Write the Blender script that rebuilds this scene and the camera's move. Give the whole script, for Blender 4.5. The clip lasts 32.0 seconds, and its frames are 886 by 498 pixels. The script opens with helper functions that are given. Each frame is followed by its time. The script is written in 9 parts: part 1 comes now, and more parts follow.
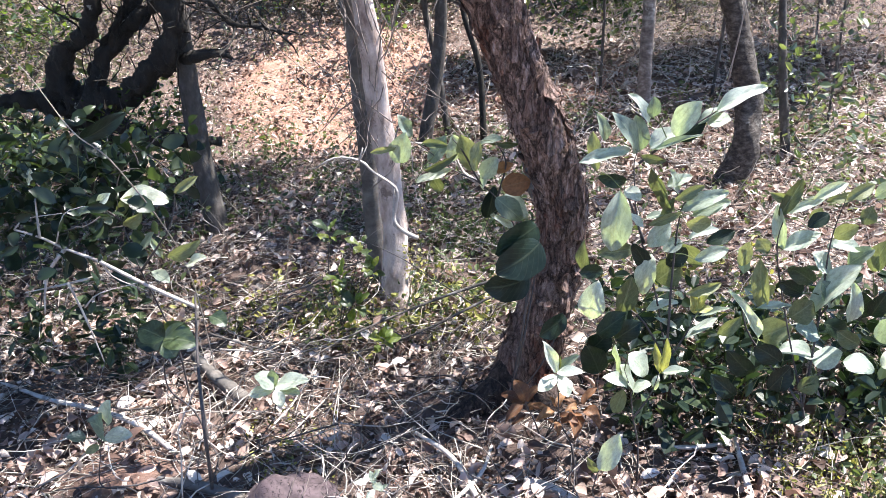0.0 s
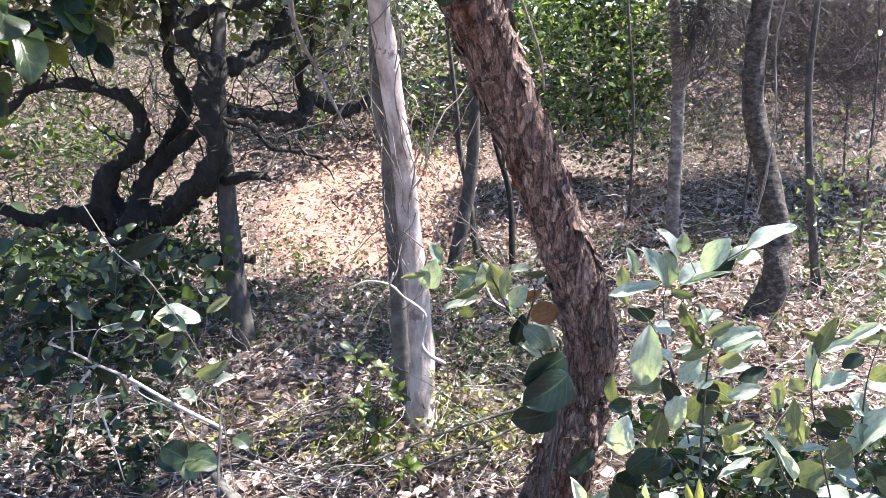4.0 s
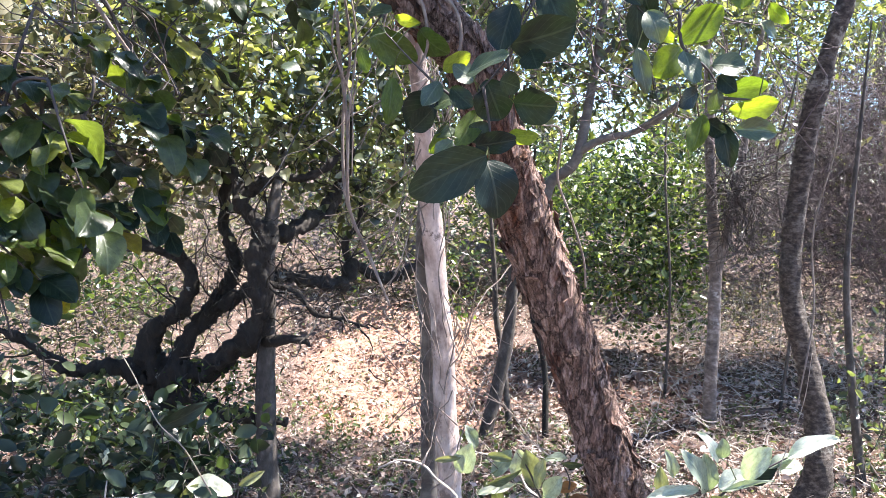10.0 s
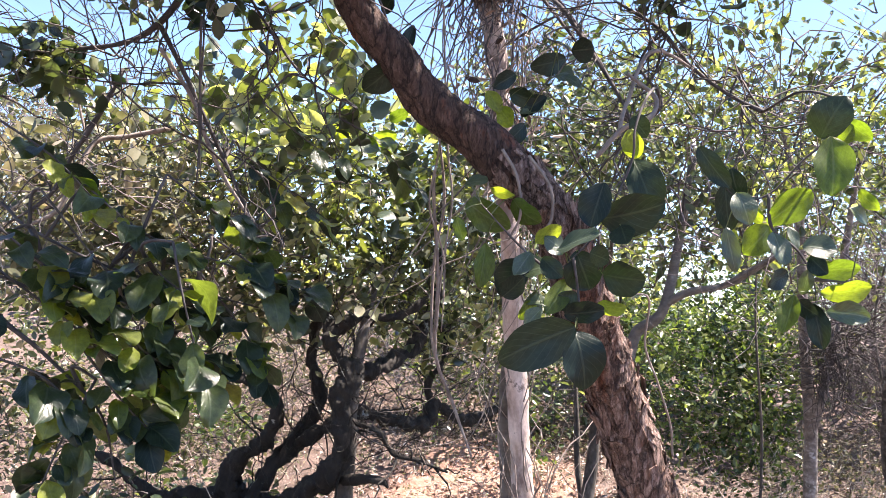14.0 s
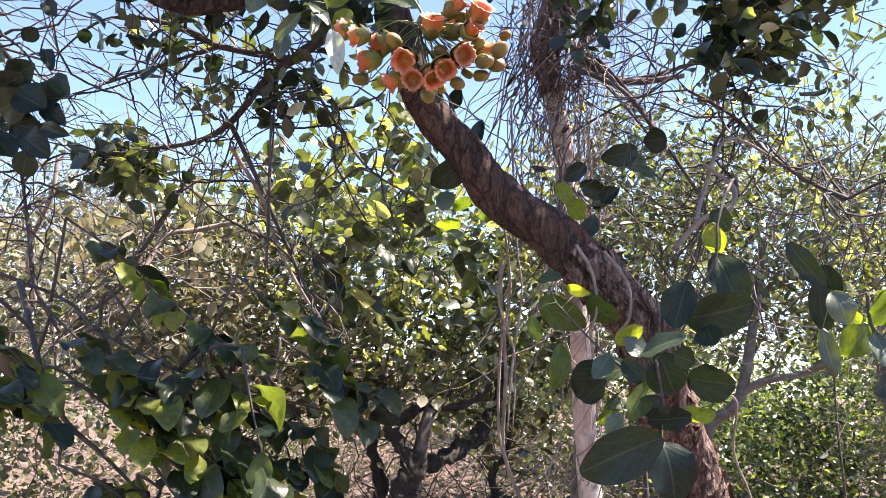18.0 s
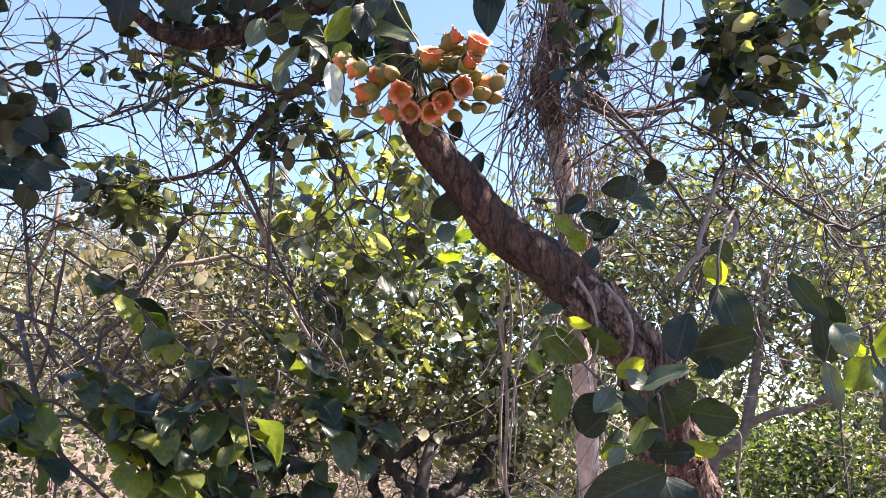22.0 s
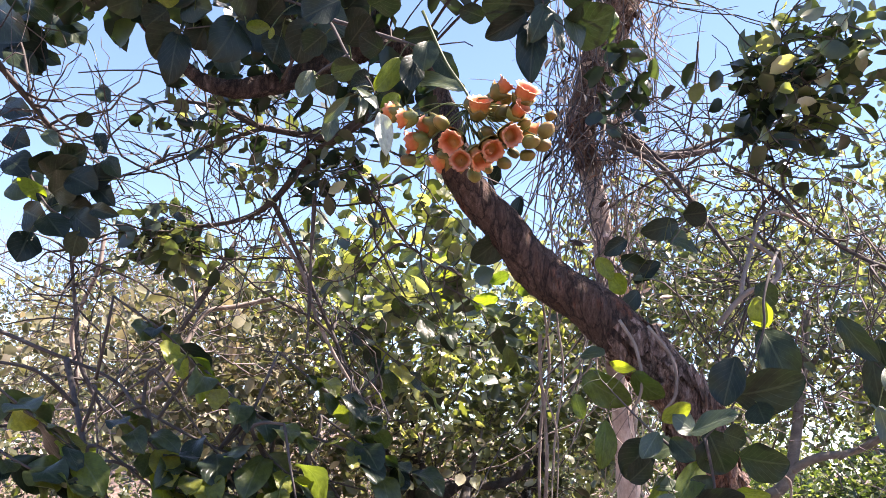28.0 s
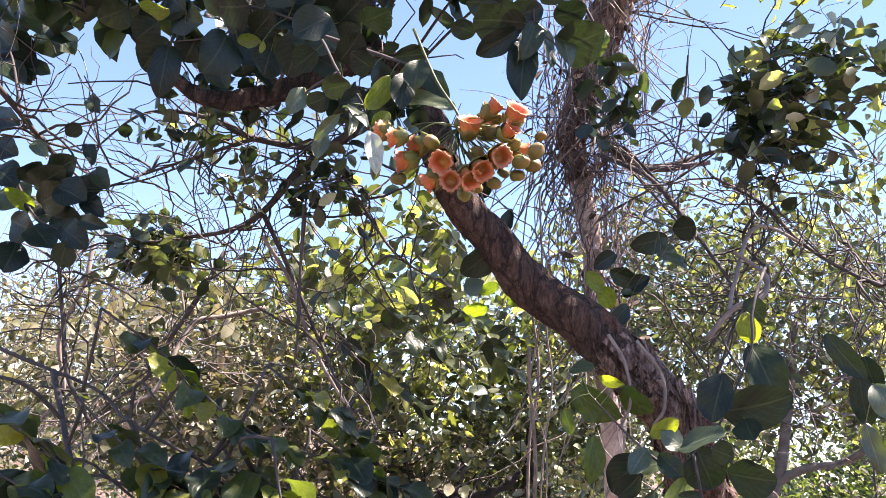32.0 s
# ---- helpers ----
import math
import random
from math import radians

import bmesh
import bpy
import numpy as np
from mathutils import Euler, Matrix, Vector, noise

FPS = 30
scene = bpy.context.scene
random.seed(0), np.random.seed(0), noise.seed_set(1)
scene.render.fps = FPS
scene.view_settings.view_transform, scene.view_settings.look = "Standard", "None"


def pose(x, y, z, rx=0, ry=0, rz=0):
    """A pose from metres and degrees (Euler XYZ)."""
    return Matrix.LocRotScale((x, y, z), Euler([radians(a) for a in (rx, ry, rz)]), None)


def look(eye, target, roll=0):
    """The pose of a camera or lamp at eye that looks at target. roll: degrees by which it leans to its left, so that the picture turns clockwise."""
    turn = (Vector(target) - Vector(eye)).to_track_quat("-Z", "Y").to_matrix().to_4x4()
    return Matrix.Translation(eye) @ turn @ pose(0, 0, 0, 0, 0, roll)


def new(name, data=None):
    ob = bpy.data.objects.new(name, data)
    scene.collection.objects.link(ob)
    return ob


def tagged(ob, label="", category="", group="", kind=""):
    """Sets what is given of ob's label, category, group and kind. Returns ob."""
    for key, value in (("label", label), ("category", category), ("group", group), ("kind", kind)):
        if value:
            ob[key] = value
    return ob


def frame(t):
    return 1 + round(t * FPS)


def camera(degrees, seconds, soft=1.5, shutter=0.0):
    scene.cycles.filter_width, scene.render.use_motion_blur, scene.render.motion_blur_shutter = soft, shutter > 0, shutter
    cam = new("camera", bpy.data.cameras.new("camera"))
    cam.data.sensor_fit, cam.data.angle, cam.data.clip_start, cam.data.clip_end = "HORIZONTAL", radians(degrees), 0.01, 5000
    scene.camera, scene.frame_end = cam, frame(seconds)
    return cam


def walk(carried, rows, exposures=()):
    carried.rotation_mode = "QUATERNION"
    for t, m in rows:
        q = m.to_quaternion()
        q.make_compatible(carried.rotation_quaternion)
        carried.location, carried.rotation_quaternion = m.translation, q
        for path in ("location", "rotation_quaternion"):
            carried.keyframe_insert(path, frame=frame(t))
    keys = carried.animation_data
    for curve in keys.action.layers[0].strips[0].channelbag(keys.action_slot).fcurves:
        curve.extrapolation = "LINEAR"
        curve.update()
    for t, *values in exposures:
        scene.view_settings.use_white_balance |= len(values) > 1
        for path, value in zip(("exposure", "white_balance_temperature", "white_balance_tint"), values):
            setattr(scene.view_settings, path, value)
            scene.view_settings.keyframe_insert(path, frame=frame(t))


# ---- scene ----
cam = camera(56.8, 32.0, soft=0.5)
PATH = [
    (0, (0.044, 0.089, 1.617), (-0.037, 1.771, 0.876), -3.7),
    (0.5, (0.042, 0.079, 1.632), (-0.056, 1.782, 0.945), -3.5),
    (1, (0.049, 0.071, 1.640), (-0.092, 1.802, 1.036), -3.8),
    (1.5, (0.047, 0.074, 1.640), (-0.104, 1.815, 1.064), -3.6),
    (2, (0.028, 0.075, 1.643), (-0.116, 1.821, 1.080), -3.1),
    (2.5, (0.040, 0.076, 1.643), (-0.082, 1.827, 1.090), -2.8),
    (4.5, (0.038, 0.085, 1.650), (-0.108, 1.856, 1.177), -2.2),
    (5, (0.033, 0.076, 1.658), (-0.136, 1.848, 1.192), -1.9),
    (5.5, (0.040, 0.074, 1.662), (-0.141, 1.848, 1.214), -1.7),
    (6, (0.051, 0.066, 1.670), (-0.132, 1.846, 1.241), -1.8),
    (6.5, (0.051, 0.063, 1.676), (-0.129, 1.848, 1.271), -1.6),
    (7, (0.051, 0.052, 1.687), (-0.127, 1.846, 1.319), -1.5),
    (7.5, (0.051, 0.049, 1.697), (-0.125, 1.849, 1.361), -1.1),
    (8, (0.046, 0.050, 1.702), (-0.122, 1.856, 1.391), -1.0),
    (8.5, (0.048, 0.048, 1.722), (-0.109, 1.859, 1.443), -1.0),
    (9, (0.036, 0.048, 1.730), (-0.131, 1.866, 1.501), -0.5),
    (9.5, (0.031, 0.052, 1.739), (-0.155, 1.874, 1.557), -0.2),
    (10, (0.019, 0.046, 1.752), (-0.184, 1.869, 1.602), 0.2),
    (10.5, (0.017, 0.032, 1.769), (-0.210, 1.856, 1.673), 0.4),
    (11, (0.014, 0.029, 1.769), (-0.226, 1.853, 1.722), 0.6),
    (11.5, (0.009, 0.009, 1.786), (-0.259, 1.830, 1.772), 1.1),
    (12, (-0.003, 0.006, 1.789), (-0.305, 1.821, 1.787), 1.7),
    (12.5, (0.001, -0.005, 1.808), (-0.331, 1.805, 1.824), 2.0),
    (13, (-0.002, -0.005, 1.823), (-0.339, 1.804, 1.869), 2.1),
    (13.5, (0.014, -0.019, 1.843), (-0.349, 1.782, 1.936), 2.3),
    (14, (0.009, -0.016, 1.834), (-0.381, 1.777, 1.966), 2.6),
    (14.5, (-0.020, -0.026, 1.858), (-0.437, 1.760, 2.013), 3.3),
    (16.5, (-0.048, 0.024, 1.883), (-0.542, 1.778, 2.139), 3.3),
    (17, (-0.037, 0.033, 1.883), (-0.537, 1.781, 2.163), 2.9),
    (17.5, (-0.041, 0.029, 1.887), (-0.545, 1.774, 2.181), 2.8),
    (18, (-0.045, 0.028, 1.893), (-0.557, 1.770, 2.188), 2.6),
    (18.5, (-0.052, 0.022, 1.890), (-0.560, 1.762, 2.208), 2.9),
    (19, (-0.040, 0.017, 1.906), (-0.563, 1.750, 2.240), 3.1),
    (19.5, (-0.058, 0.010, 1.902), (-0.583, 1.738, 2.258), 3.1),
    (20, (-0.063, 0.016, 1.919), (-0.590, 1.742, 2.278), 3.0),
    (20.5, (-0.046, 0.024, 1.899), (-0.574, 1.744, 2.286), 2.9),
    (21, (-0.046, 0.036, 1.910), (-0.573, 1.758, 2.286), 2.8),
    (21.5, (-0.057, 0.030, 1.902), (-0.575, 1.756, 2.271), 2.8),
    (22, (-0.040, 0.035, 1.894), (-0.558, 1.763, 2.260), 2.6),
    (22.5, (-0.048, 0.015, 1.901), (-0.554, 1.746, 2.260), 2.8),
    (23, (-0.050, 0.022, 1.901), (-0.562, 1.753, 2.260), 3.1),
    (23.5, (-0.049, 0.021, 1.889), (-0.569, 1.749, 2.251), 2.8),
    (24, (-0.043, 0.024, 1.903), (-0.553, 1.755, 2.260), 2.2),
    (24.5, (-0.034, 0.045, 1.886), (-0.545, 1.774, 2.252), 1.8),
    (25, (-0.061, 0.050, 1.890), (-0.576, 1.777, 2.260), 2.1),
    (25.5, (-0.054, 0.027, 1.906), (-0.574, 1.751, 2.284), 2.4),
    (26, (-0.059, 0.016, 1.894), (-0.592, 1.727, 2.311), 3.2),
    (26.5, (-0.046, -0.001, 1.899), (-0.593, 1.702, 2.332), 3.2),
    (28.5, (-0.068, 0.022, 1.899), (-0.655, 1.706, 2.352), 2.7),
    (29, (-0.065, 0.015, 1.915), (-0.659, 1.703, 2.344), 2.6),
    (29.5, (-0.080, 0.021, 1.911), (-0.660, 1.714, 2.340), 2.4),
    (30, (-0.064, 0.035, 1.908), (-0.636, 1.731, 2.332), 2.6),
    (30.5, (-0.070, 0.032, 1.908), (-0.628, 1.730, 2.345), 2.7),
    (31, (-0.056, 0.026, 1.910), (-0.618, 1.719, 2.361), 2.6),
    (31.5, (-0.063, 0.028, 1.910), (-0.622, 1.720, 2.367), 2.9),
    (32, (-0.063, 0.014, 1.917), (-0.620, 1.705, 2.382), 2.9),
]
walk(cam, [(t, look(eye, target, roll)) for t, eye, target, roll in PATH],
     ((0, 2.04, 6450, 10), (2, 2.21, 6450, 10), (5, 2.35, 6450, 11), (8, 2.42, 6550, 11), (11, 2.45, 6850, 13), (14, 2.29, 7200, 17), (18, 2.25, 7450, 20), (24, 2.26, 7450, 21), (32, 2.27, 7400, 22)))

# ---- light ----
SUN_TO = Vector((0.48, 0.20, 1.0)).normalized()
world = bpy.data.worlds.new("world")
scene.world = world
world.use_nodes = True
wn = world.node_tree.nodes
sky = wn.new("ShaderNodeTexSky")
sky.sky_type = "NISHITA"
sky.sun_disc = False
sky.sun_elevation = math.asin(SUN_TO.z)
sky.sun_rotation = math.atan2(SUN_TO.x, SUN_TO.y)
sky.dust_density = 0.1
sky.altitude = 1500
sky.ozone_density = 6.0
world.node_tree.links.new(sky.outputs[0], wn["Background"].inputs[0])
wn["Background"].inputs[1].default_value = 0.092
sun = new("sun", bpy.data.lights.new("sun", "SUN"))
sun.data.energy = 5.0
sun.data.angle = radians(0.5)
sun.data.color = (1.0, 0.97, 0.93)
sun.matrix_world = look((6, 6, 12), Vector((6, 6, 12)) - SUN_TO)
scene.view_settings.exposure = 1.55


# ---- materials ----
def material(name, rough=0.8):
    m = bpy.data.materials.new(name)
    m.use_nodes = True
    nt = m.node_tree
    b = nt.nodes["Principled BSDF"]
    b.inputs["Roughness"].default_value = rough
    return m, nt, b


def node(nt, kind, **inputs):
    n = nt.nodes.new("ShaderNode" + kind)
    for k, v in inputs.items():
        n.inputs[k.replace("_", " ")].default_value = v
    return n


def noise_of(nt, vec, scale, detail=4.0, rough=0.6):
    n = node(nt, "TexNoise", Scale=scale, Detail=detail, Roughness=rough)
    if vec:
        nt.links.new(vec, n.inputs["Vector"])
    return n.outputs["Fac"]


def ramp(nt, fac, stops):
    r = nt.nodes.new("ShaderNodeValToRGB")
    while len(r.color_ramp.elements) < len(stops):
        r.color_ramp.elements.new(0.5)
    for e, (p, c) in zip(r.color_ramp.elements, stops):
        e.position, e.color = p, (*c, 1)
    nt.links.new(fac, r.inputs[0])
    return r.outputs[0]


def mixed(nt, fac, a, b, how="MIX"):
    n = nt.nodes.new("ShaderNodeMix")
    n.data_type, n.blend_type = "RGBA", how
    for sock, v in ((n.inputs[0], fac), (n.inputs[6], a), (n.inputs[7], b)):
        if isinstance(v, bpy.types.NodeSocket):
            nt.links.new(v, sock)
        elif isinstance(v, tuple):
            sock.default_value = (*v, 1)
        else:
            sock.default_value = v
    return n.outputs[2]


def bump(nt, b, height, strength=0.5, distance=0.01):
    n = node(nt, "Bump", Strength=strength, Distance=distance)
    nt.links.new(height, n.inputs["Height"])
    nt.links.new(n.outputs[0], b.inputs["Normal"])


def coords(nt, sx=1, sy=1, sz=1):
    c = nt.nodes.new("ShaderNodeTexCoord")
    m = node(nt, "Mapping", Scale=(sx, sy, sz))
    nt.links.new(c.outputs["Object"], m.inputs[0])
    return m.outputs[0]


def bark(name, stops, stretch=(1, 1, 0.35), scale=22, patch=None, patch_at=(0.55, 0.65), strength=0.8, rough=0.9):
    m, nt, b = material(name, rough)
    v = coords(nt, *stretch)
    fine = noise_of(nt, v, scale, 6, 0.65)
    col = ramp(nt, fine, stops)
    if patch:
        big = noise_of(nt, coords(nt), 7, 5, 0.7)
        mask = ramp(nt, big, ((patch_at[0], (0, 0, 0)), (patch_at[1], (1, 1, 1))))
        col = mixed(nt, mask, col, patch)
    nt.links.new(col, b.inputs["Base Color"])
    bump(nt, b, noise_of(nt, v, scale * 1.7, 6, 0.7), strength, 0.012)
    return m


def leaf_mat(name, stops, thin, share=0.4, rough=0.4, veins=0.0, per_object=False, gloss=0.5):
    """Leaf: gloss on top, light passing through; colour varies from leaf to leaf."""
    m, nt, b = material(name, rough)
    b.inputs["Specular IOR Level"].default_value = gloss
    if per_object:
        r = nt.nodes.new("ShaderNodeObjectInfo").outputs["Random"]
    else:
        r = nt.nodes.new("ShaderNodeNewGeometry").outputs["Random Per Island"]
    col = ramp(nt, r, stops)
    blot = noise_of(nt, coords(nt), 7 if per_object else 9, 8, 0.7)
    col = mixed(nt, 0.7, col, ramp(nt, blot, ((0.32, (0.35, 0.37, 0.33)), (0.58, (1, 1, 1)), (0.75, (1.2, 1.16, 1.02)))), "MULTIPLY")
    trans = mixed(nt, 1.0, col, thin, "MULTIPLY")
    if veins:
        uv = nt.nodes.new("ShaderNodeUVMap")
        sep = nt.nodes.new("ShaderNodeSeparateXYZ")
        nt.links.new(uv.outputs[0], sep.inputs[0])
        a = nt.nodes.new("ShaderNodeMath")
        a.operation = "ABSOLUTE"
        nt.links.new(sep.outputs[0], a.inputs[0])
        rib = ramp(nt, a.outputs[0], ((0.03, (1, 1, 1)), (0.07, (0, 0, 0))))
        k = nt.nodes.new("ShaderNodeMath")
        k.operation = "MULTIPLY_ADD"
        nt.links.new(a.outputs[0], k.inputs[0])
        k.inputs[1].default_value = -0.45
        nt.links.new(sep.outputs[1], k.inputs[2])
        s = nt.nodes.new("ShaderNodeMath")
        s.operation = "PINGPONG"
        nt.links.new(k.outputs[0], s.inputs[0])
        s.inputs[1].default_value = 0.075
        side = ramp(nt, s.outputs[0], ((0.0, (0.6, 0.6, 0.6)), (0.012, (0, 0, 0))))
        rib = mixed(nt, 1.0, rib, side, "ADD")
        pale = mixed(nt, veins, col, (0.42, 0.47, 0.3))
        col = mixed(nt, rib, col, pale)
        bump(nt, b, mixed(nt, 0.6, rib, blot), 0.3, 0.004)
    nt.links.new(col, b.inputs["Base Color"])
    t = nt.nodes.new("ShaderNodeBsdfTranslucent")
    nt.links.new(trans, t.inputs[0])
    mx = nt.nodes.new("ShaderNodeMixShader")
    mx.inputs[0].default_value = share
    nt.links.new(b.outputs[0], mx.inputs[1])
    nt.links.new(t.outputs[0], mx.inputs[2])
    nt.links.new(mx.outputs[0], nt.nodes["Material Output"].inputs[0])
    return m


def flaky(name, stops, red_at):
    """Plated bark: long narrow plates, dark cracks between them, fine fibres, bare red patches."""
    mt, n, bs = material(name, 0.92)
    v = coords(n, 1, 1, 0.28)
    warp = node(n, "TexNoise", Scale=14, Detail=8, Roughness=0.65)
    n.links.new(v, warp.inputs["Vector"])
    vec = mixed(n, 0.10, v, warp.outputs["Color"])
    fine = noise_of(n, coords(n, 1, 1, 0.22), 95, 10, 0.75)
    col = ramp(n, fine, stops)
    cells = node(n, "TexVoronoi", Scale=24)
    edge = node(n, "TexVoronoi", Scale=24)
    edge.feature = "DISTANCE_TO_EDGE"
    small = node(n, "TexVoronoi", Scale=75)
    small.feature = "DISTANCE_TO_EDGE"
    for t in (cells, edge, small):
        n.links.new(vec, t.inputs["Vector"])
    tone = ramp(n, cells.outputs["Color"], ((0.1, (0.72, 0.64, 0.60)), (0.5, (0.95, 0.90, 0.88)), (0.9, (1.2, 1.17, 1.16))))
    col = mixed(n, 1.0, col, tone, "MULTIPLY")
    red = ramp(n, noise_of(n, coords(n, 1, 1, 0.3), 5.5, 9, 0.72), ((red_at, (0, 0, 0)), (red_at + 0.08, (1, 1, 1))))
    col = mixed(n, red, col, mixed(n, 0.8, (0.25, 0.09, 0.05), ramp(n, fine, ((0.3, (0.45, 0.4, 0.4)), (0.7, (1.35, 1.3, 1.25)))), "MULTIPLY"))
    crack = ramp(n, edge.outputs["Distance"], ((0.0, (0.16, 0.12, 0.11)), (0.05, (0.7, 0.68, 0.66)), (0.11, (1, 1, 1))))
    nick = ramp(n, small.outputs["Distance"], ((0.0, (0.55, 0.5, 0.48)), (0.07, (1, 1, 1))))
    col = mixed(n, 1.0, mixed(n, 0.9, col, crack, "MULTIPLY"), nick, "MULTIPLY")
    n.links.new(col, bs.inputs["Base Color"])
    high = mixed(n, 1.0, mixed(n, 0.4, crack, tone), mixed(n, 0.6, nick, fine), "MULTIPLY")
    bump(n, bs, high, 1.0, 0.02)
    return mt


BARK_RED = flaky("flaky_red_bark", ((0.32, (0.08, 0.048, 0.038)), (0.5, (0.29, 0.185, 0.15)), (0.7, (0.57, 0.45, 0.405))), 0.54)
# Smooth brown bark where plates fell off, darkened further for the crown's shade
BARK_BROWN_SHADED = flaky("smooth_shaded_bark", ((0.3, (0.045, 0.026, 0.02)), (0.5, (0.105, 0.062, 0.048)), (0.72, (0.22, 0.15, 0.125))), 0.50)
# Darkened copy of the flaky bark, with the crown's shade in its colour
BARK_RED_SHADED = flaky("shaded_red_bark", ((0.32, (0.022, 0.014, 0.012)), (0.5, (0.07, 0.047, 0.04)), (0.68, (0.17, 0.125, 0.11))), 0.64)
BARK_PALE = bark("pale_bark", ((0.3, (0.24, 0.17, 0.15)), (0.48, (0.50, 0.39, 0.345)), (0.68, (0.75, 0.625, 0.575))), (1, 1, 0.5), 20,
                 (0.22, 0.165, 0.145), (0.55, 0.60), 0.6)
BARK_DARK = bark("black_bark", ((0.3, (0.010, 0.008, 0.007)), (0.6, (0.032, 0.026, 0.022)), (0.8, (0.07, 0.06, 0.052))), (1, 1, 0.5), 26,
                 (0.27, 0.27, 0.25), (0.64, 0.67), 1.0)
BARK_ASH = bark("ash_grey_bark", ((0.3, (0.07, 0.054, 0.048)), (0.52, (0.19, 0.155, 0.14)), (0.74, (0.44, 0.39, 0.37))), (1, 1, 1.6), 18, (0.48, 0.45, 0.43), (0.60, 0.66), 0.6)
BARK_SLIM = bark("dark_grey_bark", ((0.3, (0.035, 0.029, 0.027)), (0.55, (0.09, 0.077, 0.07)), (0.78, (0.20, 0.18, 0.165))), (1, 1, 0.6), 24, (0.24, 0.225, 0.21), (0.62, 0.68), 0.8)
BARK_GREY = bark("grey_bark", ((0.3, (0.07, 0.06, 0.055)), (0.6, (0.17, 0.15, 0.135)), (0.8, (0.28, 0.26, 0.24))), (1, 1, 1.6), 12,
                 (0.33, 0.31, 0.29), (0.64, 0.70), 0.6)
BARK_BAND = bark("banded_bark", ((0.36, (0.022, 0.016, 0.014)), (0.5, (0.07, 0.054, 0.045)), (0.66, (0.17, 0.145, 0.125))), (1.0, 1.0, 1.7), 27,
                 (0.28, 0.26, 0.23), (0.60, 0.66), 1.0)
VINE = bark("dry_vine", ((0.3, (0.12, 0.092, 0.08)), (0.6, (0.27, 0.22, 0.195)), (0.8, (0.46, 0.41, 0.37))), (1, 1, 1), 18, None, strength=0.3)
STICK = bark("bleached_stick", ((0.3, (0.24, 0.2, 0.18)), (0.55, (0.52, 0.46, 0.42)), (0.8, (0.74, 0.69, 0.65))), (1, 1, 1), 25, None, strength=0.3)
TWIG = bark("thin_twig", ((0.3, (0.035, 0.03, 0.03)), (0.6, (0.085, 0.072, 0.07)), (0.8, (0.2, 0.178, 0.172))), (1, 1, 1), 15, None, strength=0.2)
TWIG_MAUVE = bark("mauve_twig", ((0.3, (0.06, 0.045, 0.05)), (0.6, (0.16, 0.128, 0.135)), (0.8, (0.36, 0.31, 0.315))), (1, 1, 1), 15, None, strength=0.2)
TWIG_PURPLE = bark("purple_twig", ((0.3, (0.035, 0.026, 0.03)), (0.6, (0.085, 0.065, 0.07)), (0.8, (0.2, 0.165, 0.17))), (1, 1, 1), 15, None, strength=0.2)

LEAF_BIG = leaf_mat("broad_green_leaf", ((0.0, (0.026, 0.042, 0.026)), (0.5, (0.042, 0.063, 0.034)), (0.78, (0.07, 0.095, 0.036)), (0.92, (0.15, 0.175, 0.04)), (1.0, (0.21, 0.21, 0.05))),
                    (2.7, 2.7, 0.7), 0.42, 0.30, 0.12, True)
# Silvery leaf, its colour whitened to carry the sun's sheen
LEAF_SILVER_LIT = leaf_mat("sunlit_silvery_leaf", ((0.0, (0.16, 0.20, 0.16)), (0.3, (0.31, 0.35, 0.295)), (0.6, (0.46, 0.50, 0.44)), (0.85, (0.60, 0.63, 0.57)), (1.0, (0.50, 0.51, 0.36))),
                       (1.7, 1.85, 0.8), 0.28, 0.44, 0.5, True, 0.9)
# The palest stop colours some leaves as if they glinted in the sun
LEAF_MID = leaf_mat("crown_leaf_with_glints", ((0.0, (0.024, 0.035, 0.021)), (0.45, (0.068, 0.088, 0.046)), (0.72, (0.15, 0.17, 0.10)), (1.0, (0.46, 0.46, 0.37))),
                    (2.0, 2.05, 0.5), 0.4, 0.31, 0.0, False, 1.0)
LEAF_BUSH = leaf_mat("bush_leaf", ((0.0, (0.034, 0.05, 0.03)), (0.6, (0.085, 0.11, 0.055)), (1.0, (0.27, 0.28, 0.17))), (1.6, 1.75, 0.65), 0.34, 0.33, 0.0, False, 1.0)
LEAF_GREEN = leaf_mat("fresh_bush_leaf", ((0.0, (0.028, 0.048, 0.03)), (0.5, (0.07, 0.105, 0.05)), (0.85, (0.17, 0.21, 0.085)), (1.0, (0.36, 0.38, 0.27))), (1.7, 1.9, 0.6), 0.36, 0.24, 0.0, False, 0.8)
LEAF_DRY = leaf_mat("dry_scrub_leaf", ((0.0, (0.07, 0.08, 0.045)), (0.45, (0.16, 0.16, 0.09)), (0.8, (0.28, 0.255, 0.165)), (1.0, (0.42, 0.34, 0.27))),
                    (1.3, 1.3, 0.8), 0.3, 0.5)
# Green darkened in the colour itself, for leaves that stand in shade
LEAF_SHADED = leaf_mat("shaded_shrub_leaf", ((0.0, (0.013, 0.024, 0.017)), (0.7, (0.026, 0.042, 0.026)), (1.0, (0.07, 0.095, 0.045))), (1.8, 2.0, 0.7), 0.28, 0.32, 0.0, False, 0.45)
LEAF_FAR = leaf_mat("far_tree_leaf", ((0.0, (0.035, 0.06, 0.03)), (0.5, (0.08, 0.11, 0.045)), (1.0, (0.18, 0.19, 0.08))), (1.8, 1.9, 0.9), 0.4, 0.4)
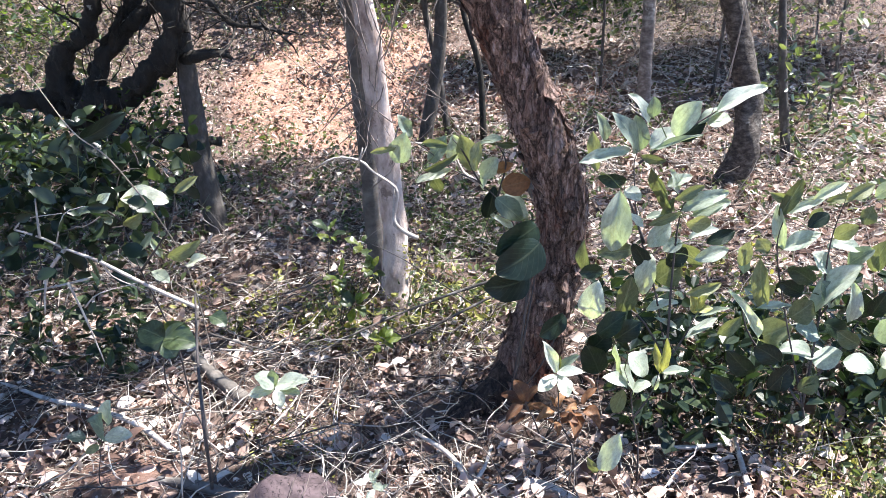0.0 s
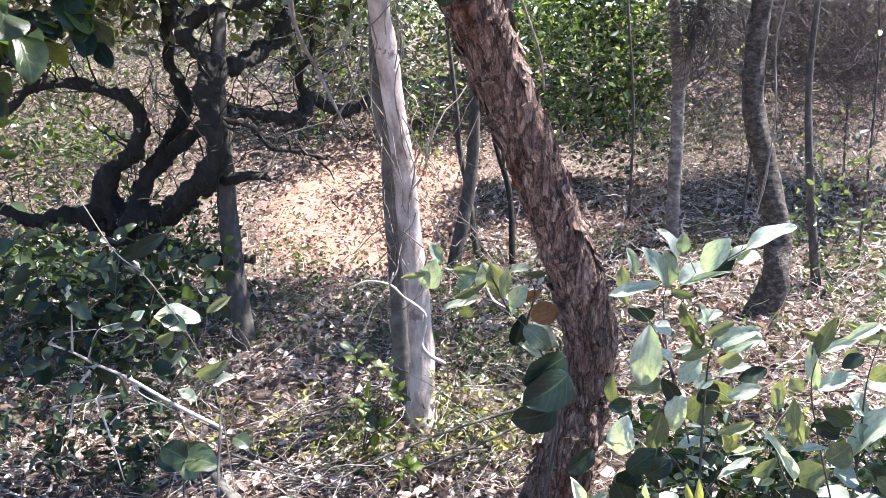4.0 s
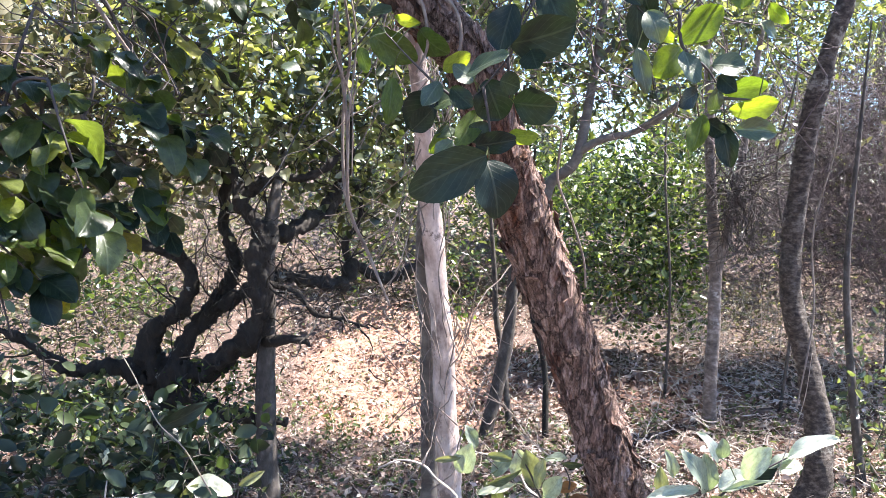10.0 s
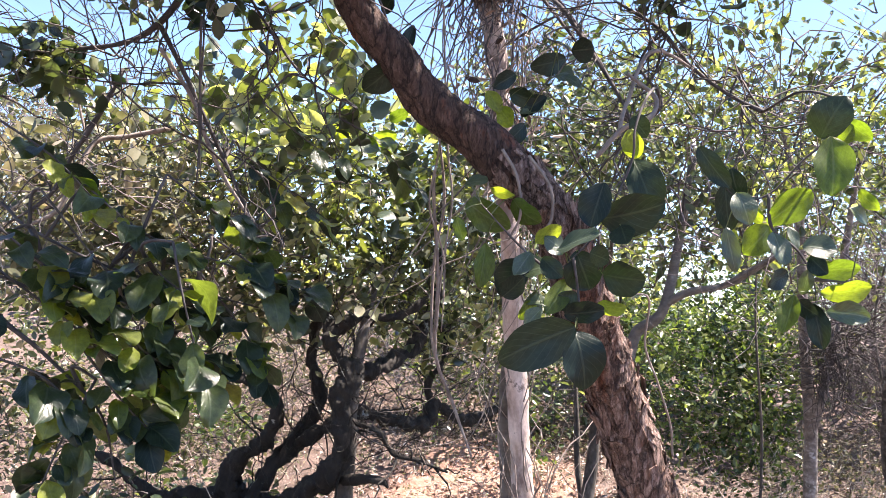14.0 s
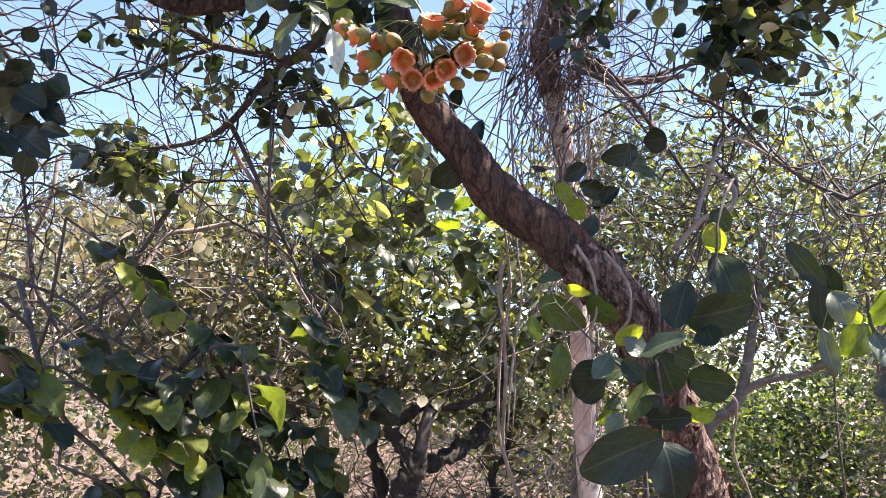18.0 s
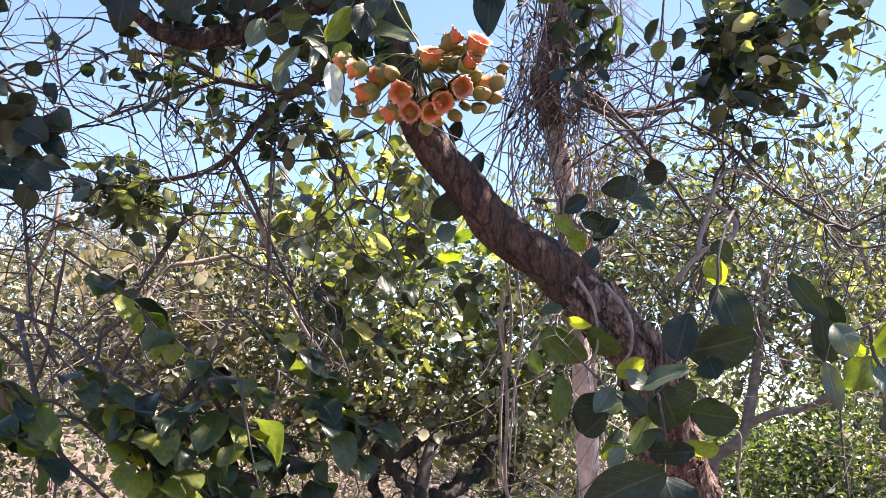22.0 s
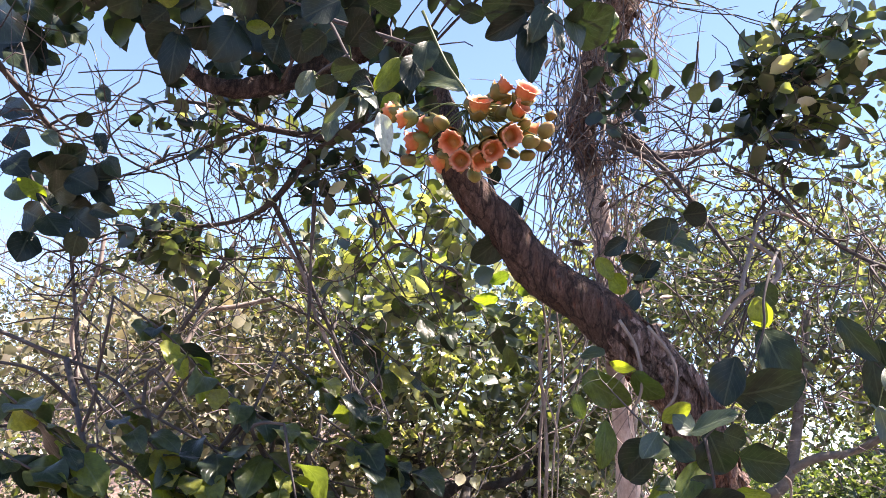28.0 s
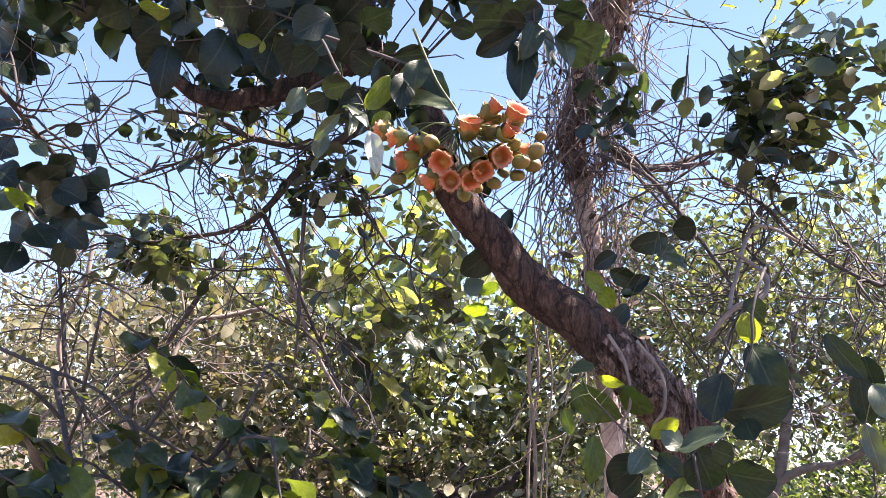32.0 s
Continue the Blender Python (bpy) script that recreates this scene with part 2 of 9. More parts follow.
HERB = leaf_mat("herb_leaf", ((0.0, (0.04, 0.06, 0.028)), (0.5, (0.085, 0.115, 0.05)), (1.0, (0.20, 0.22, 0.10))), (1.6, 1.7, 0.7), 0.34, 0.4)
HERB_YELLOW = leaf_mat("yellow_herb_leaf", ((0.0, (0.12, 0.13, 0.035)), (0.5, (0.26, 0.26, 0.075)), (1.0, (0.44, 0.40, 0.15))), (1.4, 1.4, 0.7), 0.34, 0.5)
LITTER = leaf_mat("dead_leaf", ((0.0, (0.05, 0.028, 0.022)), (0.32, (0.19, 0.112, 0.088)), (0.58, (0.46, 0.315, 0.265)), (0.82, (0.71, 0.57, 0.51)), (1.0, (0.84, 0.74, 0.69))), (1, 0.9, 0.8), 0.12, 0.6)
STRAW = leaf_mat("straw", ((0.0, (0.06, 0.042, 0.034)), (0.5, (0.34, 0.28, 0.24)), (1.0, (0.80, 0.71, 0.62))), (1, 1, 0.9), 0.1, 0.6)

m, nt, b = material("forest_soil", 0.95)
p = coords(nt)
base = ramp(nt, noise_of(nt, p, 6, 8, 0.7), ((0.3, (0.05, 0.032, 0.026)), (0.55, (0.13, 0.088, 0.074)), (0.75, (0.27, 0.20, 0.175))))
red = ramp(nt, noise_of(nt, p, 17, 9, 0.75), ((0.3, (0.15, 0.075, 0.052)), (0.48, (0.30, 0.165, 0.12)), (0.7, (0.43, 0.275, 0.225))))
attr = nt.nodes.new("ShaderNodeAttribute")
attr.attribute_name = "clay"
edge = mixed(nt, 0.55, attr.outputs["Color"], noise_of(nt, p, 3, 5, 0.7), "MULTIPLY")
mask = ramp(nt, edge, ((0.25, (0, 0, 0)), (0.42, (1, 1, 1))))
nt.links.new(mixed(nt, mask, base, red), b.inputs["Base Color"])
bump(nt, b, noise_of(nt, p, 30, 8, 0.75), 0.9, 0.02)
SOIL = m

m, nt, b = material("purple_rock", 0.85)
p = coords(nt)
vor = node(nt, "TexVoronoi", Scale=120, Randomness=1.0)
warp = node(nt, "TexNoise", Scale=30, Detail=4)
nt.links.new(p, warp.inputs["Vector"])
nt.links.new(mixed(nt, 0.08, p, warp.outputs["Color"]), vor.inputs["Vector"])
col = ramp(nt, noise_of(nt, p, 14, 6, 0.7), ((0.3, (0.03, 0.019, 0.021)), (0.7, (0.12, 0.083, 0.092))))
pits = ramp(nt, vor.outputs["Distance"], ((0.12, (0.3, 0.3, 0.3)), (0.35, (1, 1, 1))))
nt.links.new(mixed(nt, 1.0, col, pits, "MULTIPLY"), b.inputs["Base Color"])
bump(nt, b, pits, 0.8, 0.01)
ROCK = m


def petal_mat(name, stops):
    """Fleshy petal whose colour runs from the base to the rim."""
    mt, n, bs = material(name, 0.5)
    tc = n.nodes.new("ShaderNodeTexCoord")
    sep = n.nodes.new("ShaderNodeSeparateXYZ")
    n.links.new(tc.outputs["Generated"], sep.inputs[0])
    col = ramp(n, mixed(n, 0.22, sep.outputs[2], noise_of(n, coords(n), 160, 4, 0.7)), stops)
    tone = ramp(n, n.nodes.new("ShaderNodeObjectInfo").outputs["Random"], ((0.0, (0.62, 0.6, 0.55)), (0.5, (1, 0.95, 0.9)), (1.0, (1.05, 1.2, 1.1))))
    col = mixed(n, 1.0, mixed(n, 0.5, col, ramp(n, noise_of(n, coords(n), 90, 5), ((0.35, (0.5, 0.35, 0.3)), (0.6, (1, 1, 1)))), "MULTIPLY"), tone, "MULTIPLY")
    n.links.new(col, bs.inputs["Base Color"])
    bs.inputs["Subsurface Weight"].default_value = 0.15
    bs.inputs["Subsurface Radius"].default_value = (0.01, 0.005, 0.002)
    return mt


CUP = petal_mat("orange_cup", ((0.12, (0.30, 0.27, 0.06)), (0.42, (0.52, 0.27, 0.06)), (0.62, (0.58, 0.15, 0.05)), (0.8, (0.62, 0.20, 0.10)), (0.92, (0.72, 0.42, 0.28))))
CALYX = petal_mat("olive_calyx", ((0.1, (0.11, 0.125, 0.025)), (0.6, (0.20, 0.175, 0.04)), (0.95, (0.28, 0.14, 0.04))))


# ---- builders ----
rng = np.random.default_rng(7)


def mesh_of(name, verts, faces, mat, smooth=True, uv=None):
    me = bpy.data.meshes.new(name)
    me.from_pydata(verts, [], faces)
    me.materials.append(mat)
    if smooth:
        me.polygons.foreach_set("use_smooth", np.ones(len(me.polygons), bool))
    if uv is not None:
        layer = me.uv_layers.new(name="UVMap")
        idx = np.empty(len(me.loops), int)
        me.loops.foreach_get("vertex_index", idx)
        layer.data.foreach_set("uv", np.asarray(uv, float)[idx].ravel())
    return me


def part(name, me, parent, label=""):
    ob = new(name, me)
    ob.parent = parent
    if label:
        ob["label"] = label
    return ob


def thing(name, at, label, category, group="", kind=""):
    ob = new(name)
    ob.location = at
    ob.empty_display_size = 0.1
    return tagged(ob, label, category, group, kind)


def local(pts, at):
    return [Vector(q) - Vector(at) for q in pts]


def ground_z(x, y):
    """Flat floor, then a slope that climbs away from the eye."""
    d = np.maximum(0.0, np.asarray(y, float) - 5.2)
    rise = 0.24 * d * d / (d + 0.9)
    rise = np.where(rise > 0.8, 0.8 + (rise - 0.8) / (1 + 0.9 * (rise - 0.8)), rise)
    bumps = 0.035 * np.sin(1.7 * np.asarray(x) + 0.9 * np.asarray(y)) * np.sin(1.3 * np.asarray(y) - 0.6 * np.asarray(x) + 1.0)
    left = 0.10 * np.maximum(0, -np.asarray(x) - 2.2)
    return rise + bumps + np.minimum(left, 1.5)


def spline(pts, radii, per=10):
    """Smooth line through pts, with radii."""
    q = [Vector(a) for a in pts]
    q = [q[0] * 2 - q[1]] + q + [q[-1] * 2 - q[-2]]
    r = [radii[0]] + list(radii) + [radii[-1]]
    out, rad = [], []
    for i in range(1, len(q) - 2):
        for k in range(per):
            t = k / per
            a, c, d, e = q[i - 1], q[i], q[i + 1], q[i + 2]
            out.append(0.5 * ((2 * c) + (d - a) * t + (2 * a - 5 * c + 4 * d - e) * t * t + (3 * c - a - 3 * d + e) * t ** 3))
            rad.append(r[i] + (r[i + 1] - r[i]) * t)
    out.append(q[-2])
    rad.append(r[-2])
    return out, rad


def tube(name, pts, radii, mat, sides=8, per=8, rough=0.0, rough_scale=9.0, flakes=0.0, ends=True):
    """A tapered limb through pts; rough: relief of the bark; flakes: lifted plates of bark."""
    line, rad = spline(pts, radii, per)
    verts, faces = [], []
    side = Vector((1, 0, 0))
    n = len(line)
    for i, (c, r) in enumerate(zip(line, rad)):
        way = (line[min(i + 1, n - 1)] - line[max(i - 1, 0)]).normalized()
        side = (side - way * side.dot(way)).normalized()
        other = way.cross(side)
        for k in range(sides):
            a = 2 * math.pi * k / sides
            d = side * math.cos(a) + other * math.sin(a)
            rr = r
            if rough:
                q = c + d * r
                h = noise.fractal(Vector((q.x * rough_scale, q.y * rough_scale, q.z * rough_scale * 0.45)), 0.8, 2.1, 4)
                rr *= 1 + rough * h
                if flakes:
                    dist, where = noise.voronoi(Vector((q.x * 13 + 1.8 * h, q.y * 13 + 1.3 * h, q.z * 4.2 + 1.6 * h)))
                    lift = noise.noise(where[0] * 3.7)
                    rr += flakes * r * (min(1.0, (dist[1] - dist[0]) * 6.0) - 0.6 + 1.1 * lift)
            verts.append(c + d * rr)
    for i in range(n - 1):
        for k in range(sides):
            a, c = i * sides + k, i * sides + (k + 1) % sides
            faces.append((a, c, c + sides, a + sides))
    if ends:
        faces.append(tuple(range(sides))[::-1])
        faces.append(tuple(range((n - 1) * sides, n * sides)))
    return mesh_of(name, verts, faces, mat)


def twig_cloud(name, start, way, length, radius, mat, bends=5, wobble=0.35, sag=0.0):
    """Many thin crooked twigs in one mesh: arrays of starts, directions, lengths and radii."""
    n = len(start)
    start, way = np.asarray(start, float), np.asarray(way, float)
    way = way / np.linalg.norm(way, axis=1, keepdims=True)
    pts = [start]
    step = (np.asarray(length) / bends)[:, None]
    for _ in range(bends):
        way = way + rng.normal(0, wobble, (n, 3)) + np.array((0, 0, -sag))
        way /= np.linalg.norm(way, axis=1, keepdims=True)
        pts.append(pts[-1] + way * step)
    pts = np.stack(pts, 1)
    u = np.cross(way, rng.normal(size=(n, 3)))
    u /= np.linalg.norm(u, axis=1, keepdims=True)
    v = np.cross(way, u)
    ring = []
    for a in (0, 2.094, 4.189):
        ring.append(u * math.cos(a) + v * math.sin(a))
    ring = np.stack(ring, 1)
    taper = np.linspace(1, 0.35, bends + 1)
    rad = np.asarray(radius)[:, None] * taper[None, :]
    verts = pts[:, :, None, :] + ring[:, None, :, :] * rad[:, :, None, None]
    verts = verts.reshape(-1, 3)
    i = np.arange(n)[:, None, None] * (bends + 1) * 3
    j = np.arange(bends)[None, :, None] * 3
    k = np.arange(3)[None, None, :]
    a = i + j + k
    c = i + j + (k + 1) % 3
    faces = np.stack((a, c, c + 3, a + 3), -1).reshape(-1, 4)
    return mesh_of(name, verts.tolist(), faces.tolist(), mat), pts


SMALL_LEAF = np.array(((0, 0, 0), (-0.24, 0.30, 0.06), (-0.23, 0.72, 0.04), (0, 1.0, -0.08), (0.23, 0.72, 0.04), (0.24, 0.30, 0.06)))


FINE_LEAF = np.array(((0, 0, 0), (0, 0.26, -0.01), (0, 0.56, -0.02), (0, 0.86, -0.07), (0, 1.0, -0.12), (-0.19, 0.22, 0.05), (-0.27, 0.52, 0.05), (-0.18, 0.84, 0.0),
                      (0.19, 0.22, 0.05), (0.27, 0.52, 0.05), (0.18, 0.84, 0.0)))
FINE_FACES = ((0, 1, 5), (1, 2, 6, 5), (2, 3, 7, 6), (3, 4, 7), (0, 8, 1), (1, 8, 9, 2), (2, 9, 10, 3), (3, 10, 4))


def leaf_cloud(name, pos, size, mat, droop=0.3, up=0.6, width=1.0, flat=False, fine=False):
    """Many small folded leaves in one mesh; fine: with a rounder outline."""
    n = len(pos)
    axis = rng.normal(size=(n, 3))
    axis[:, 2] = axis[:, 2] * (0.42 if flat else 0.7) - (0 if flat else droop)
    axis /= np.linalg.norm(axis, axis=1, keepdims=True)
    nrm = rng.normal(size=(n, 3)) * (0.85 if flat else 0.8)
    nrm[:, 2] += 1.0 if flat else up
    side = np.cross(axis, nrm)
    side /= np.linalg.norm(side, axis=1, keepdims=True)
    nrm = np.cross(side, axis)
    size = np.asarray(size)[:, None, None]
    curl = rng.uniform(0.3, 4.5 if flat else 2.2, (n, 1, 1))
    w = width * rng.uniform(0.75, 1.25, (n, 1, 1))
    t = (FINE_LEAF if fine else SMALL_LEAF)[None]
    verts = np.asarray(pos)[:, None, :] + size * (t[..., 0:1] * w * side[:, None] + t[..., 1:2] * axis[:, None] + t[..., 2:3] * curl * nrm[:, None])
    if fine:
        faces = [tuple(k * 11 + a for a in f) for k in range(n) for f in FINE_FACES]
    else:
        b = np.arange(n)[:, None] * 6
        faces = np.concatenate((b + np.array((0, 3, 2, 1)), b + np.array((0, 5, 4, 3)))).tolist()
    return mesh_of(name, verts.reshape(-1, 3).tolist(), faces, mat, fine)


def clump(centre, radii, groups, each, spread, squash=0.8):
    """Points gathered in small groups inside an ellipsoid, with gaps between the groups; also the groups' middles."""
    g = rng.normal(size=(groups, 3))
    g *= (rng.uniform(0.05, 1.0, (groups, 1)) ** 0.45) / np.linalg.norm(g, axis=1, keepdims=True)
    mids = np.asarray(centre) + g * np.asarray(radii)
    pts = np.repeat(mids, each, 0) + rng.normal(0, 1, (groups * each, 3)) * np.array((spread, spread, spread * squash))
    return pts, mids


def broad_leaf(name, mat, length=1.0, width=0.5, fold=0.12, curl=0.1, wave=0.03, tip=0.55, seed=0, blunt=0.75):
    """One large leaf, 1 long, along +y, its face up."""
    r = random.Random(seed)
    na, nl = 6, 16
    verts, uv, faces = [], [], []
    ph, bend, lop = r.uniform(0, 6), r.uniform(-0.16, 0.16), r.uniform(-0.12, 0.12)
    for j in range(nl + 1):
        v = 0.5 - 0.5 * math.cos(math.pi * j / nl)
        w = width * math.sin(math.pi * min(1, v ** tip * 0.99 + 0.006)) ** blunt
        for i in range(na + 1):
            u = i / na * 2 - 1
            z = fold * abs(u) * w + curl * (v * (1 - v) * 2 - v * v * 0.8) + wave * math.sin(v * 9 + ph + u * 2) * abs(u)
            edge = 1 + lop * (1 if u > 0 else -1) + 0.03 * math.sin(v * 14 + ph * (1 if u > 0 else 2))
            verts.append((u * w * 0.5 * edge * length + bend * v * v * length, v * length, z * length))
            uv.append((u, v))
    for j in range(nl):
        for i in range(na):
            a = j * (na + 1) + i
            faces.append((a, a + 1, a + na + 2, a + na + 1))
    return mesh_of(name, verts, faces, mat, True, uv)


BIG = [broad_leaf("leaf", LEAF_BIG, 1, 0.58 + 0.06 * (i % 3), 0.06 + 0.04 * (i % 4), 0.02 + 0.08 * (i % 5), 0.05, 0.95 + 0.1 * (i % 3), i, 0.6) for i in range(8)]
# Young yellow-green leaf, brightened in its colour to look lit from behind
LEAF_FRESH_LIT = leaf_mat("fresh_backlit_leaf", ((0.0, (0.06, 0.09, 0.025)), (0.5, (0.12, 0.16, 0.035)), (1.0, (0.22, 0.24, 0.05))), (2.2, 2.45, 0.55), 0.5, 0.34, 0.2, True)
FRESH = [broad_leaf("leaf", LEAF_FRESH_LIT, 1, 0.5 + 0.06 * (i % 3), 0.06 + 0.04 * (i % 3), 0.02 + 0.06 * i, 0.05, 0.95, 90 + i, 0.62) for i in range(4)]
SILVER = [broad_leaf("leaf", LEAF_SILVER_LIT, 1, 0.44 + 0.05 * (i % 3), 0.05 + 0.05 * (i % 4), 0.02 + 0.09 * (i % 5), 0.06, 0.85 + 0.08 * (i % 3), 20 + i, 0.68) for i in range(8)]


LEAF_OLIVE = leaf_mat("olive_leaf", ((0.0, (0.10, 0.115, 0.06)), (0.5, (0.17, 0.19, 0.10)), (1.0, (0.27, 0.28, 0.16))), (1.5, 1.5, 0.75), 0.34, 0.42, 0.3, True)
# Thick leathery leaf; shade and backlight are put into its near-black colour
LEAF_DEEP_SHADE = leaf_mat("leathery_shaded_leaf", ((0.0, (0.010, 0.019, 0.014)), (0.6, (0.017, 0.029, 0.019)), (1.0, (0.03, 0.047, 0.023))), (1.6, 1.9, 0.6), 0.09, 0.36, 0.06, True, 0.28)
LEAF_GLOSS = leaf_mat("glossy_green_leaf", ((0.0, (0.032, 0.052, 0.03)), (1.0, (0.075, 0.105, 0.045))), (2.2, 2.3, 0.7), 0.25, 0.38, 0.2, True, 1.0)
LEAF_RUST = leaf_mat("rusty_dead_leaf", ((0.0, (0.09, 0.04, 0.022)), (0.6, (0.19, 0.085, 0.04)), (1.0, (0.30, 0.16, 0.08))), (1.6, 1.3, 0.8), 0.3, 0.6, 0.1, True)
LEAF_SHOOT = leaf_mat("yellow_shoot_leaf", ((0.0, (0.26, 0.27, 0.10)), (1.0, (0.42, 0.40, 0.16))), (1.5, 1.5, 0.7), 0.35, 0.45, 0.3, True)


def kit(mat, seed, tip=0.9, blunt=0.66, count=5):
    """Leaves one long and one wide, to be scaled to their own length and width."""
    return [broad_leaf("leaf", mat, 1, 1.0, 0.05 + 0.035 * (i % 3), 0.02 + 0.05 * (i % 4), 0.035, tip + 0.09 * (i % 3), seed + i, blunt) for i in range(count)]


SILVERS, OLIVES = kit(LEAF_SILVER_LIT, 120), kit(LEAF_OLIVE, 130)
SHADED_LEAVES, BACKLIT_LEAVES, GLOSSY = kit(LEAF_DEEP_SHADE, 140, 0.98, 0.56), kit(LEAF_FRESH_LIT, 150, 0.98, 0.58), kit(LEAF_GLOSS, 160, 0.95, 0.6)
SHOOTS, RUSTS = kit(LEAF_SHOOT, 170, 0.85, 0.75, 3), kit(LEAF_RUST, 180, 0.9, 0.6, 3)
pick_leaf = random.Random(17)


def leafy_stems(parent, lines, radius, mat=None, pool=None):
    """Stems along lines, joined to the plant's foot or to the nearest of the pool's points; returns what leaf_on needs."""
    known = []
    for k, pts in enumerate(lines):
        first = Vector(pts[0])
        if k == 0 or not known or min((first - q).length for q in known) > 0.06:
            if pool is None:
                root = Vector(parent.location) - Vector((0, 0, 0.03))
            else:
                root = Vector(pool[int(np.argmin(np.linalg.norm(np.asarray(pool) - np.array(first), axis=1)))])
            if (root - first).length > 0.02:
                pts = [root, root.lerp(first, 0.5) + Vector((0.01, 0.012, 0.03 if pool is None else 0.05))] + list(pts)
        n = len(pts)
        part("stem", tube("stem", local(pts, parent.location), [radius * (1.4 - 1.0 * i / (n - 1)) for i in range(n)], mat or TWIG, 6, 5, 0.1, 30), parent)
        known += spline(pts, [1] * n, 8)[0]
    return parent, known


def leaf_on(twigs, meshes, base, tip, width, face):
    """One broad leaf from base to tip, its upper side towards face, with a stalk back to the nearest stem."""
    parent, known = twigs
    base, tip = Vector(base), Vector(tip)
    y = (tip - base).normalized()
    x = y.cross(Vector(face)).normalized()
    z = x.cross(y)
    long = (tip - base).length
    ob = new("leaf", pick_leaf.choice(meshes))
    ob.parent = parent
    ob.matrix_local = Matrix.Translation(base - Vector(parent.location)) @ Matrix((x, y, z)).transposed().to_4x4() @ Matrix.Diagonal((width, long, long, 1))
    near_stem = min(known, key=lambda q: (q - base).length)
    if 0.012 < (near_stem - base).length < 0.4:
        bow = near_stem.lerp(base, 0.5) + Vector((0, 0, 0.12 * (near_stem - base).length))
        part("leaf_stalk", tube("leaf_stalk", local([near_stem, bow, base], parent.location), [0.0016, 0.0013, 0.0011], HERB, 4, 3, ends=False), parent)
    return ob


def put_leaf(kit, at, way, face, size, parent, r):
    """One large leaf as a part: at its stalk's end, growing along way, its upper side towards face."""
    y = Vector(way).normalized()
    x = y.cross(Vector(face)).normalized()
    z = x.cross(y)
    ob = new("leaf", r.choice(kit))
    ob.parent = parent
    mat = Matrix((x, y, z)).transposed().to_4x4()
    ob.matrix_local = Matrix.Translation(Vector(at) - parent.location) @ mat @ Matrix.Diagonal((size, size, size, 1))
    return ob


def rosette(kit, at, way, count, size, parent, r, spread=1.0, lift=0.35, along=0.04):
    """Leaves round a shoot's tip that grows along way."""
    way = Vector(way).normalized()
    u = way.orthogonal().normalized()
    v = way.cross(u)
    for i in range(count):
        a = i * 2.4 + r.uniform(-0.4, 0.4)
        out = u * math.cos(a) + v * math.sin(a)
        d = (out * spread + way * (lift + r.uniform(-0.35, 0.5)) + Vector((0, 0, -0.15))).normalized()
        face = (way + Vector((0, 0, 0.6)) + Vector([r.uniform(-0.4, 0.4) for _ in range(3)])).normalized()
        if abs(face.dot(d)) > 0.95:
            face = u
        back = along * r.uniform(0, 1.6) * (i / max(1, count - 1))
        put_leaf(kit, Vector(at) - way * back + out * 0.008, d, face, size * r.uniform(0.45, 1.2), parent, r)


def spray(kit, pts, count, size, parent, r, radius=0.003, mat=None, hang=0.3):
    """A leafy shoot along pts: a thin stem with leaves on both sides."""
    me = tube("stem", local(pts, parent.location), [radius * 1.3] + [radius] * (len(pts) - 2) + [radius * 0.5], mat or VINE, 5, 4)
    part("stem", me, parent)
    line, _ = spline(pts, [1] * len(pts), 8)
    for i in range(count):
        f = (0.25 + 0.75 * (i + r.uniform(0, 0.8)) / count) * (len(line) - 1)
        k = min(int(f), len(line) - 2)
        at = line[k].lerp(line[k + 1], f - k)
        way = (line[k + 1] - line[k]).normalized()
        u = way.cross(Vector((0, 0, 1))).normalized()
        sgn = 1 if i % 2 else -1
        d = u * sgn + way * r.uniform(0.2, 1.0) + Vector((r.uniform(-0.4, 0.4), r.uniform(-0.4, 0.4), -hang + r.uniform(-0.4, 0.5)))
        face = Vector((r.uniform(-0.6, 0.6), r.uniform(-0.6, 0.6), 1.0))
        if r.random() < 0.22:
            face = Vector((0.66 + r.uniform(-0.2, 0.2), -0.6 + r.uniform(-0.2, 0.2), 0.45))
        put_leaf(kit, at + d.normalized() * 0.018, d, face, size * r.uniform(0.55, 1.15), parent, r)


# ---- ground ----
def spaced(lo, hi, fine_lo, fine_hi, step, grow=1.16):
    mid = list(np.arange(fine_lo, fine_hi, step))
    a, s = mid[0], step
    left = []
    while a > lo:
        s *= grow
        a -= s
        left.append(a)
    a, s = mid[-1], step
    right = []
    while a < hi:
        s *= grow
        a += s
        right.append(a)
    return np.array(left[::-1] + mid + right)


gx, gy = spaced(-400, 400, -3.6, 3.6, 0.06), spaced(-400, 600, 0.8, 9.5, 0.06)
X, Y = np.meshgrid(gx, gy)
Z = ground_z(X, Y)
near = (np.abs(X) < 6) & (Y > -3) & (Y < 12)
rough = np.zeros_like(Z)
for idx in np.argwhere(near):
    q = Vector((X[tuple(idx)], Y[tuple(idx)], 0))
    rough[tuple(idx)] = 0.05 * noise.fractal(q * 1.6, 0.9, 2.0, 4) + 0.014 * noise.noise(q * 14) + (0.05 * noise.fractal(q * 4.5, 0.8, 2.0, 4) if q.y > 5.4 else 0)
Z = Z + rough
nx, ny = len(gx), len(gy)
verts = np.stack((X, Y, Z), -1).reshape(-1, 3)
a = (np.arange(ny - 1)[:, None] * nx + np.arange(nx - 1)[None, :]).ravel()
me = mesh_of("ground", verts.tolist(), np.stack((a, a + 1, a + nx + 1, a + nx), -1).tolist(), SOIL)
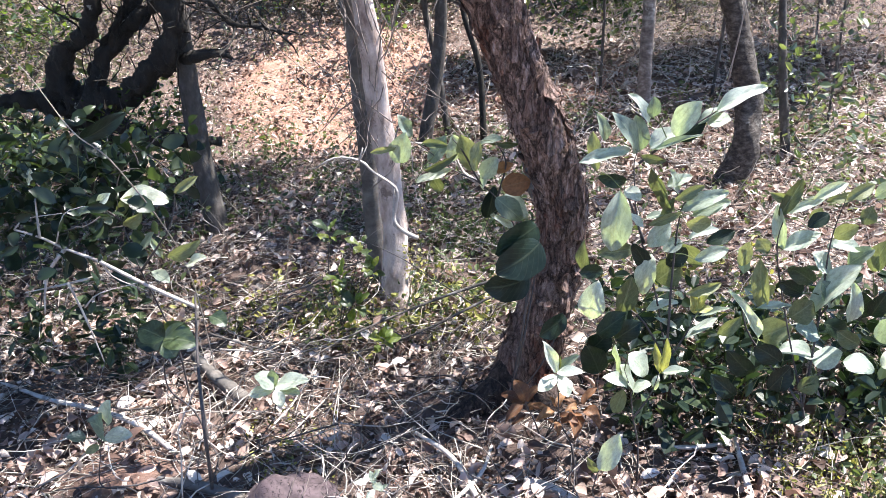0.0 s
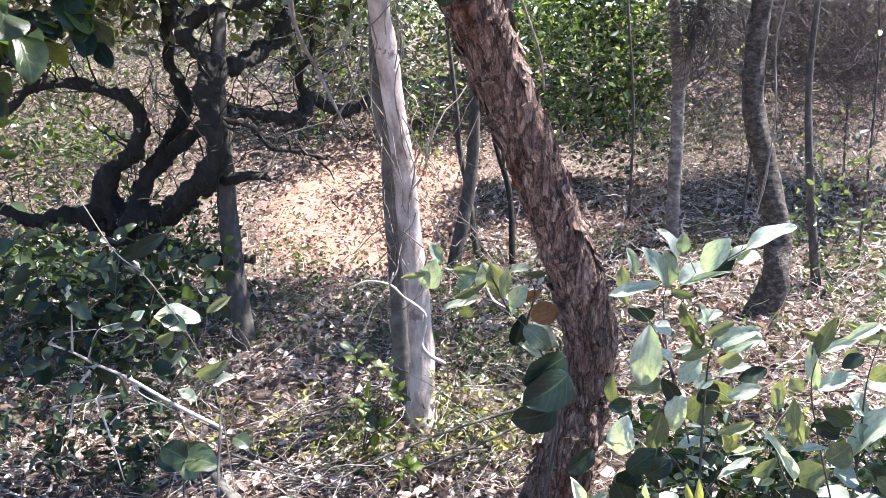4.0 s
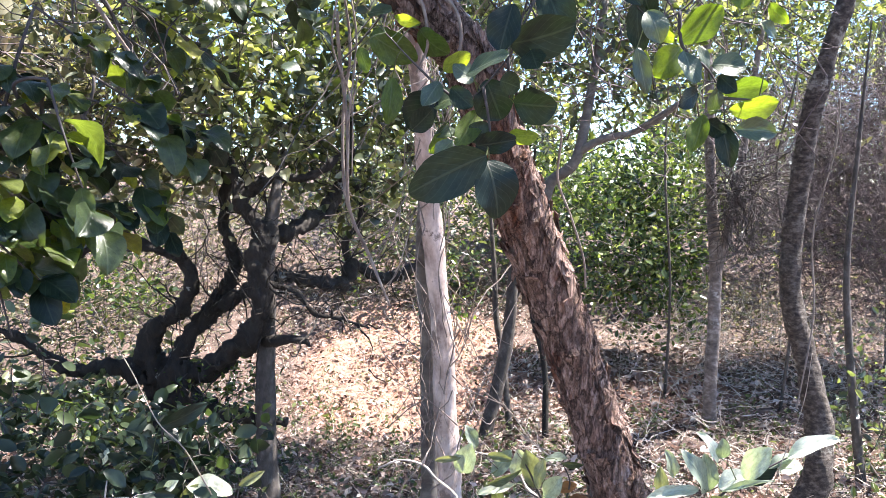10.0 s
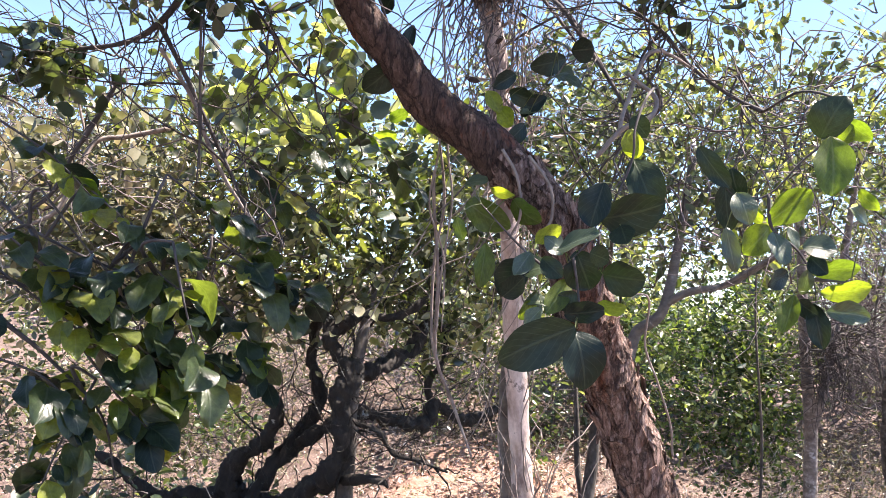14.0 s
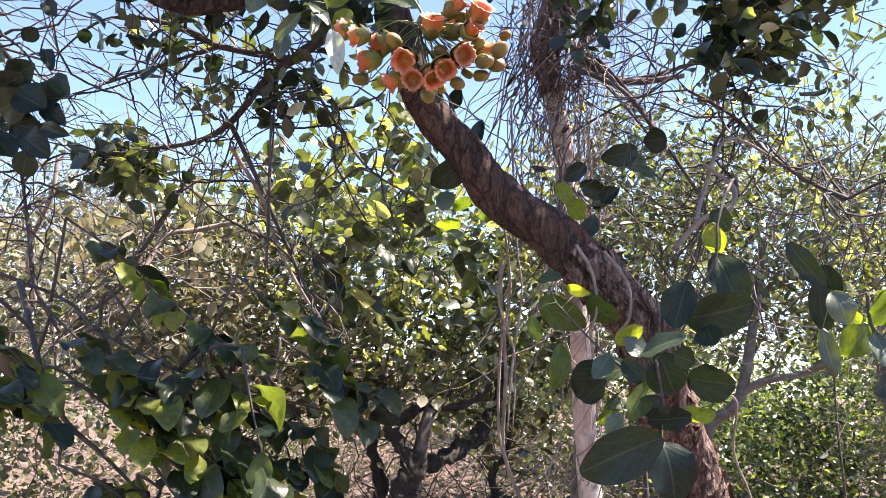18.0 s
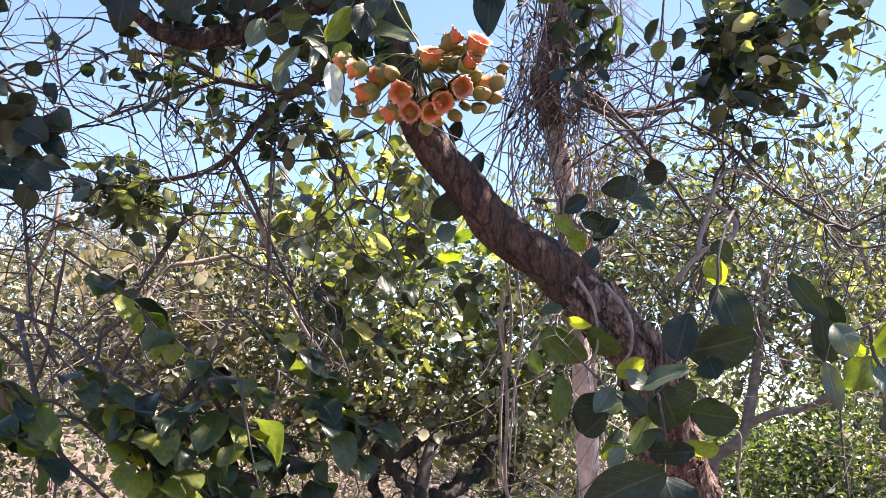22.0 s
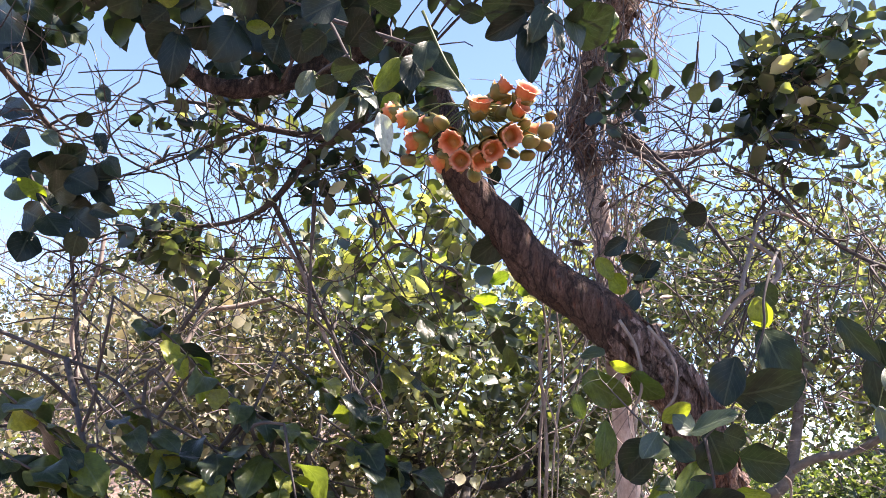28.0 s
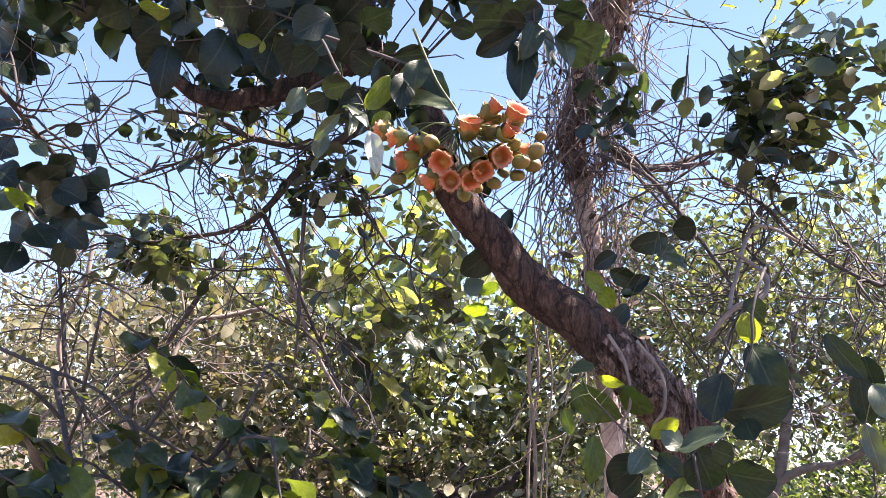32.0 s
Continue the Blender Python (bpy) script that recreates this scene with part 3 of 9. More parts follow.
clay = np.exp(-(((X + 1.05) / 0.95) ** 2) - ((Y - 6.8) / 1.5) ** 2) + 0.7 * np.exp(-(((X - 0.9) / 1.0) ** 2) - ((Y - 6.3) / 0.6) ** 2) \
    + 0.5 * np.exp(-(((X + 1.1) / 0.35) ** 2) - ((Y - 2.1) / 0.35) ** 2)
layer = me.color_attributes.new("clay", "FLOAT_COLOR", "POINT")
flat = np.clip(clay, 0, 1).ravel()
layer.data.foreach_set("color", np.stack((flat, flat, flat, np.ones_like(flat)), -1).ravel())
ground = tagged(new("ground", me), "dry forest floor of soil with an orange clay bank", "ground", kind="structure")


def on_ground(x, y, lift=0.0):
    return float(ground_z(x, y)) + lift


def scatter(n, x0, x1, y0, y1):
    x, y = rng.uniform(x0, x1, n), rng.uniform(y0, y1, n)
    return np.stack((x, y, ground_z(x, y)), 1)


def faded(q):
    """Thins q out towards the rim of the trodden clearing."""
    inside = np.minimum(np.clip((3.6 - np.abs(q[:, 0])) / 1.3, 0, 1), np.clip((q[:, 1] - 0.5) / 0.9, 0, 1))
    return q[rng.uniform(size=len(q)) < inside]


def clayness(q):
    return np.exp(-(((q[:, 0] + 1.05) / 0.95) ** 2) - ((q[:, 1] - 6.8) / 1.5) ** 2) + 0.8 * np.exp(-(((q[:, 0] - 0.9) / 1.0) ** 2) - ((q[:, 1] - 6.3) / 0.6) ** 2)


q = np.concatenate((faded(scatter(96000, -3.6, 3.6, 0.5, 5.2)), scatter(26000, -4.0, 3.6, 4.5, 9.5), scatter(26000, -7, 7, -6, 1.3), scatter(4500, -7, -2.6, 1.3, 6), scatter(4500, 2.6, 7, 1.3, 6)))
q = q[rng.uniform(size=len(q)) > 0.2 * np.clip(clayness(q) * 1.2, 0, 1)]


def patchy(q, scale, share):
    """Thins q out in patches, so that dark soil shows between heaps of litter."""
    v = np.array([noise.fractal(Vector((a * scale, b * scale, 3.0)), 0.7, 2.1, 3) for a, b in q[:, :2]])
    return q[(v > np.quantile(v, share)) | (rng.uniform(size=len(q)) < 0.16)]


q = patchy(q, 5.5, 0.42)
q[:, 2] += rng.uniform(0.0, 0.06, len(q))
size = (0.013 + 0.056 * rng.uniform(0, 1, len(q)) ** 2.2) * np.where(q[:, 1] > 5.2, 0.7, 1.0)
close = (q[:, 1] < 3.3) & (q[:, 1] > 1.2) & (np.abs(q[:, 0]) < 2.0)
for sel, fine, label in ((close, True, "curled pale brown dead leaves lying on the soil"), (~close, False, "thick litter of pale brown dead leaves on the soil")):
    litter = new("leaf_litter", leaf_cloud("leaf_litter", q[sel], size[sel], LITTER, flat=True, width=1.0, fine=fine))
    tagged(litter, label, "leaf litter", kind="stuff")
q = np.concatenate((faded(scatter(40000, -3.6, 3.6, 0.5, 5.2)), scatter(12000, -4.0, 3.6, 4.5, 9.0), scatter(3500, -7, 7, -6, 1.3), scatter(1500, -7, -2.6, 1.3, 6), scatter(1500, 2.6, 7, 1.3, 6)))
q = patchy(q, 4.0, 0.35)
q[:, 2] += rng.uniform(0.01, 0.06, len(q))
d = rng.normal(size=(len(q), 3)) * (1, 1, 0.2)
me, _ = twig_cloud("straw", q, d, 0.04 + 0.3 * rng.uniform(0, 1, len(q)) ** 2, 0.0009 + 0.0028 * rng.uniform(0, 1, len(q)) ** 2, STRAW, 3, 0.2)
tagged(new("straw", me), "scattered dry straw and thin twigs on the soil", "straw", kind="stuff")
q = patchy(scatter(9000, -0.2, 3.2, 4.6, 7.2), 3.0, 0.3)
q[:, 2] += rng.uniform(0.005, 0.05, len(q))
tagged(new("leaf_litter", leaf_cloud("leaf_litter", q, 0.03 + 0.05 * rng.uniform(0, 1, len(q)) ** 2, LITTER, flat=True)), "bleached dead leaves on the slope behind the trees", "leaf litter", kind="stuff")
q = scatter(900, -0.2, 3.2, 4.6, 7.2)
q[:, 2] += rng.uniform(0.02, 0.08, len(q))
me, _ = twig_cloud("dead_twigs", q, rng.normal(size=(900, 3)) * (1, 1, 0.3), rng.uniform(0.1, 0.5, 900), rng.uniform(0.002, 0.006, 900), STICK, 5, 0.25)
tagged(new("dead_twigs", me), "bleached dead twigs on the slope behind the trees", "twigs", kind="stuff")
q = patchy(scatter(7000, -2.4, 0.4, 5.2, 8.4), 2.6, 0.45)
q[:, 2] += rng.uniform(0.004, 0.03, len(q))
tagged(new("leaf_litter", leaf_cloud("leaf_litter", q, 0.02 + 0.04 * rng.uniform(0, 1, len(q)) ** 2, LITTER, flat=True)), "thin drifts of dead leaves over the red clay bank", "leaf litter", kind="stuff")
for mat, n, lo, hi, label in ((TWIG, 1000, 0.12, 0.6, "dark dead twigs lying over the litter"), (STICK, 700, 0.1, 0.5, "bleached dead twigs lying over the litter")):
    heap = np.array([(-1.35, 2.6), (-1.0, 3.1), (-0.6, 2.5), (0.1, 2.9), (-1.5, 3.6), (0.6, 3.3), (-0.3, 2.0), (0.9, 2.9), (-0.9, 2.1)])
    pick = heap[rng.integers(0, len(heap), n)] + rng.normal(0, 0.33, (n, 2))
    loose = rng.uniform(size=n) < 0.4
    pick[loose] = rng.uniform((-2.6, 1.5), (2.6, 5.0), (int(loose.sum()), 2))
    q = np.stack((pick[:, 0], pick[:, 1], ground_z(pick[:, 0], pick[:, 1]) + rng.uniform(0.02, 0.1, n)), 1)
    d = rng.normal(size=(n, 3)) * (1, 1, 0.28)
    me, _ = twig_cloud("dead_twigs", q, d, rng.uniform(lo, hi, n), 0.0011 + 0.0032 * rng.uniform(0, 1, n) ** 2, mat, 6, 0.24, 0.02)
    tagged(new("dead_twigs", me), label, "twigs", kind="stuff")


# ---- trees ----
def shoots(name, mids, hub, parent, mat, radius=0.004):
    """Thin twigs from the nearest of the hub points out to each leaf group."""
    hub = np.asarray(hub, float)
    near_hub = np.min(np.linalg.norm(mids[:, None] - hub[None], axis=2), 1)
    known, start = [tuple(h) for h in hub], np.empty_like(mids)
    for k in np.argsort(near_hub):
        pool = np.array(known)
        start[k] = pool[np.argmin(np.linalg.norm(pool - mids[k], axis=1) + 0.25 * np.maximum(0, pool[:, 2] - mids[k][2]))]
        known.append(tuple(mids[k]))
    way = mids - start
    length = np.linalg.norm(way, axis=1)
    me, _ = twig_cloud(name, start - np.array(parent.location), way, length * 1.05, np.full(len(mids), radius), mat, 6, 0.13)
    return part(name, me, parent)


def crown(parent, clumps, hub, mat, size, twig_mat, droop=0.3, twig_r=0.004, leaf_w=1.0, fine=False):
    """Leaves in groups with the twigs that bear them."""
    pts, mids = [], []
    for centre, radii, groups, each, spread in clumps:
        a, c = clump(centre, radii, groups, each, spread)
        pts.append(a)
        mids.append(c)
    pts, mids = np.concatenate(pts), np.concatenate(mids)
    at = np.array(parent.location)
    ob = part("crown", leaf_cloud("crown", pts - at, (0.42 + 0.95 * rng.uniform(0, 1, len(pts)) ** 1.6) * size, mat, droop, width=leaf_w, fine=fine), parent)
    ob["kind"] = "stuff"
    shoots("twigwork", mids, hub, parent, twig_mat, twig_r)["kind"] = "stuff"


r = random.Random(3)

# leaning tree with flaky red bark, in front
at = (0.20, 2.50, 0.0)
near_tree = thing("leaning_tree", at, "leaning tree with flaky reddish brown bark and broad leaves", "tree")
TRUNK = [(0.17, 2.50, -0.1), (0.19, 2.50, 0.10), (0.24, 2.50, 0.30), (0.30, 2.54, 0.50), (0.31, 2.54, 0.72), (0.25, 2.50, 0.92), (0.19, 2.48, 1.10), (0.08, 2.40, 1.41),
         (0.00, 2.31, 1.63), (-0.08, 2.19, 1.85), (-0.15, 2.12, 2.06), (-0.34, 2.09, 2.26), (-0.49, 2.06, 2.37), (-0.58, 2.01, 2.48), (-0.67, 1.95, 2.59), (-0.72, 1.90, 2.73)]
line, rad = spline(TRUNK, [0.16, 0.105, 0.085, 0.078, 0.076, 0.074, 0.074, 0.072, 0.07, 0.066, 0.062, 0.06, 0.058, 0.05, 0.046, 0.042], 34)
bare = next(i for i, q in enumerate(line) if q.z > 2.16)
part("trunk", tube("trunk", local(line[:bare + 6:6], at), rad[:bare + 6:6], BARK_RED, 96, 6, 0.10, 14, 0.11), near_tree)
part("upper_trunk", tube("upper_trunk", local(line[bare - 6::6], at), rad[bare - 6::6], BARK_BROWN_SHADED, 64, 6, 0.10, 14, 0.05), near_tree, "bare smooth brown upper trunk, darkened as in shade")


def bark_flakes(name, line, rad, count, mat, seed, long=(0.03, 0.085), wide=(0.010, 0.024)):
    """Loose plates of bark that curl away from a trunk."""
    rr = random.Random(seed)
    verts, faces = [], []
    for _ in range(count):
        i = rr.randrange(8, len(line) - 8)
        way = (line[i + 1] - line[i - 1]).normalized()
        side = way.orthogonal().normalized()
        other = way.cross(side)
        a0, ln, wd = rr.uniform(0, 6.283), rr.uniform(*long), rr.uniform(*wide)
        up, skew, lift, sgn = rr.uniform(0.003, 0.018), rr.uniform(-0.35, 0.35), rr.uniform(0.97, 1.05), rr.choice((-1, 1))
        b = len(verts)
        for j in range(5):
            v = j / 4
            w = wd * (0.55 + 0.45 * math.sin(math.pi * (0.15 + 0.7 * v))) * rr.uniform(0.75, 1.2)
            for k in range(4):
                u = k / 3 - 0.5
                a = a0 + (u * w * 2 + skew * wd * v) / rad[i]
                out = side * math.cos(a) + other * math.sin(a)
                r0 = rad[i] * lift + up * v * v + 0.004 * abs(u) * v
                verts.append(line[i] + way * (sgn * (v - 0.5) * ln + rr.uniform(-0.003, 0.003)) + out * (r0 + 0.002))
                verts.append(line[i] + way * (sgn * (v - 0.5) * ln) + out * (r0 - 0.0015))
        for j in range(4):
            for k in range(3):
                p = b + (j * 4 + k) * 2
                faces += [(p, p + 2, p + 10, p + 8), (p + 1, p + 9, p + 11, p + 3)]
            p = b + j * 8
            faces += [(p, p + 8, p + 9, p + 1), (p + 6, p + 7, p + 15, p + 14)]
        p = b + 32
        faces += [(p + k, p + k + 2, p + k + 3, p + k + 1) for k in (0, 2, 4)]
    return mesh_of(name, verts, faces, mat, False)


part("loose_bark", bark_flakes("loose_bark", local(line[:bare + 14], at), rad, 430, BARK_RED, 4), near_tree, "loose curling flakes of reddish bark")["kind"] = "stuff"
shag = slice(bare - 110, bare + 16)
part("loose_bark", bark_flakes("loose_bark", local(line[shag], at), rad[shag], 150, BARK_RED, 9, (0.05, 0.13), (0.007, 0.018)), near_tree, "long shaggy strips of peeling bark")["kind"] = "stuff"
# The limbs' shade comes from their darkened bark colour
LIMB = [(-0.70, 1.92, 2.66), (-0.755, 1.900, 2.835), (-0.785, 1.840, 2.896), (-0.837, 1.800, 2.914), (-0.910, 1.750, 2.896), (-0.991, 1.700, 2.839), (-1.069, 1.650, 2.779), (-1.162, 1.600, 2.747), (-1.233, 1.550, 2.757), (-1.315, 1.500, 2.838), (-1.407, 1.450, 2.936)]
part("limb", tube("limb", local(LIMB, at), [0.042, 0.038, 0.036, 0.034, 0.030, 0.028, 0.026, 0.023, 0.018, 0.012, 0.008], BARK_RED_SHADED, 36, 14, 0.2, 20, 0.14), near_tree)
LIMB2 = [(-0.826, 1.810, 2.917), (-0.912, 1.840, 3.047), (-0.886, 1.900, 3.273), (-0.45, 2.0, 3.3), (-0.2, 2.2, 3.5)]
part("limb", tube("limb", local(LIMB2, at), [0.026, 0.024, 0.022, 0.02, 0.016], BARK_RED_SHADED, 12, 8, 0.15, 20), near_tree)

# pale tree wound with dry vines
at = (-0.32, 3.22, 0.0)
pale_tree = thing("pale_tree", at, "slim tree with smooth pale bark wound with dry vines", "tree")
PALE = [(-0.32, 3.22, -0.1), (-0.32, 3.24, 0.05), (-0.31, 3.27, 0.25), (-0.31, 3.28, 0.50), (-0.33, 3.27, 0.81), (-0.33, 3.22, 1.08), (-0.36, 3.17, 1.45), (-0.38, 3.10, 1.75),
        (-0.40, 2.95, 2.19), (-0.43, 2.90, 2.50), (-0.45, 2.87, 2.75), (-0.50, 2.83, 3.01)]
part("trunk", tube("trunk", local(PALE, at), [0.09, 0.066, 0.055, 0.05, 0.046, 0.043, 0.041, 0.039, 0.036, 0.035, 0.036, 0.04], BARK_PALE, 28, 16, 0.2, 12), pale_tree)
HIGH = [(-0.488, 2.840, 2.936), (-0.509, 2.820, 3.066), (-0.488, 2.800, 3.194), (-0.447, 2.800, 3.340), (-0.398, 2.800, 3.497), (-0.339, 2.800, 3.655), (-0.242, 2.820, 3.897), (-0.112, 2.860, 4.208)]
part("upper_trunk", tube("upper_trunk", local(HIGH, at), [0.045, 0.049, 0.056, 0.062, 0.068, 0.068, 0.058, 0.045], BARK_RED, 36, 16, 0.2, 14, 0.15), pale_tree, "rough brown upper trunk")
SECOND = [(-0.40, 3.40, -0.1), (-0.41, 3.42, 0.35), (-0.41, 3.41, 0.66), (-0.41, 3.36, 0.95), (-0.41, 3.30, 1.20), (-0.42, 3.24, 1.45), (-0.40, 3.16, 1.70), (-0.36, 3.05, 2.1)]
part("second_trunk", tube("second_trunk", local(SECOND, at), [0.05, 0.042, 0.036, 0.032, 0.03, 0.028, 0.025, 0.018], BARK_GREY, 14, 8, 0.15, 12), pale_tree)

# slim dark tree
at = (-1.32, 4.05, 0.0)
dark_tree = thing("slim_dark_tree", at, "slim straight tree with dark grey bark and a broken stub", "tree")
DARK = [(-1.31, 4.03, -0.1), (-1.32, 4.04, 0.07), (-1.34, 4.06, 0.37), (-1.35, 4.08, 0.74), (-1.34, 4.08, 1.02), (-1.32, 4.05, 1.41), (-1.29, 4.08, 1.65), (-1.27, 4.14, 1.85), (-1.24, 4.22, 2.05)]
part("trunk", tube("trunk", local(DARK, at), [0.08, 0.06, 0.053, 0.049, 0.046, 0.04, 0.033, 0.02, 0.008], BARK_SLIM, 18, 12, 0.15, 10), dark_tree)
part("stub", tube("stub", local([(-1.34, 4.07, 0.93), (-1.22, 4.00, 0.96), (-1.12, 3.97, 0.965), (-1.08, 3.97, 0.935)], at), [0.036, 0.024, 0.019, 0.006], BARK_DARK, 12, 8, 0.35, 22), dark_tree)

# gnarled black tree
at = (-2.05, 4.35, 0.0)
black_tree = thing("gnarled_tree", at, "gnarled spreading tree with black crooked limbs and lichen", "tree")
BOUGHS = []
BOUGHS.append(([(-1.96, 4.32, -0.10), (-1.96, 4.32, 0.27), (-1.98, 4.32, 0.53), (-2.02, 4.30, 0.67), (-1.76, 4.22, 0.73), (-1.50, 4.08, 0.88), (-1.33, 3.98, 1.04), (-1.32, 3.95, 1.21), (-1.35, 3.95, 1.35), (-1.30, 3.98, 1.47), (-1.38, 4.00, 1.56), (-1.44, 4.05, 1.66), (-1.33, 4.10, 1.76), (-1.12, 4.15, 1.78), (-0.97, 4.20, 1.89)], [0.125, 0.10, 0.10, 0.10, 0.080, 0.079, 0.069, 0.063, 0.063, 0.066, 0.055, 0.050, 0.037, 0.029, 0.017]))
BOUGHS.append(([(-2.02, 4.30, 0.67), (-2.08, 4.28, 0.81), (-2.00, 4.25, 0.96), (-1.85, 4.20, 1.07), (-1.76, 4.15, 1.21), (-1.79, 4.10, 1.34), (-1.89, 4.00, 1.41), (-2.05, 3.90, 1.45), (-2.15, 3.85, 1.43), (-2.25, 3.80, 1.34), (-2.38, 3.70, 1.38), (-2.49, 3.60, 1.34)], [0.110, 0.074, 0.059, 0.052, 0.049, 0.045, 0.041, 0.040, 0.035, 0.029, 0.026, 0.017]))
BOUGHS.append(([(-2.025, 4.300, 0.665), (-1.880, 4.300, 0.855), (-1.73, 4.35, 1.09), (-1.65, 4.40, 1.20), (-1.62, 4.40, 1.35), (-1.70, 4.45, 1.54), (-1.70, 4.50, 1.81), (-1.73, 4.50, 2.10)], [0.075, 0.066, 0.062, 0.055, 0.049, 0.043, 0.037, 0.022]))
BOUGHS.append(([(-1.37, 4.10, 1.23), (-1.28, 4.20, 1.26), (-1.13, 4.35, 1.20), (-1.03, 4.50, 1.19), (-1.00, 4.60, 1.28), (-0.88, 4.75, 1.19), (-0.74, 4.90, 1.21), (-0.58, 5.00, 1.32)], [0.048, 0.043, 0.045, 0.056, 0.041, 0.043, 0.037, 0.021]))
BOUGHS.append(([(-1.31, 4.05, 1.46), (-1.21, 4.20, 1.51), (-1.11, 4.35, 1.58), (-1.05, 4.45, 1.69), (-1.00, 4.50, 1.87), (-0.99, 4.50, 2.13)], [0.056, 0.055, 0.054, 0.046, 0.034, 0.019]))
BOUGHS.append(([(-1.87, 4.22, 0.64), (-1.72, 4.18, 0.57), (-1.57, 4.15, 0.53), (-1.42, 4.15, 0.51), (-1.26, 4.15, 0.49)], [0.073, 0.058, 0.052, 0.049, 0.031]))
BOUGHS.append(([(-1.30, 4.00, 1.24), (-1.16, 4.00, 1.20), (-1.07, 4.00, 1.10), (-0.93, 4.00, 1.07), (-0.79, 4.00, 1.03)], [0.025, 0.022, 0.019, 0.014, 0.008]))
BOUGHS.append(([(-1.44, 4.05, 1.66), (-1.54, 4.10, 1.85), (-1.68, 4.10, 1.88), (-1.81, 4.10, 1.97), (-2.00, 4.10, 2.08)], [0.042, 0.037, 0.031, 0.025, 0.014]))
BOUGHS.append(([(-1.880, 4.300, 0.855), (-1.745, 4.320, 1.006), (-1.575, 4.280, 1.131), (-1.40, 4.20, 1.22)], [0.05, 0.05, 0.048, 0.043]))
BOUGHS.append(([(-2.05, 4.30, 0.63), (-2.23, 4.20, 0.75), (-2.43, 4.10, 0.75), (-2.62, 4.00, 0.92), (-2.81, 3.90, 1.03)], [0.07, 0.05, 0.042, 0.036, 0.02]))
BOUGHS.append(([(-1.01, 4.60, 1.27), (-1.05, 4.60, 1.39), (-0.96, 4.60, 1.55), (-0.98, 4.60, 1.73)], [0.029, 0.025, 0.019, 0.013]))
BOUGHS.append(([(-2.05, 3.90, 1.45), (-2.14, 3.85, 1.55), (-2.25, 3.80, 1.58), (-2.34, 3.70, 1.67)], [0.024, 0.019, 0.016, 0.010]))
for pts, rad in BOUGHS:
    part("limb", tube("limb", local(pts, at), [0.72 * w for w in rad], BARK_DARK, 24, 16, 0.85, 15), black_tree)
crown_points = hub = [p for pts, _ in BOUGHS for p in pts if p[2] > 1.3]
limbs = np.array([tuple(p) for pts, _ in BOUGHS for p in spline(pts, [1] * len(pts), 6)[0] if p.z > 0.7])
sel = limbs[rng.integers(0, len(limbs), 330)]
w = rng.normal(size=(330, 3)) + np.array((0, -0.2, 0.35))
me, _ = twig_cloud("twigwork", sel - np.array(black_tree.location), w, 0.08 + 0.55 * rng.uniform(0, 1, 330) ** 1.5, rng.uniform(0.002, 0.008, 330), BARK_DARK, 7, 0.38)
part("twigwork", me, black_tree)["kind"] = "stuff"
crown(black_tree, (((-1.5, 4.5, 2.2), (0.85, 0.6, 0.7), 190, 13, 0.085), ((-2.5, 4.0, 2.05), (0.9, 0.6, 0.6), 100, 13, 0.09), ((-0.95, 4.8, 2.2), (0.55, 0.5, 0.75), 120, 12, 0.08),
                   ((-1.5, 3.6, 2.45), (0.5, 0.35, 0.45), 110, 11, 0.08), ((-2.2, 4.2, 2.8), (0.9, 0.6, 0.3), 90, 12, 0.09), ((-1.2, 4.5, 2.85), (0.7, 0.5, 0.25), 50, 12, 0.09)),
      hub, LEAF_MID, 0.075, TWIG, 0.3, 0.005, fine=True)
crown(black_tree, (((-2.780, 3.710, 2.289), (0.9, 0.6, 0.5), 190, 11, 0.11), ((-1.962, 4.205, 1.982), (0.8, 0.6, 0.4), 110, 11, 0.11), ((-2.3, 3.4, 2.2), (0.5, 0.3, 0.4), 70, 11, 0.10)), hub, LEAF_DRY, 0.07, TWIG, 0.3, 0.004, fine=True)

# slim trees in the middle distance
def slim(name, label, runs, mat, sides=12, rough=0.12):
    base = runs[0][0][0]
    at = (base[0], base[1], on_ground(base[0], base[1]))
    t = thing(name, at, label, "tree")
    for k, (pts, rad) in enumerate(runs):
        part("trunk" if k == 0 else "limb", tube("trunk", local(pts, at), rad, mat, sides, 9, rough, 10), t)
    return t


slim("slim_tree", "slim dark forked sapling on the clay slope", (
    ([(-0.31, 5.6, -0.1), (-0.29, 5.61, 0.05), (-0.21, 5.65, 0.39), (-0.15, 5.67, 0.73), (-0.12, 5.65, 1.1), (-0.10, 5.65, 1.6), (-0.05, 5.6, 2.4)], [0.06, 0.05, 0.046, 0.042, 0.038, 0.03, 0.015]),
    ([(-0.13, 5.66, -0.05), (-0.14, 5.66, 0.08), (-0.18, 5.70, 0.46), (-0.24, 5.73, 0.83), (-0.25, 5.71, 1.1), (-0.3, 5.7, 1.8)], [0.026, 0.024, 0.022, 0.02, 0.018, 0.01])), BARK_SLIM)
slim("slim_tree", "very thin dark sapling on the clay slope", (
    ([(0.11, 5.55, -0.05), (0.11, 5.56, 0.05), (0.10, 5.61, 0.50), (0.01, 5.64, 0.87), (-0.02, 5.62, 1.3), (0.02, 5.6, 2.0)], [0.028, 0.024, 0.02, 0.018, 0.015, 0.008]),), BARK_DARK)
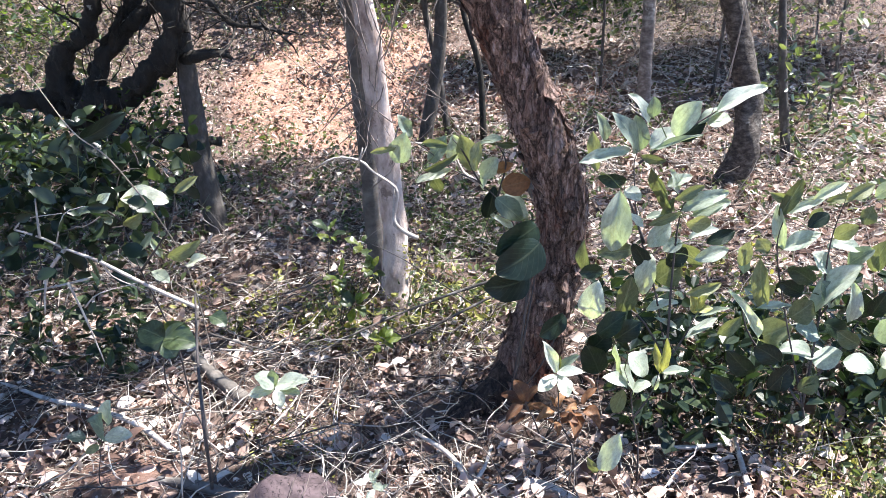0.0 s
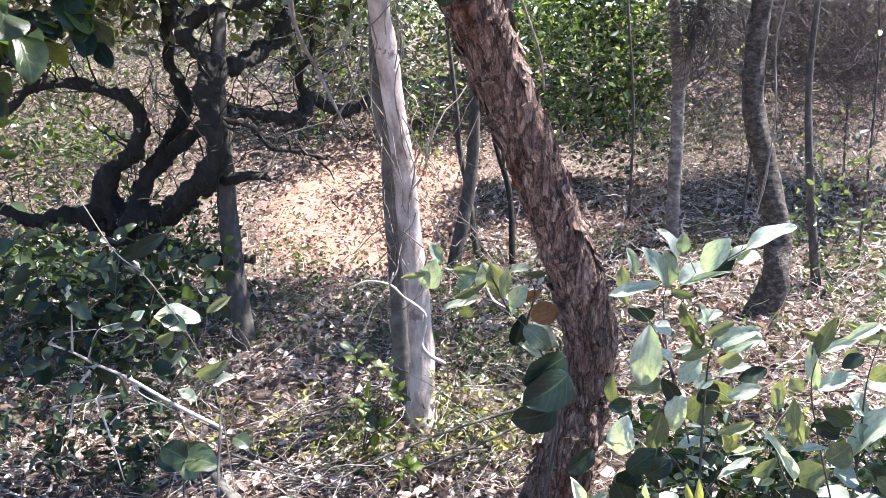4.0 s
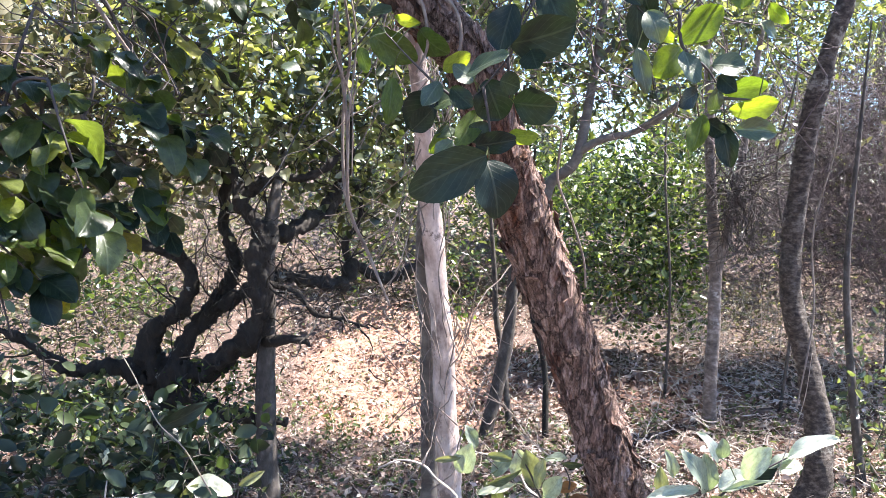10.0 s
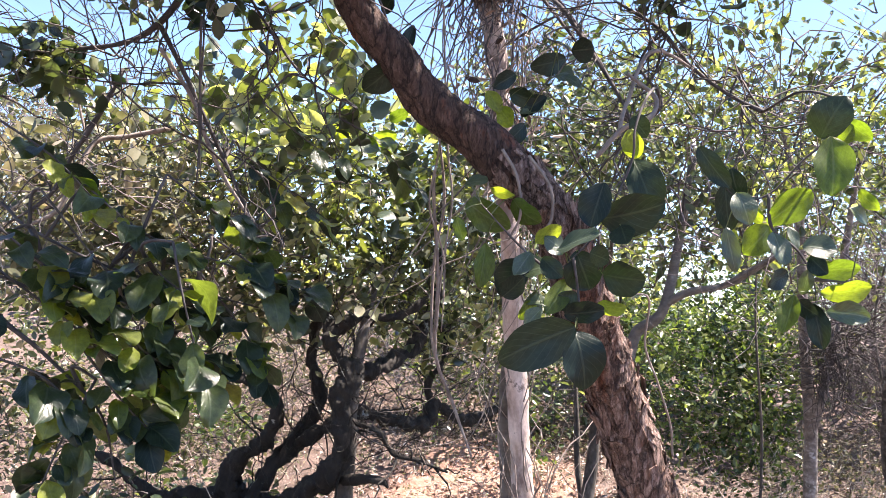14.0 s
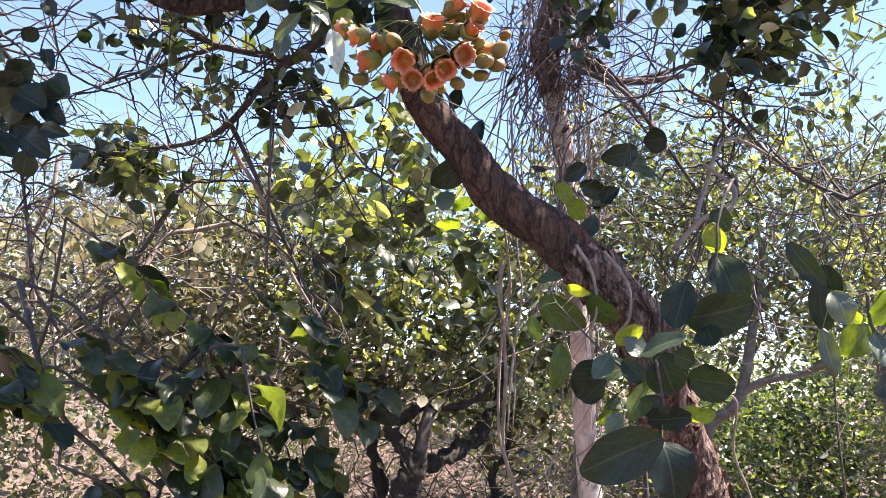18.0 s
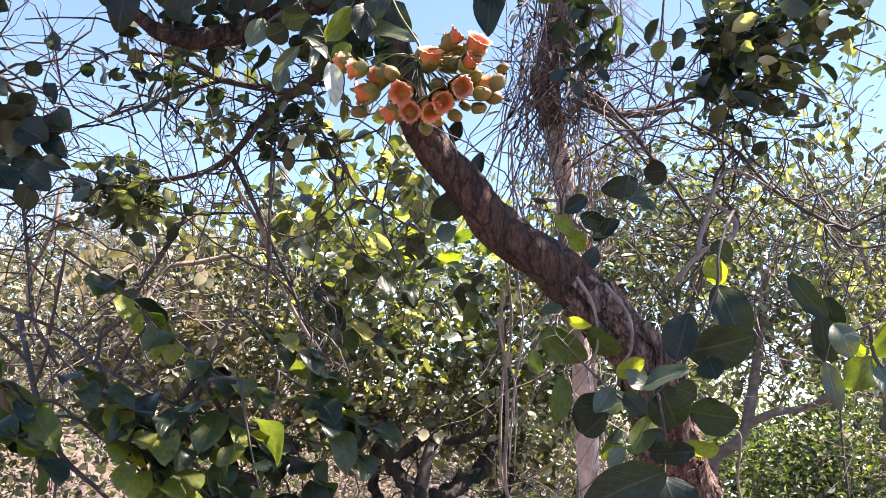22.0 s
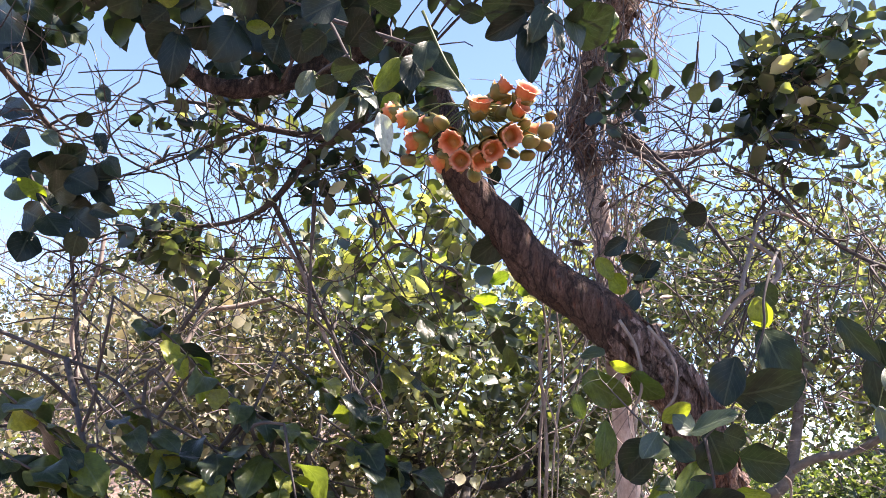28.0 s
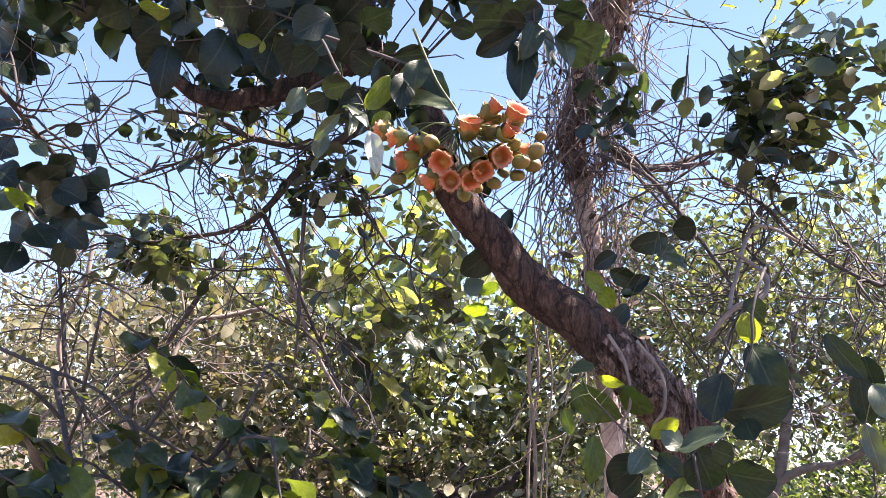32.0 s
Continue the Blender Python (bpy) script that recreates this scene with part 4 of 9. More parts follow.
fork_tree = slim("forked_tree", "slim grey tree with a forked pale stem", (
    ([(1.24, 5.77, -0.1), (1.24, 5.76, 0.09), (1.23, 5.73, 0.38), (1.24, 5.72, 0.80), (1.23, 5.68, 1.20), (1.19, 5.65, 1.60), (1.16, 5.62, 1.95), (1.12, 5.6, 2.6), (1.0, 5.6, 3.2)], [0.065, 0.05, 0.045, 0.044, 0.042, 0.036, 0.032, 0.026, 0.016]),
    ([(1.23, 5.68, 1.15), (1.29, 5.63, 1.41), (1.35, 5.61, 1.77), (1.4, 5.6, 2.3), (1.5, 5.6, 3.0)], [0.036, 0.032, 0.029, 0.024, 0.014])), BARK_ASH)
band_tree = slim("banded_tree", "crooked tree with banded grey and brown bark", (
    ([(1.40, 4.38, -0.1), (1.45, 4.40, 0.05), (1.51, 4.41, 0.27), (1.50, 4.45, 0.56), (1.43, 4.45, 0.86), (1.35, 4.43, 1.14), (1.34, 4.42, 1.46), (1.37, 4.40, 1.84), (1.42, 4.34, 2.26), (1.55, 4.3, 2.8), (1.7, 4.3, 3.4)],
     [0.12, 0.092, 0.078, 0.064, 0.057, 0.053, 0.051, 0.05, 0.046, 0.038, 0.028]),), BARK_BAND, 24, 0.26)
slim("slim_tree", "thin grey sapling beside the banded tree", (
    ([(1.92, 4.87, -0.1), (1.91, 4.87, 0.0), (1.87, 4.89, 0.35), (1.82, 4.92, 0.87), (1.80, 4.94, 1.33), (1.84, 4.95, 2.0), (1.9, 5.0, 2.7)], [0.04, 0.032, 0.026, 0.022, 0.018, 0.012, 0.004]),), BARK_SLIM)
grey_tree = slim("grey_tree", "grey tree with rising pale branches behind the leaning trunk", (
    ([(0.412, 4.233, -0.120), (0.353, 4.290, 0.149), (0.221, 4.416, 0.745), (0.060, 4.454, 1.347), (0.091, 4.466, 1.722), (0.234, 4.422, 1.878), (0.319, 4.487, 2.302), (0.375, 4.520, 2.697), (0.352, 4.569, 2.413), (0.529, 4.619, 2.651)], [0.045, 0.042, 0.036, 0.033, 0.031, 0.028, 0.025, 0.021, 0.018, 0.01]),
    ([(0.248, 4.421, 1.908), (0.360, 4.377, 1.974), (0.552, 4.355, 2.023), (0.769, 4.211, 2.176), (0.446, 4.284, 1.969)], [0.022, 0.019, 0.016, 0.013, 0.007])), BARK_GREY)

# crowns of the right-hand trees
# The second clump is out of view, added to shade the leaning trunk's foot
crown(band_tree, (((1.95, 4.7, 3.6), (1.2, 1.0, 0.6), 60, 11, 0.13), ((2.15, 3.35, 4.3), (0.5, 0.45, 0.3), 24, 10, 0.10), ((0.489, 4.374, 3.275), (0.6, 0.5, 0.45), 44, 13, 0.10), ((0.692, 4.713, 2.548), (0.5, 0.5, 0.5), 60, 14, 0.12)),
      [(1.42, 4.34, 2.26), (1.55, 4.3, 2.8), (1.7, 4.3, 3.4)], LEAF_MID, 0.062, TWIG, 0.5, 0.006)
crown(fork_tree, (((-0.171, 5.321, 2.913), (0.6, 0.5, 0.5), 110, 15, 0.13), ((-0.408, 5.407, 3.387), (0.7, 0.6, 0.35), 80, 15, 0.13), ((1.351, 5.477, 3.148), (0.9, 0.7, 0.5), 90, 15, 0.13), ((0.228, 5.558, 2.421), (0.5, 0.5, 0.6), 44, 12, 0.09)),
      [(1.16, 5.62, 1.95), (1.12, 5.6, 2.6), (1.0, 5.6, 3.2), (1.4, 5.6, 2.3), (1.5, 5.6, 3.0)], LEAF_MID, 0.064, TWIG, 0.5, 0.006)
crown(grey_tree, (((0.256, 4.670, 2.482), (0.45, 0.4, 0.5), 46, 13, 0.09), ((0.050, 4.853, 3.006), (0.5, 0.4, 0.4), 50, 11, 0.10), ((-0.476, 4.835, 2.694), (0.4, 0.4, 0.5), 60, 14, 0.11)),
      [(0.319, 4.487, 2.302), (0.375, 4.520, 2.697), (0.352, 4.569, 2.413)], LEAF_BUSH, 0.06, TWIG, 0.4, 0.005)
crown(pale_tree, (((0.6, 3.4, 4.4), (1.0, 0.8, 0.5), 26, 8, 0.13), ((-0.6, 3.0, 4.5), (0.8, 0.7, 0.4), 14, 8, 0.13)),
      [(-0.3, 2.85, 3.9), (-0.2, 2.95, 4.4)], LEAF_MID, 0.08, TWIG, 0.4, 0.006)
# Clumps added above the view to shade the near leaves and trunk
crown(near_tree, (((-0.2, 1.7, 3.75), (1.1, 0.6, 0.28), 24, 9, 0.09), ((-1.0, 1.2, 3.5), (0.7, 0.5, 0.3), 34, 8, 0.10), ((1.5, 2.5, 4.1), (0.5, 0.5, 0.3), 18, 7, 0.13)),
      [(-0.2, 2.2, 3.5), (-1.35, 1.30, 2.85)], LEAF_MID, 0.10, TWIG, 0.4, 0.006)


# added leaf groups above the view, which break the sun into patches
def overhead(tree, hub, spots, height, mat, size):
    """Unseen crown groups added between the sun and places to be shaded, given at the ground: (x, y, half width, half
    depth, groups).
    """
    k = height / SUN_TO.z
    crown(tree, [((x + SUN_TO.x * k, y + SUN_TO.y * k, height + 0.1 * (i % 3)), (rx, ry, 0.22), n, 10, 0.085) for i, (x, y, rx, ry, n) in enumerate(spots)], hub, mat, size, TWIG, 0.4, 0.006)


overhead(band_tree, [(1.7, 4.3, 3.4)], ((-0.33, 2.15, 0.14, 0.06, 5), (-0.32, 2.84, 0.3, 0.05, 11), (-1.15, 2.72, 0.14, 0.2, 10), (-1.9, 3.5, 0.45, 0.4, 36), (-1.35, 3.35, 0.35, 0.2, 14), (0.0, 2.47, 0.12, 0.08, 14), (0.05, 3.6, 0.45, 0.3, 18), (1.0, 3.0, 0.5, 0.3, 18),
                                        (-0.4, 3.16, 0.1, 0.08, 5), (-0.9, 3.6, 0.5, 0.35, 14), (0.75, 3.4, 0.4, 0.3, 8), (1.1, 2.4, 0.25, 0.15, 9), (0.45, 2.35, 0.15, 0.1, 3)), 4.9, LEAF_MID, 0.085)
overhead(fork_tree, [(1.0, 5.6, 3.2), (1.5, 5.6, 3.0)], ((-0.3, 4.3, 0.8, 0.4, 26), (-1.9, 4.6, 0.6, 0.5, 26)), 5.7, LEAF_MID, 0.09)
overhead(near_tree, [(-0.2, 2.2, 3.5)], ((-1.6, 1.6, 0.3, 0.2, 34), (-1.3, 1.72, 0.22, 0.15, 14), (-1.95, 1.42, 0.35, 0.2, 26), (-2.25, 0.75, 0.4, 0.18, 20), (-2.3, 1.04, 0.4, 0.2, 22)), 4.0, LEAF_MID, 0.10)


# ---- bushes and far growth ----
def bush(name, label, foot, clumps, mat, size, twig_mat, hubs=None, droop=0.2, width=1.0, fine=False):
    at = (foot[0], foot[1], on_ground(foot[0], foot[1]))
    t = thing(name, at, label, "bush")
    fan = hubs or [at, (at[0] + 0.05, at[1], at[2] + 0.15)]
    crown(t, clumps, fan, mat, size, twig_mat, droop, 0.004, width, fine)
    return t


bush("green_bush", "tall dense bush with glossy green leaves", (0.75, 6.6),
     (((0.72, 7.0, 1.36), (0.55, 0.35, 0.85), 220, 12, 0.09), ((1.02, 6.9, 1.9), (0.6, 0.3, 0.55), 110, 12, 0.10), ((1.25, 7.0, 1.2), (0.35, 0.3, 0.5), 60, 12, 0.09), ((1.050, 6.741, 0.843), (0.4, 0.4, 0.45), 50, 12, 0.08), ((0.320, 6.460, 1.656), (0.35, 0.4, 0.6), 45, 12, 0.08), ((0.698, 6.586, 1.449), (0.6, 0.5, 0.6), 60, 12, 0.09)),
     LEAF_GREEN, 0.062, TWIG)
bush("green_bush", "leafy bush behind the pale tree", (-0.6, 8.7),
     (((-1.641, 8.804, 1.715), (0.8, 0.5, 0.6), 80, 12, 0.13), ((-0.668, 8.424, 1.242), (0.5, 0.4, 0.7), 60, 11, 0.12), ((-1.748, 8.620, 1.801), (0.9, 0.5, 0.6), 90, 12, 0.13)), LEAF_BUSH, 0.08, TWIG)
bush("green_bush", "leafy bush beside the banded tree", (2.3, 5.0),
     (((2.138, 5.071, 0.150), (0.5, 0.4, 0.35), 26, 11, 0.07), ((1.974, 3.993, 0.135), (0.4, 0.4, 0.3), 18, 11, 0.07), ((2.032, 4.954, 0.510), (0.4, 0.4, 0.5), 26, 11, 0.07)), LEAF_BUSH, 0.052, TWIG)
# Shrub that fills the shaded ground; its dark colour includes the shade
bush("dark_shrub", "leafy shrub under the gnarled tree, coloured as in shade", (-1.75, 2.9),
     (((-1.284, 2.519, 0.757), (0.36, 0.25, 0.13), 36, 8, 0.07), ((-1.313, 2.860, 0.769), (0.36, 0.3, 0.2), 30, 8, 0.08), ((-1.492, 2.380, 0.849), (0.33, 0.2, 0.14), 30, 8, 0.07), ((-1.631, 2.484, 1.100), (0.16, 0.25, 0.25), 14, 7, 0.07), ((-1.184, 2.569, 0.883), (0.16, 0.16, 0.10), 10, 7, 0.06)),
     LEAF_SHADED, 0.064, TWIG, None, 0.2, 1.1, True)
bush("green_bush", "low sunlit bush behind the black limbs", (-2.6, 6.0),
     (((-2.902, 5.481, 0.957), (0.5, 0.4, 0.28), 42, 11, 0.07), ((-3.253, 5.779, 1.361), (0.6, 0.4, 0.35), 44, 11, 0.08)), LEAF_GREEN, 0.055, TWIG)
bush("green_bush", "small leafy bush on the clay slope", (-1.557, 7.478, 1.074)[:2], (((-1.557, 7.478, 1.074), (0.35, 0.3, 0.4), 30, 11, 0.08),), LEAF_GREEN, 0.055, TWIG)
bush("green_bush", "small leafy bush behind the pale trunk", (-0.712, 6.989, 0.886)[:2], (((-0.712, 6.989, 0.886), (0.3, 0.3, 0.4), 26, 11, 0.07),), LEAF_GREEN, 0.055, TWIG)
bush("green_bush", "small bright plants at the foot of the gnarled tree", (-1.45, 4.5),
     (((-1.603, 4.132, 0.626), (0.3, 0.25, 0.16), 34, 10, 0.05),), LEAF_GREEN, 0.04, TWIG)
bush("green_bush", "small bright plants beside the dark shrub", (-1.796, 3.037, 0.769)[:2], (((-1.796, 3.037, 0.769), (0.25, 0.2, 0.16), 24, 10, 0.05),), LEAF_GREEN, 0.04, TWIG)
bush("dark_shrub", "dark leafy undergrowth on the slope", (-2.7, 5.6),
     (((-2.431, 4.518, 0.478), (0.9, 0.5, 0.3), 90, 10, 0.09), ((-2.421, 4.120, 0.459), (0.5, 0.4, 0.25), 50, 10, 0.08)), LEAF_BUSH, 0.07, TWIG)
hillside = []
hillside.append(((-4.866, 8.188, 1.980), (1.6, 0.8, 0.9), 110, LEAF_DRY, 0.09))
hillside.append(((-2.749, 9.248, 1.748), (1.1, 0.6, 0.6), 90, LEAF_MID, 0.09))
hillside.append(((-0.840, 8.016, 1.586), (0.8, 0.6, 0.9), 110, LEAF_BUSH, 0.085))
hillside.append(((0.073, 8.665, 1.829), (0.9, 0.6, 0.9), 110, LEAF_MID, 0.09))
hillside.append(((2.162, 8.401, 1.860), (1.0, 0.7, 0.9), 120, LEAF_MID, 0.085))
hillside.append(((2.940, 7.049, 0.862), (0.7, 0.6, 0.8), 36, LEAF_BUSH, 0.07))
hillside.append(((1.828, 7.363, 0.506), (0.8, 0.5, 0.4), 80, LEAF_DRY, 0.06))
hillside.append(((-4.059, 4.461, 1.584), (1.2, 0.8, 0.7), 130, LEAF_MID, 0.085))
hillside.append(((-4.007, 3.782, 1.322), (1.0, 0.7, 0.6), 90, LEAF_DRY, 0.085))
hillside.append(((-3.258, 4.471, 0.971), (0.9, 0.6, 0.4), 70, LEAF_DRY, 0.07))
hillside.append(((-4.538, 3.985, 1.765), (0.9, 0.8, 1.0), 90, LEAF_DRY, 0.085))
hillside.append(((2.777, 9.686, 3.542), (1.7, 0.7, 1.0), 210, LEAF_MID, 0.10))
hillside.append(((2.135, 10.149, 4.104), (1.4, 0.7, 0.9), 150, LEAF_BUSH, 0.10))
hillside.append(((2.764, 9.109, 3.021), (1.1, 0.7, 1.0), 140, LEAF_MID, 0.09))
hillside.append(((1.227, 10.061, 4.130), (1.3, 0.7, 0.9), 130, LEAF_DRY, 0.10))
hillside.append(((-5.503, 6.501, 2.509), (1.7, 0.8, 0.8), 150, LEAF_DRY, 0.10))
hillside.append(((-3.233, 5.951, 0.763), (1.0, 0.5, 0.3), 90, LEAF_DRY, 0.06))
hillside.append(((0.9, 9.9, 1.7), (1.2, 0.6, 0.6), 110, LEAF_GREEN, 0.10))
hillside.append(((3.0, 10.6, 2.3), (1.6, 0.6, 1.0), 130, LEAF_GREEN, 0.11))
hillside.append(((-0.9, 10.2, 2.2), (1.2, 0.6, 1.0), 150, LEAF_GREEN, 0.10))
hillside.append(((1.6, 8.6, 1.6), (0.9, 0.5, 0.7), 90, LEAF_MID, 0.09))
hillside.append(((0.4, 9.0, 1.5), (0.8, 0.5, 0.6), 110, LEAF_GREEN, 0.09))
hillside.append(((3.2, 8.2, 1.4), (0.9, 0.5, 0.7), 80, LEAF_MID, 0.09))
for k, (c, rad, n, mat, size) in enumerate(hillside):
    bush("hillside_bush", "loose leafy bush on the slope", (c[0], c[1]), ((c, rad, n, 22 if mat is LEAF_DRY else 12, 0.14),), mat, size * (0.6 if mat is LEAF_DRY else 0.85), TWIG, [(c[0] + dx, c[1], max(on_ground(c[0], c[1]), c[2] - rad[2])) for dx in (-0.4, 0, 0.4)])
bush("dry_scrub", "pale dry scrub on the hillside", (-3.2, 8.0),
     (((-4.032, 7.164, 1.245), (1.6, 0.8, 0.5), 170, 22, 0.15), ((-3.110, 7.955, 1.492), (1.0, 0.8, 0.7), 120, 22, 0.15), ((-4.475, 5.403, 2.636), (1.1, 0.8, 0.7), 170, 22, 0.15), ((-5.041, 4.906, 2.483), (0.8, 0.8, 0.6), 90, 22, 0.15), ((-1.551, 8.503, 1.203), (0.8, 0.7, 0.5), 80, 22, 0.15)),
     LEAF_DRY, 0.052, TWIG_MAUVE)


def thicket(name, label, centre, radii, count, lo, hi, mat, thin=(0.002, 0.006), rise=0.8, bends=6, wobble=0.3):
    """A tangle of bare twigs."""
    q = rng.normal(size=(count, 3))
    q *= (rng.uniform(0.05, 1, (count, 1)) ** 0.4) / np.linalg.norm(q, axis=1, keepdims=True)
    q = np.asarray(centre) + q * np.asarray(radii)
    w = rng.normal(size=(count, 3))
    w[:, 2] += rise
    me, _ = twig_cloud(name, q, w, rng.uniform(lo, hi, count), rng.uniform(*thin, count), mat, bends, wobble)
    return tagged(new(name, me), label, "thicket", kind="stuff")


thicket("bare_thicket", "tangled leafless mauve thicket beside the banded tree", (2.5, 6.35, 1.7), (0.95, 0.45, 0.95), 2000, 0.35, 1.0, TWIG_MAUVE, (0.0015, 0.0045), 0.3, 7, 0.42)
thicket("bare_thicket", "dark leafless thicket behind the banded tree", (2.75, 6.9, 1.7), (1.25, 0.35, 1.0), 2800, 0.35, 1.0, TWIG_PURPLE, (0.0015, 0.005), 0.3, 7, 0.42)
thicket("bare_thicket", "tangled leafless thicket at the foot of the slope", (2.073, 6.469, 0.598), (1.4, 0.6, 0.4), 520, 0.2, 0.6, STICK, (0.001, 0.0028), 0.3, 6, 0.4)
thicket("bare_thicket", "leafless brown brush behind the gnarled tree", (-2.564, 6.010, 1.378), (1.6, 0.8, 0.6), 420, 0.4, 1.0, TWIG)
thicket("bare_thicket", "dry brush in the crown of the gnarled tree", (-2.328, 3.658, 2.231), (1.0, 0.7, 0.5), 190, 0.3, 0.8, TWIG_MAUVE, (0.0016, 0.005), 0.1, 7, 0.4)
thicket("bare_thicket", "pale dry brush on the hillside", (-5.132, 5.433, 3.019), (1.2, 0.7, 0.6), 260, 0.4, 1.0, TWIG_MAUVE, (0.002, 0.005))
thicket("bare_twigs", "pale bare twigs rising through the sunlit crowns", (0.75, 4.1, 2.45), (0.75, 0.5, 0.75), 150, 0.3, 1.0, TWIG_MAUVE, (0.002, 0.0055), 0.5, 7, 0.28)
thicket("bare_twigs", "pale bare twigs before the far crowns", (-0.2, 4.9, 2.8), (1.0, 0.5, 0.6), 70, 0.3, 1.0, VINE, (0.002, 0.0055), 0.2, 7, 0.3)
thicket("vine_bundle", "brown bundle of dry vine on the forked tree", (1.310, 5.398, 1.676), (0.16, 0.13, 0.34), 320, 0.15, 0.5, TWIG, (0.002, 0.006), -0.4)

# far trees close the view behind the slope
def far_tree(x, y, h, mat, n):
    z = on_ground(x, y)
    t = thing("far_tree", (x, y, z), "leafy tree on the far slope", "tree", "trees on the far slope")
    rr = random.Random(int(x * 100))
    top = [(x + rr.uniform(-0.3, 0.3), y, z + h * f) for f in (-0.05, 0.3, 0.6, 0.85)]
    part("trunk", tube("trunk", local(top, (x, y, z)), [0.12, 0.10, 0.07, 0.03], BARK_GREY, 8, 5), t)
    cl = [((x + rr.uniform(-0.6, 0.6), y + rr.uniform(-0.5, 0.5), z + h * f), (1.1, 0.8, 0.28 * h), n, 10, 0.2) for f in (0.35, 0.75)]
    crown(t, cl, top[1:], mat, 0.13, TWIG, 0.3, 0.008)


for k in range(16):
    x = -13.5 + k * 1.35 + (k % 3) * 0.3
    far_tree(x, 10.6 + (k * 7 % 5) * 0.6, 2.3 + 0.09 * k + 0.35 * (k * 5 % 4), (LEAF_FAR, LEAF_MID, LEAF_DRY)[k % 3], 55)


# ---- undergrowth and herbs ----
def herbs(name, label, regions, mat, lo, hi, height, stalk=True):
    """Low plants: leaves on short stalks."""
    q = np.concatenate([scatter(n, *box) for n, box in regions])
    out, st = [], []
    for p in q:
        k = int(rng.integers(5, 11))
        h = rng.uniform(0.3, 1.0) * height
        out.append(p + np.stack((rng.normal(0, 0.035, k), rng.normal(0, 0.035, k), rng.uniform(0.2, 1.0, k) * h), 1))
        st.append((p, h))
    pts = np.concatenate(out)
    a = tagged(new(name, leaf_cloud(name, pts, rng.uniform(lo, hi, len(pts)), mat, 0.0, 0.9)), label, "plants", kind="stuff")
    start = np.array([p for p, _ in st])
    hh = np.array([h for _, h in st])
    way = np.stack((rng.normal(0, 0.2, len(start)), rng.normal(0, 0.2, len(start)), np.ones(len(start))), 1)
    me, _ = twig_cloud("stalks", start, way, hh, np.full(len(start), 0.0016), HERB, 3, 0.1)
    tagged(new("stalk_growth", me), "thin green stalks of low plants", "plants", kind="stuff")
    return a


herbs("low_plants", "low green plants on the floor below the bank", ((420, (-2.2, 0.5, 3.7, 5.7)), (60, (-2.6, -1.3, 2.9, 3.9)), (220, (0.4, 3.0, 3.6, 6.0))), HERB, 0.015, 0.045, 0.2)
herbs("low_plants", "low dull green plants on the slope", ((800, (-4.5, 3.5, 5.4, 9.0)),), LEAF_DRY, 0.012, 0.035, 0.2)
herbs("low_plants", "sparse dry tufts on the clay bank", ((110, (-2.4, 1.8, 5.3, 8.0)),), LEAF_BUSH, 0.015, 0.04, 0.16)
herbs("low_plants", "small yellow-green herbs between the trunks", ((170, (-0.2, 0.4, 3.0, 4.0)), (50, (-0.65, -0.2, 2.85, 3.3)), (110, (1.0, 1.7, 1.7, 2.2)), (60, (0.4, 1.4, 2.6, 3.4))), HERB, 0.018, 0.035, 0.2)
herbs("low_plants", "fresh green plants round the pale trunk", ((60, (-0.75, 0.1, 2.75, 3.35)), (40, (0.5, 1.2, 2.7, 3.3)), (24, (-1.3, -0.7, 2.9, 3.4))), HERB_YELLOW, 0.02, 0.04, 0.2)
herbs("low_plants", "fine yellow-green herbs in the sun beside the shrub", ((330, (0.85, 1.75, 1.65, 2.25)), (60, (-0.75, -0.2, 2.95, 3.35)), (24, (-0.75, -0.45, 2.0, 2.4))), HERB_YELLOW, 0.009, 0.022, 0.12)
# Dark leaves fill the shaded gaps under the shrubs
herbs("low_plants", "low plants beneath the silvery shrub, coloured as in shade", ((150, (0.45, 1.45, 2.1, 2.7)), (26, (-1.9, -1.25, 2.6, 3.0))), LEAF_SHADED, 0.04, 0.075, 0.42)

# silvery broad-leaved shrubs
def leafy_shrub(name, label, foot, tips, kit, size, stem=0.0045, mat=TWIG):
    at = (foot[0], foot[1], on_ground(foot[0], foot[1]))
    t = thing(name, at, label, "shrub")
    rr = random.Random(int(foot[0] * 1000) + len(tips))
    for tip, count in tips:
        tip = Vector(tip)
        b = Vector(at)
        mid = b.lerp(tip, 0.55) + Vector((rr.uniform(-0.05, 0.05), rr.uniform(-0.03, 0.05), 0.04))
        part("stem", tube("stem", local([b - Vector((0, 0, 0.03)), b.lerp(mid, 0.5), mid, tip], at), [stem, stem * 0.8, stem * 0.6, stem * 0.4], mat, 6, 5), t)
        way = (tip - mid).normalized() + Vector((rr.uniform(-0.2, 0.2), rr.uniform(-0.5, 0.0), 0.7))
        rosette(kit, tip, way, count, size, t, rr, 1.0, 0.5, 0.07)
    return t


leafy_shrub("seedling", "small green seedling by the rock", (-0.2, 1.95), (((-0.263, 1.773, 0.235), 6),), SILVER, 0.05, 0.002)
# Silver copies carry sunlight in their colour, the near-black ones inner shade
shrub = thing("silvery_shrub", (0.620, 2.250, on_ground(0.620, 2.250)), "shrub with broad silvery green leaves beside the leaning tree", "shrub")
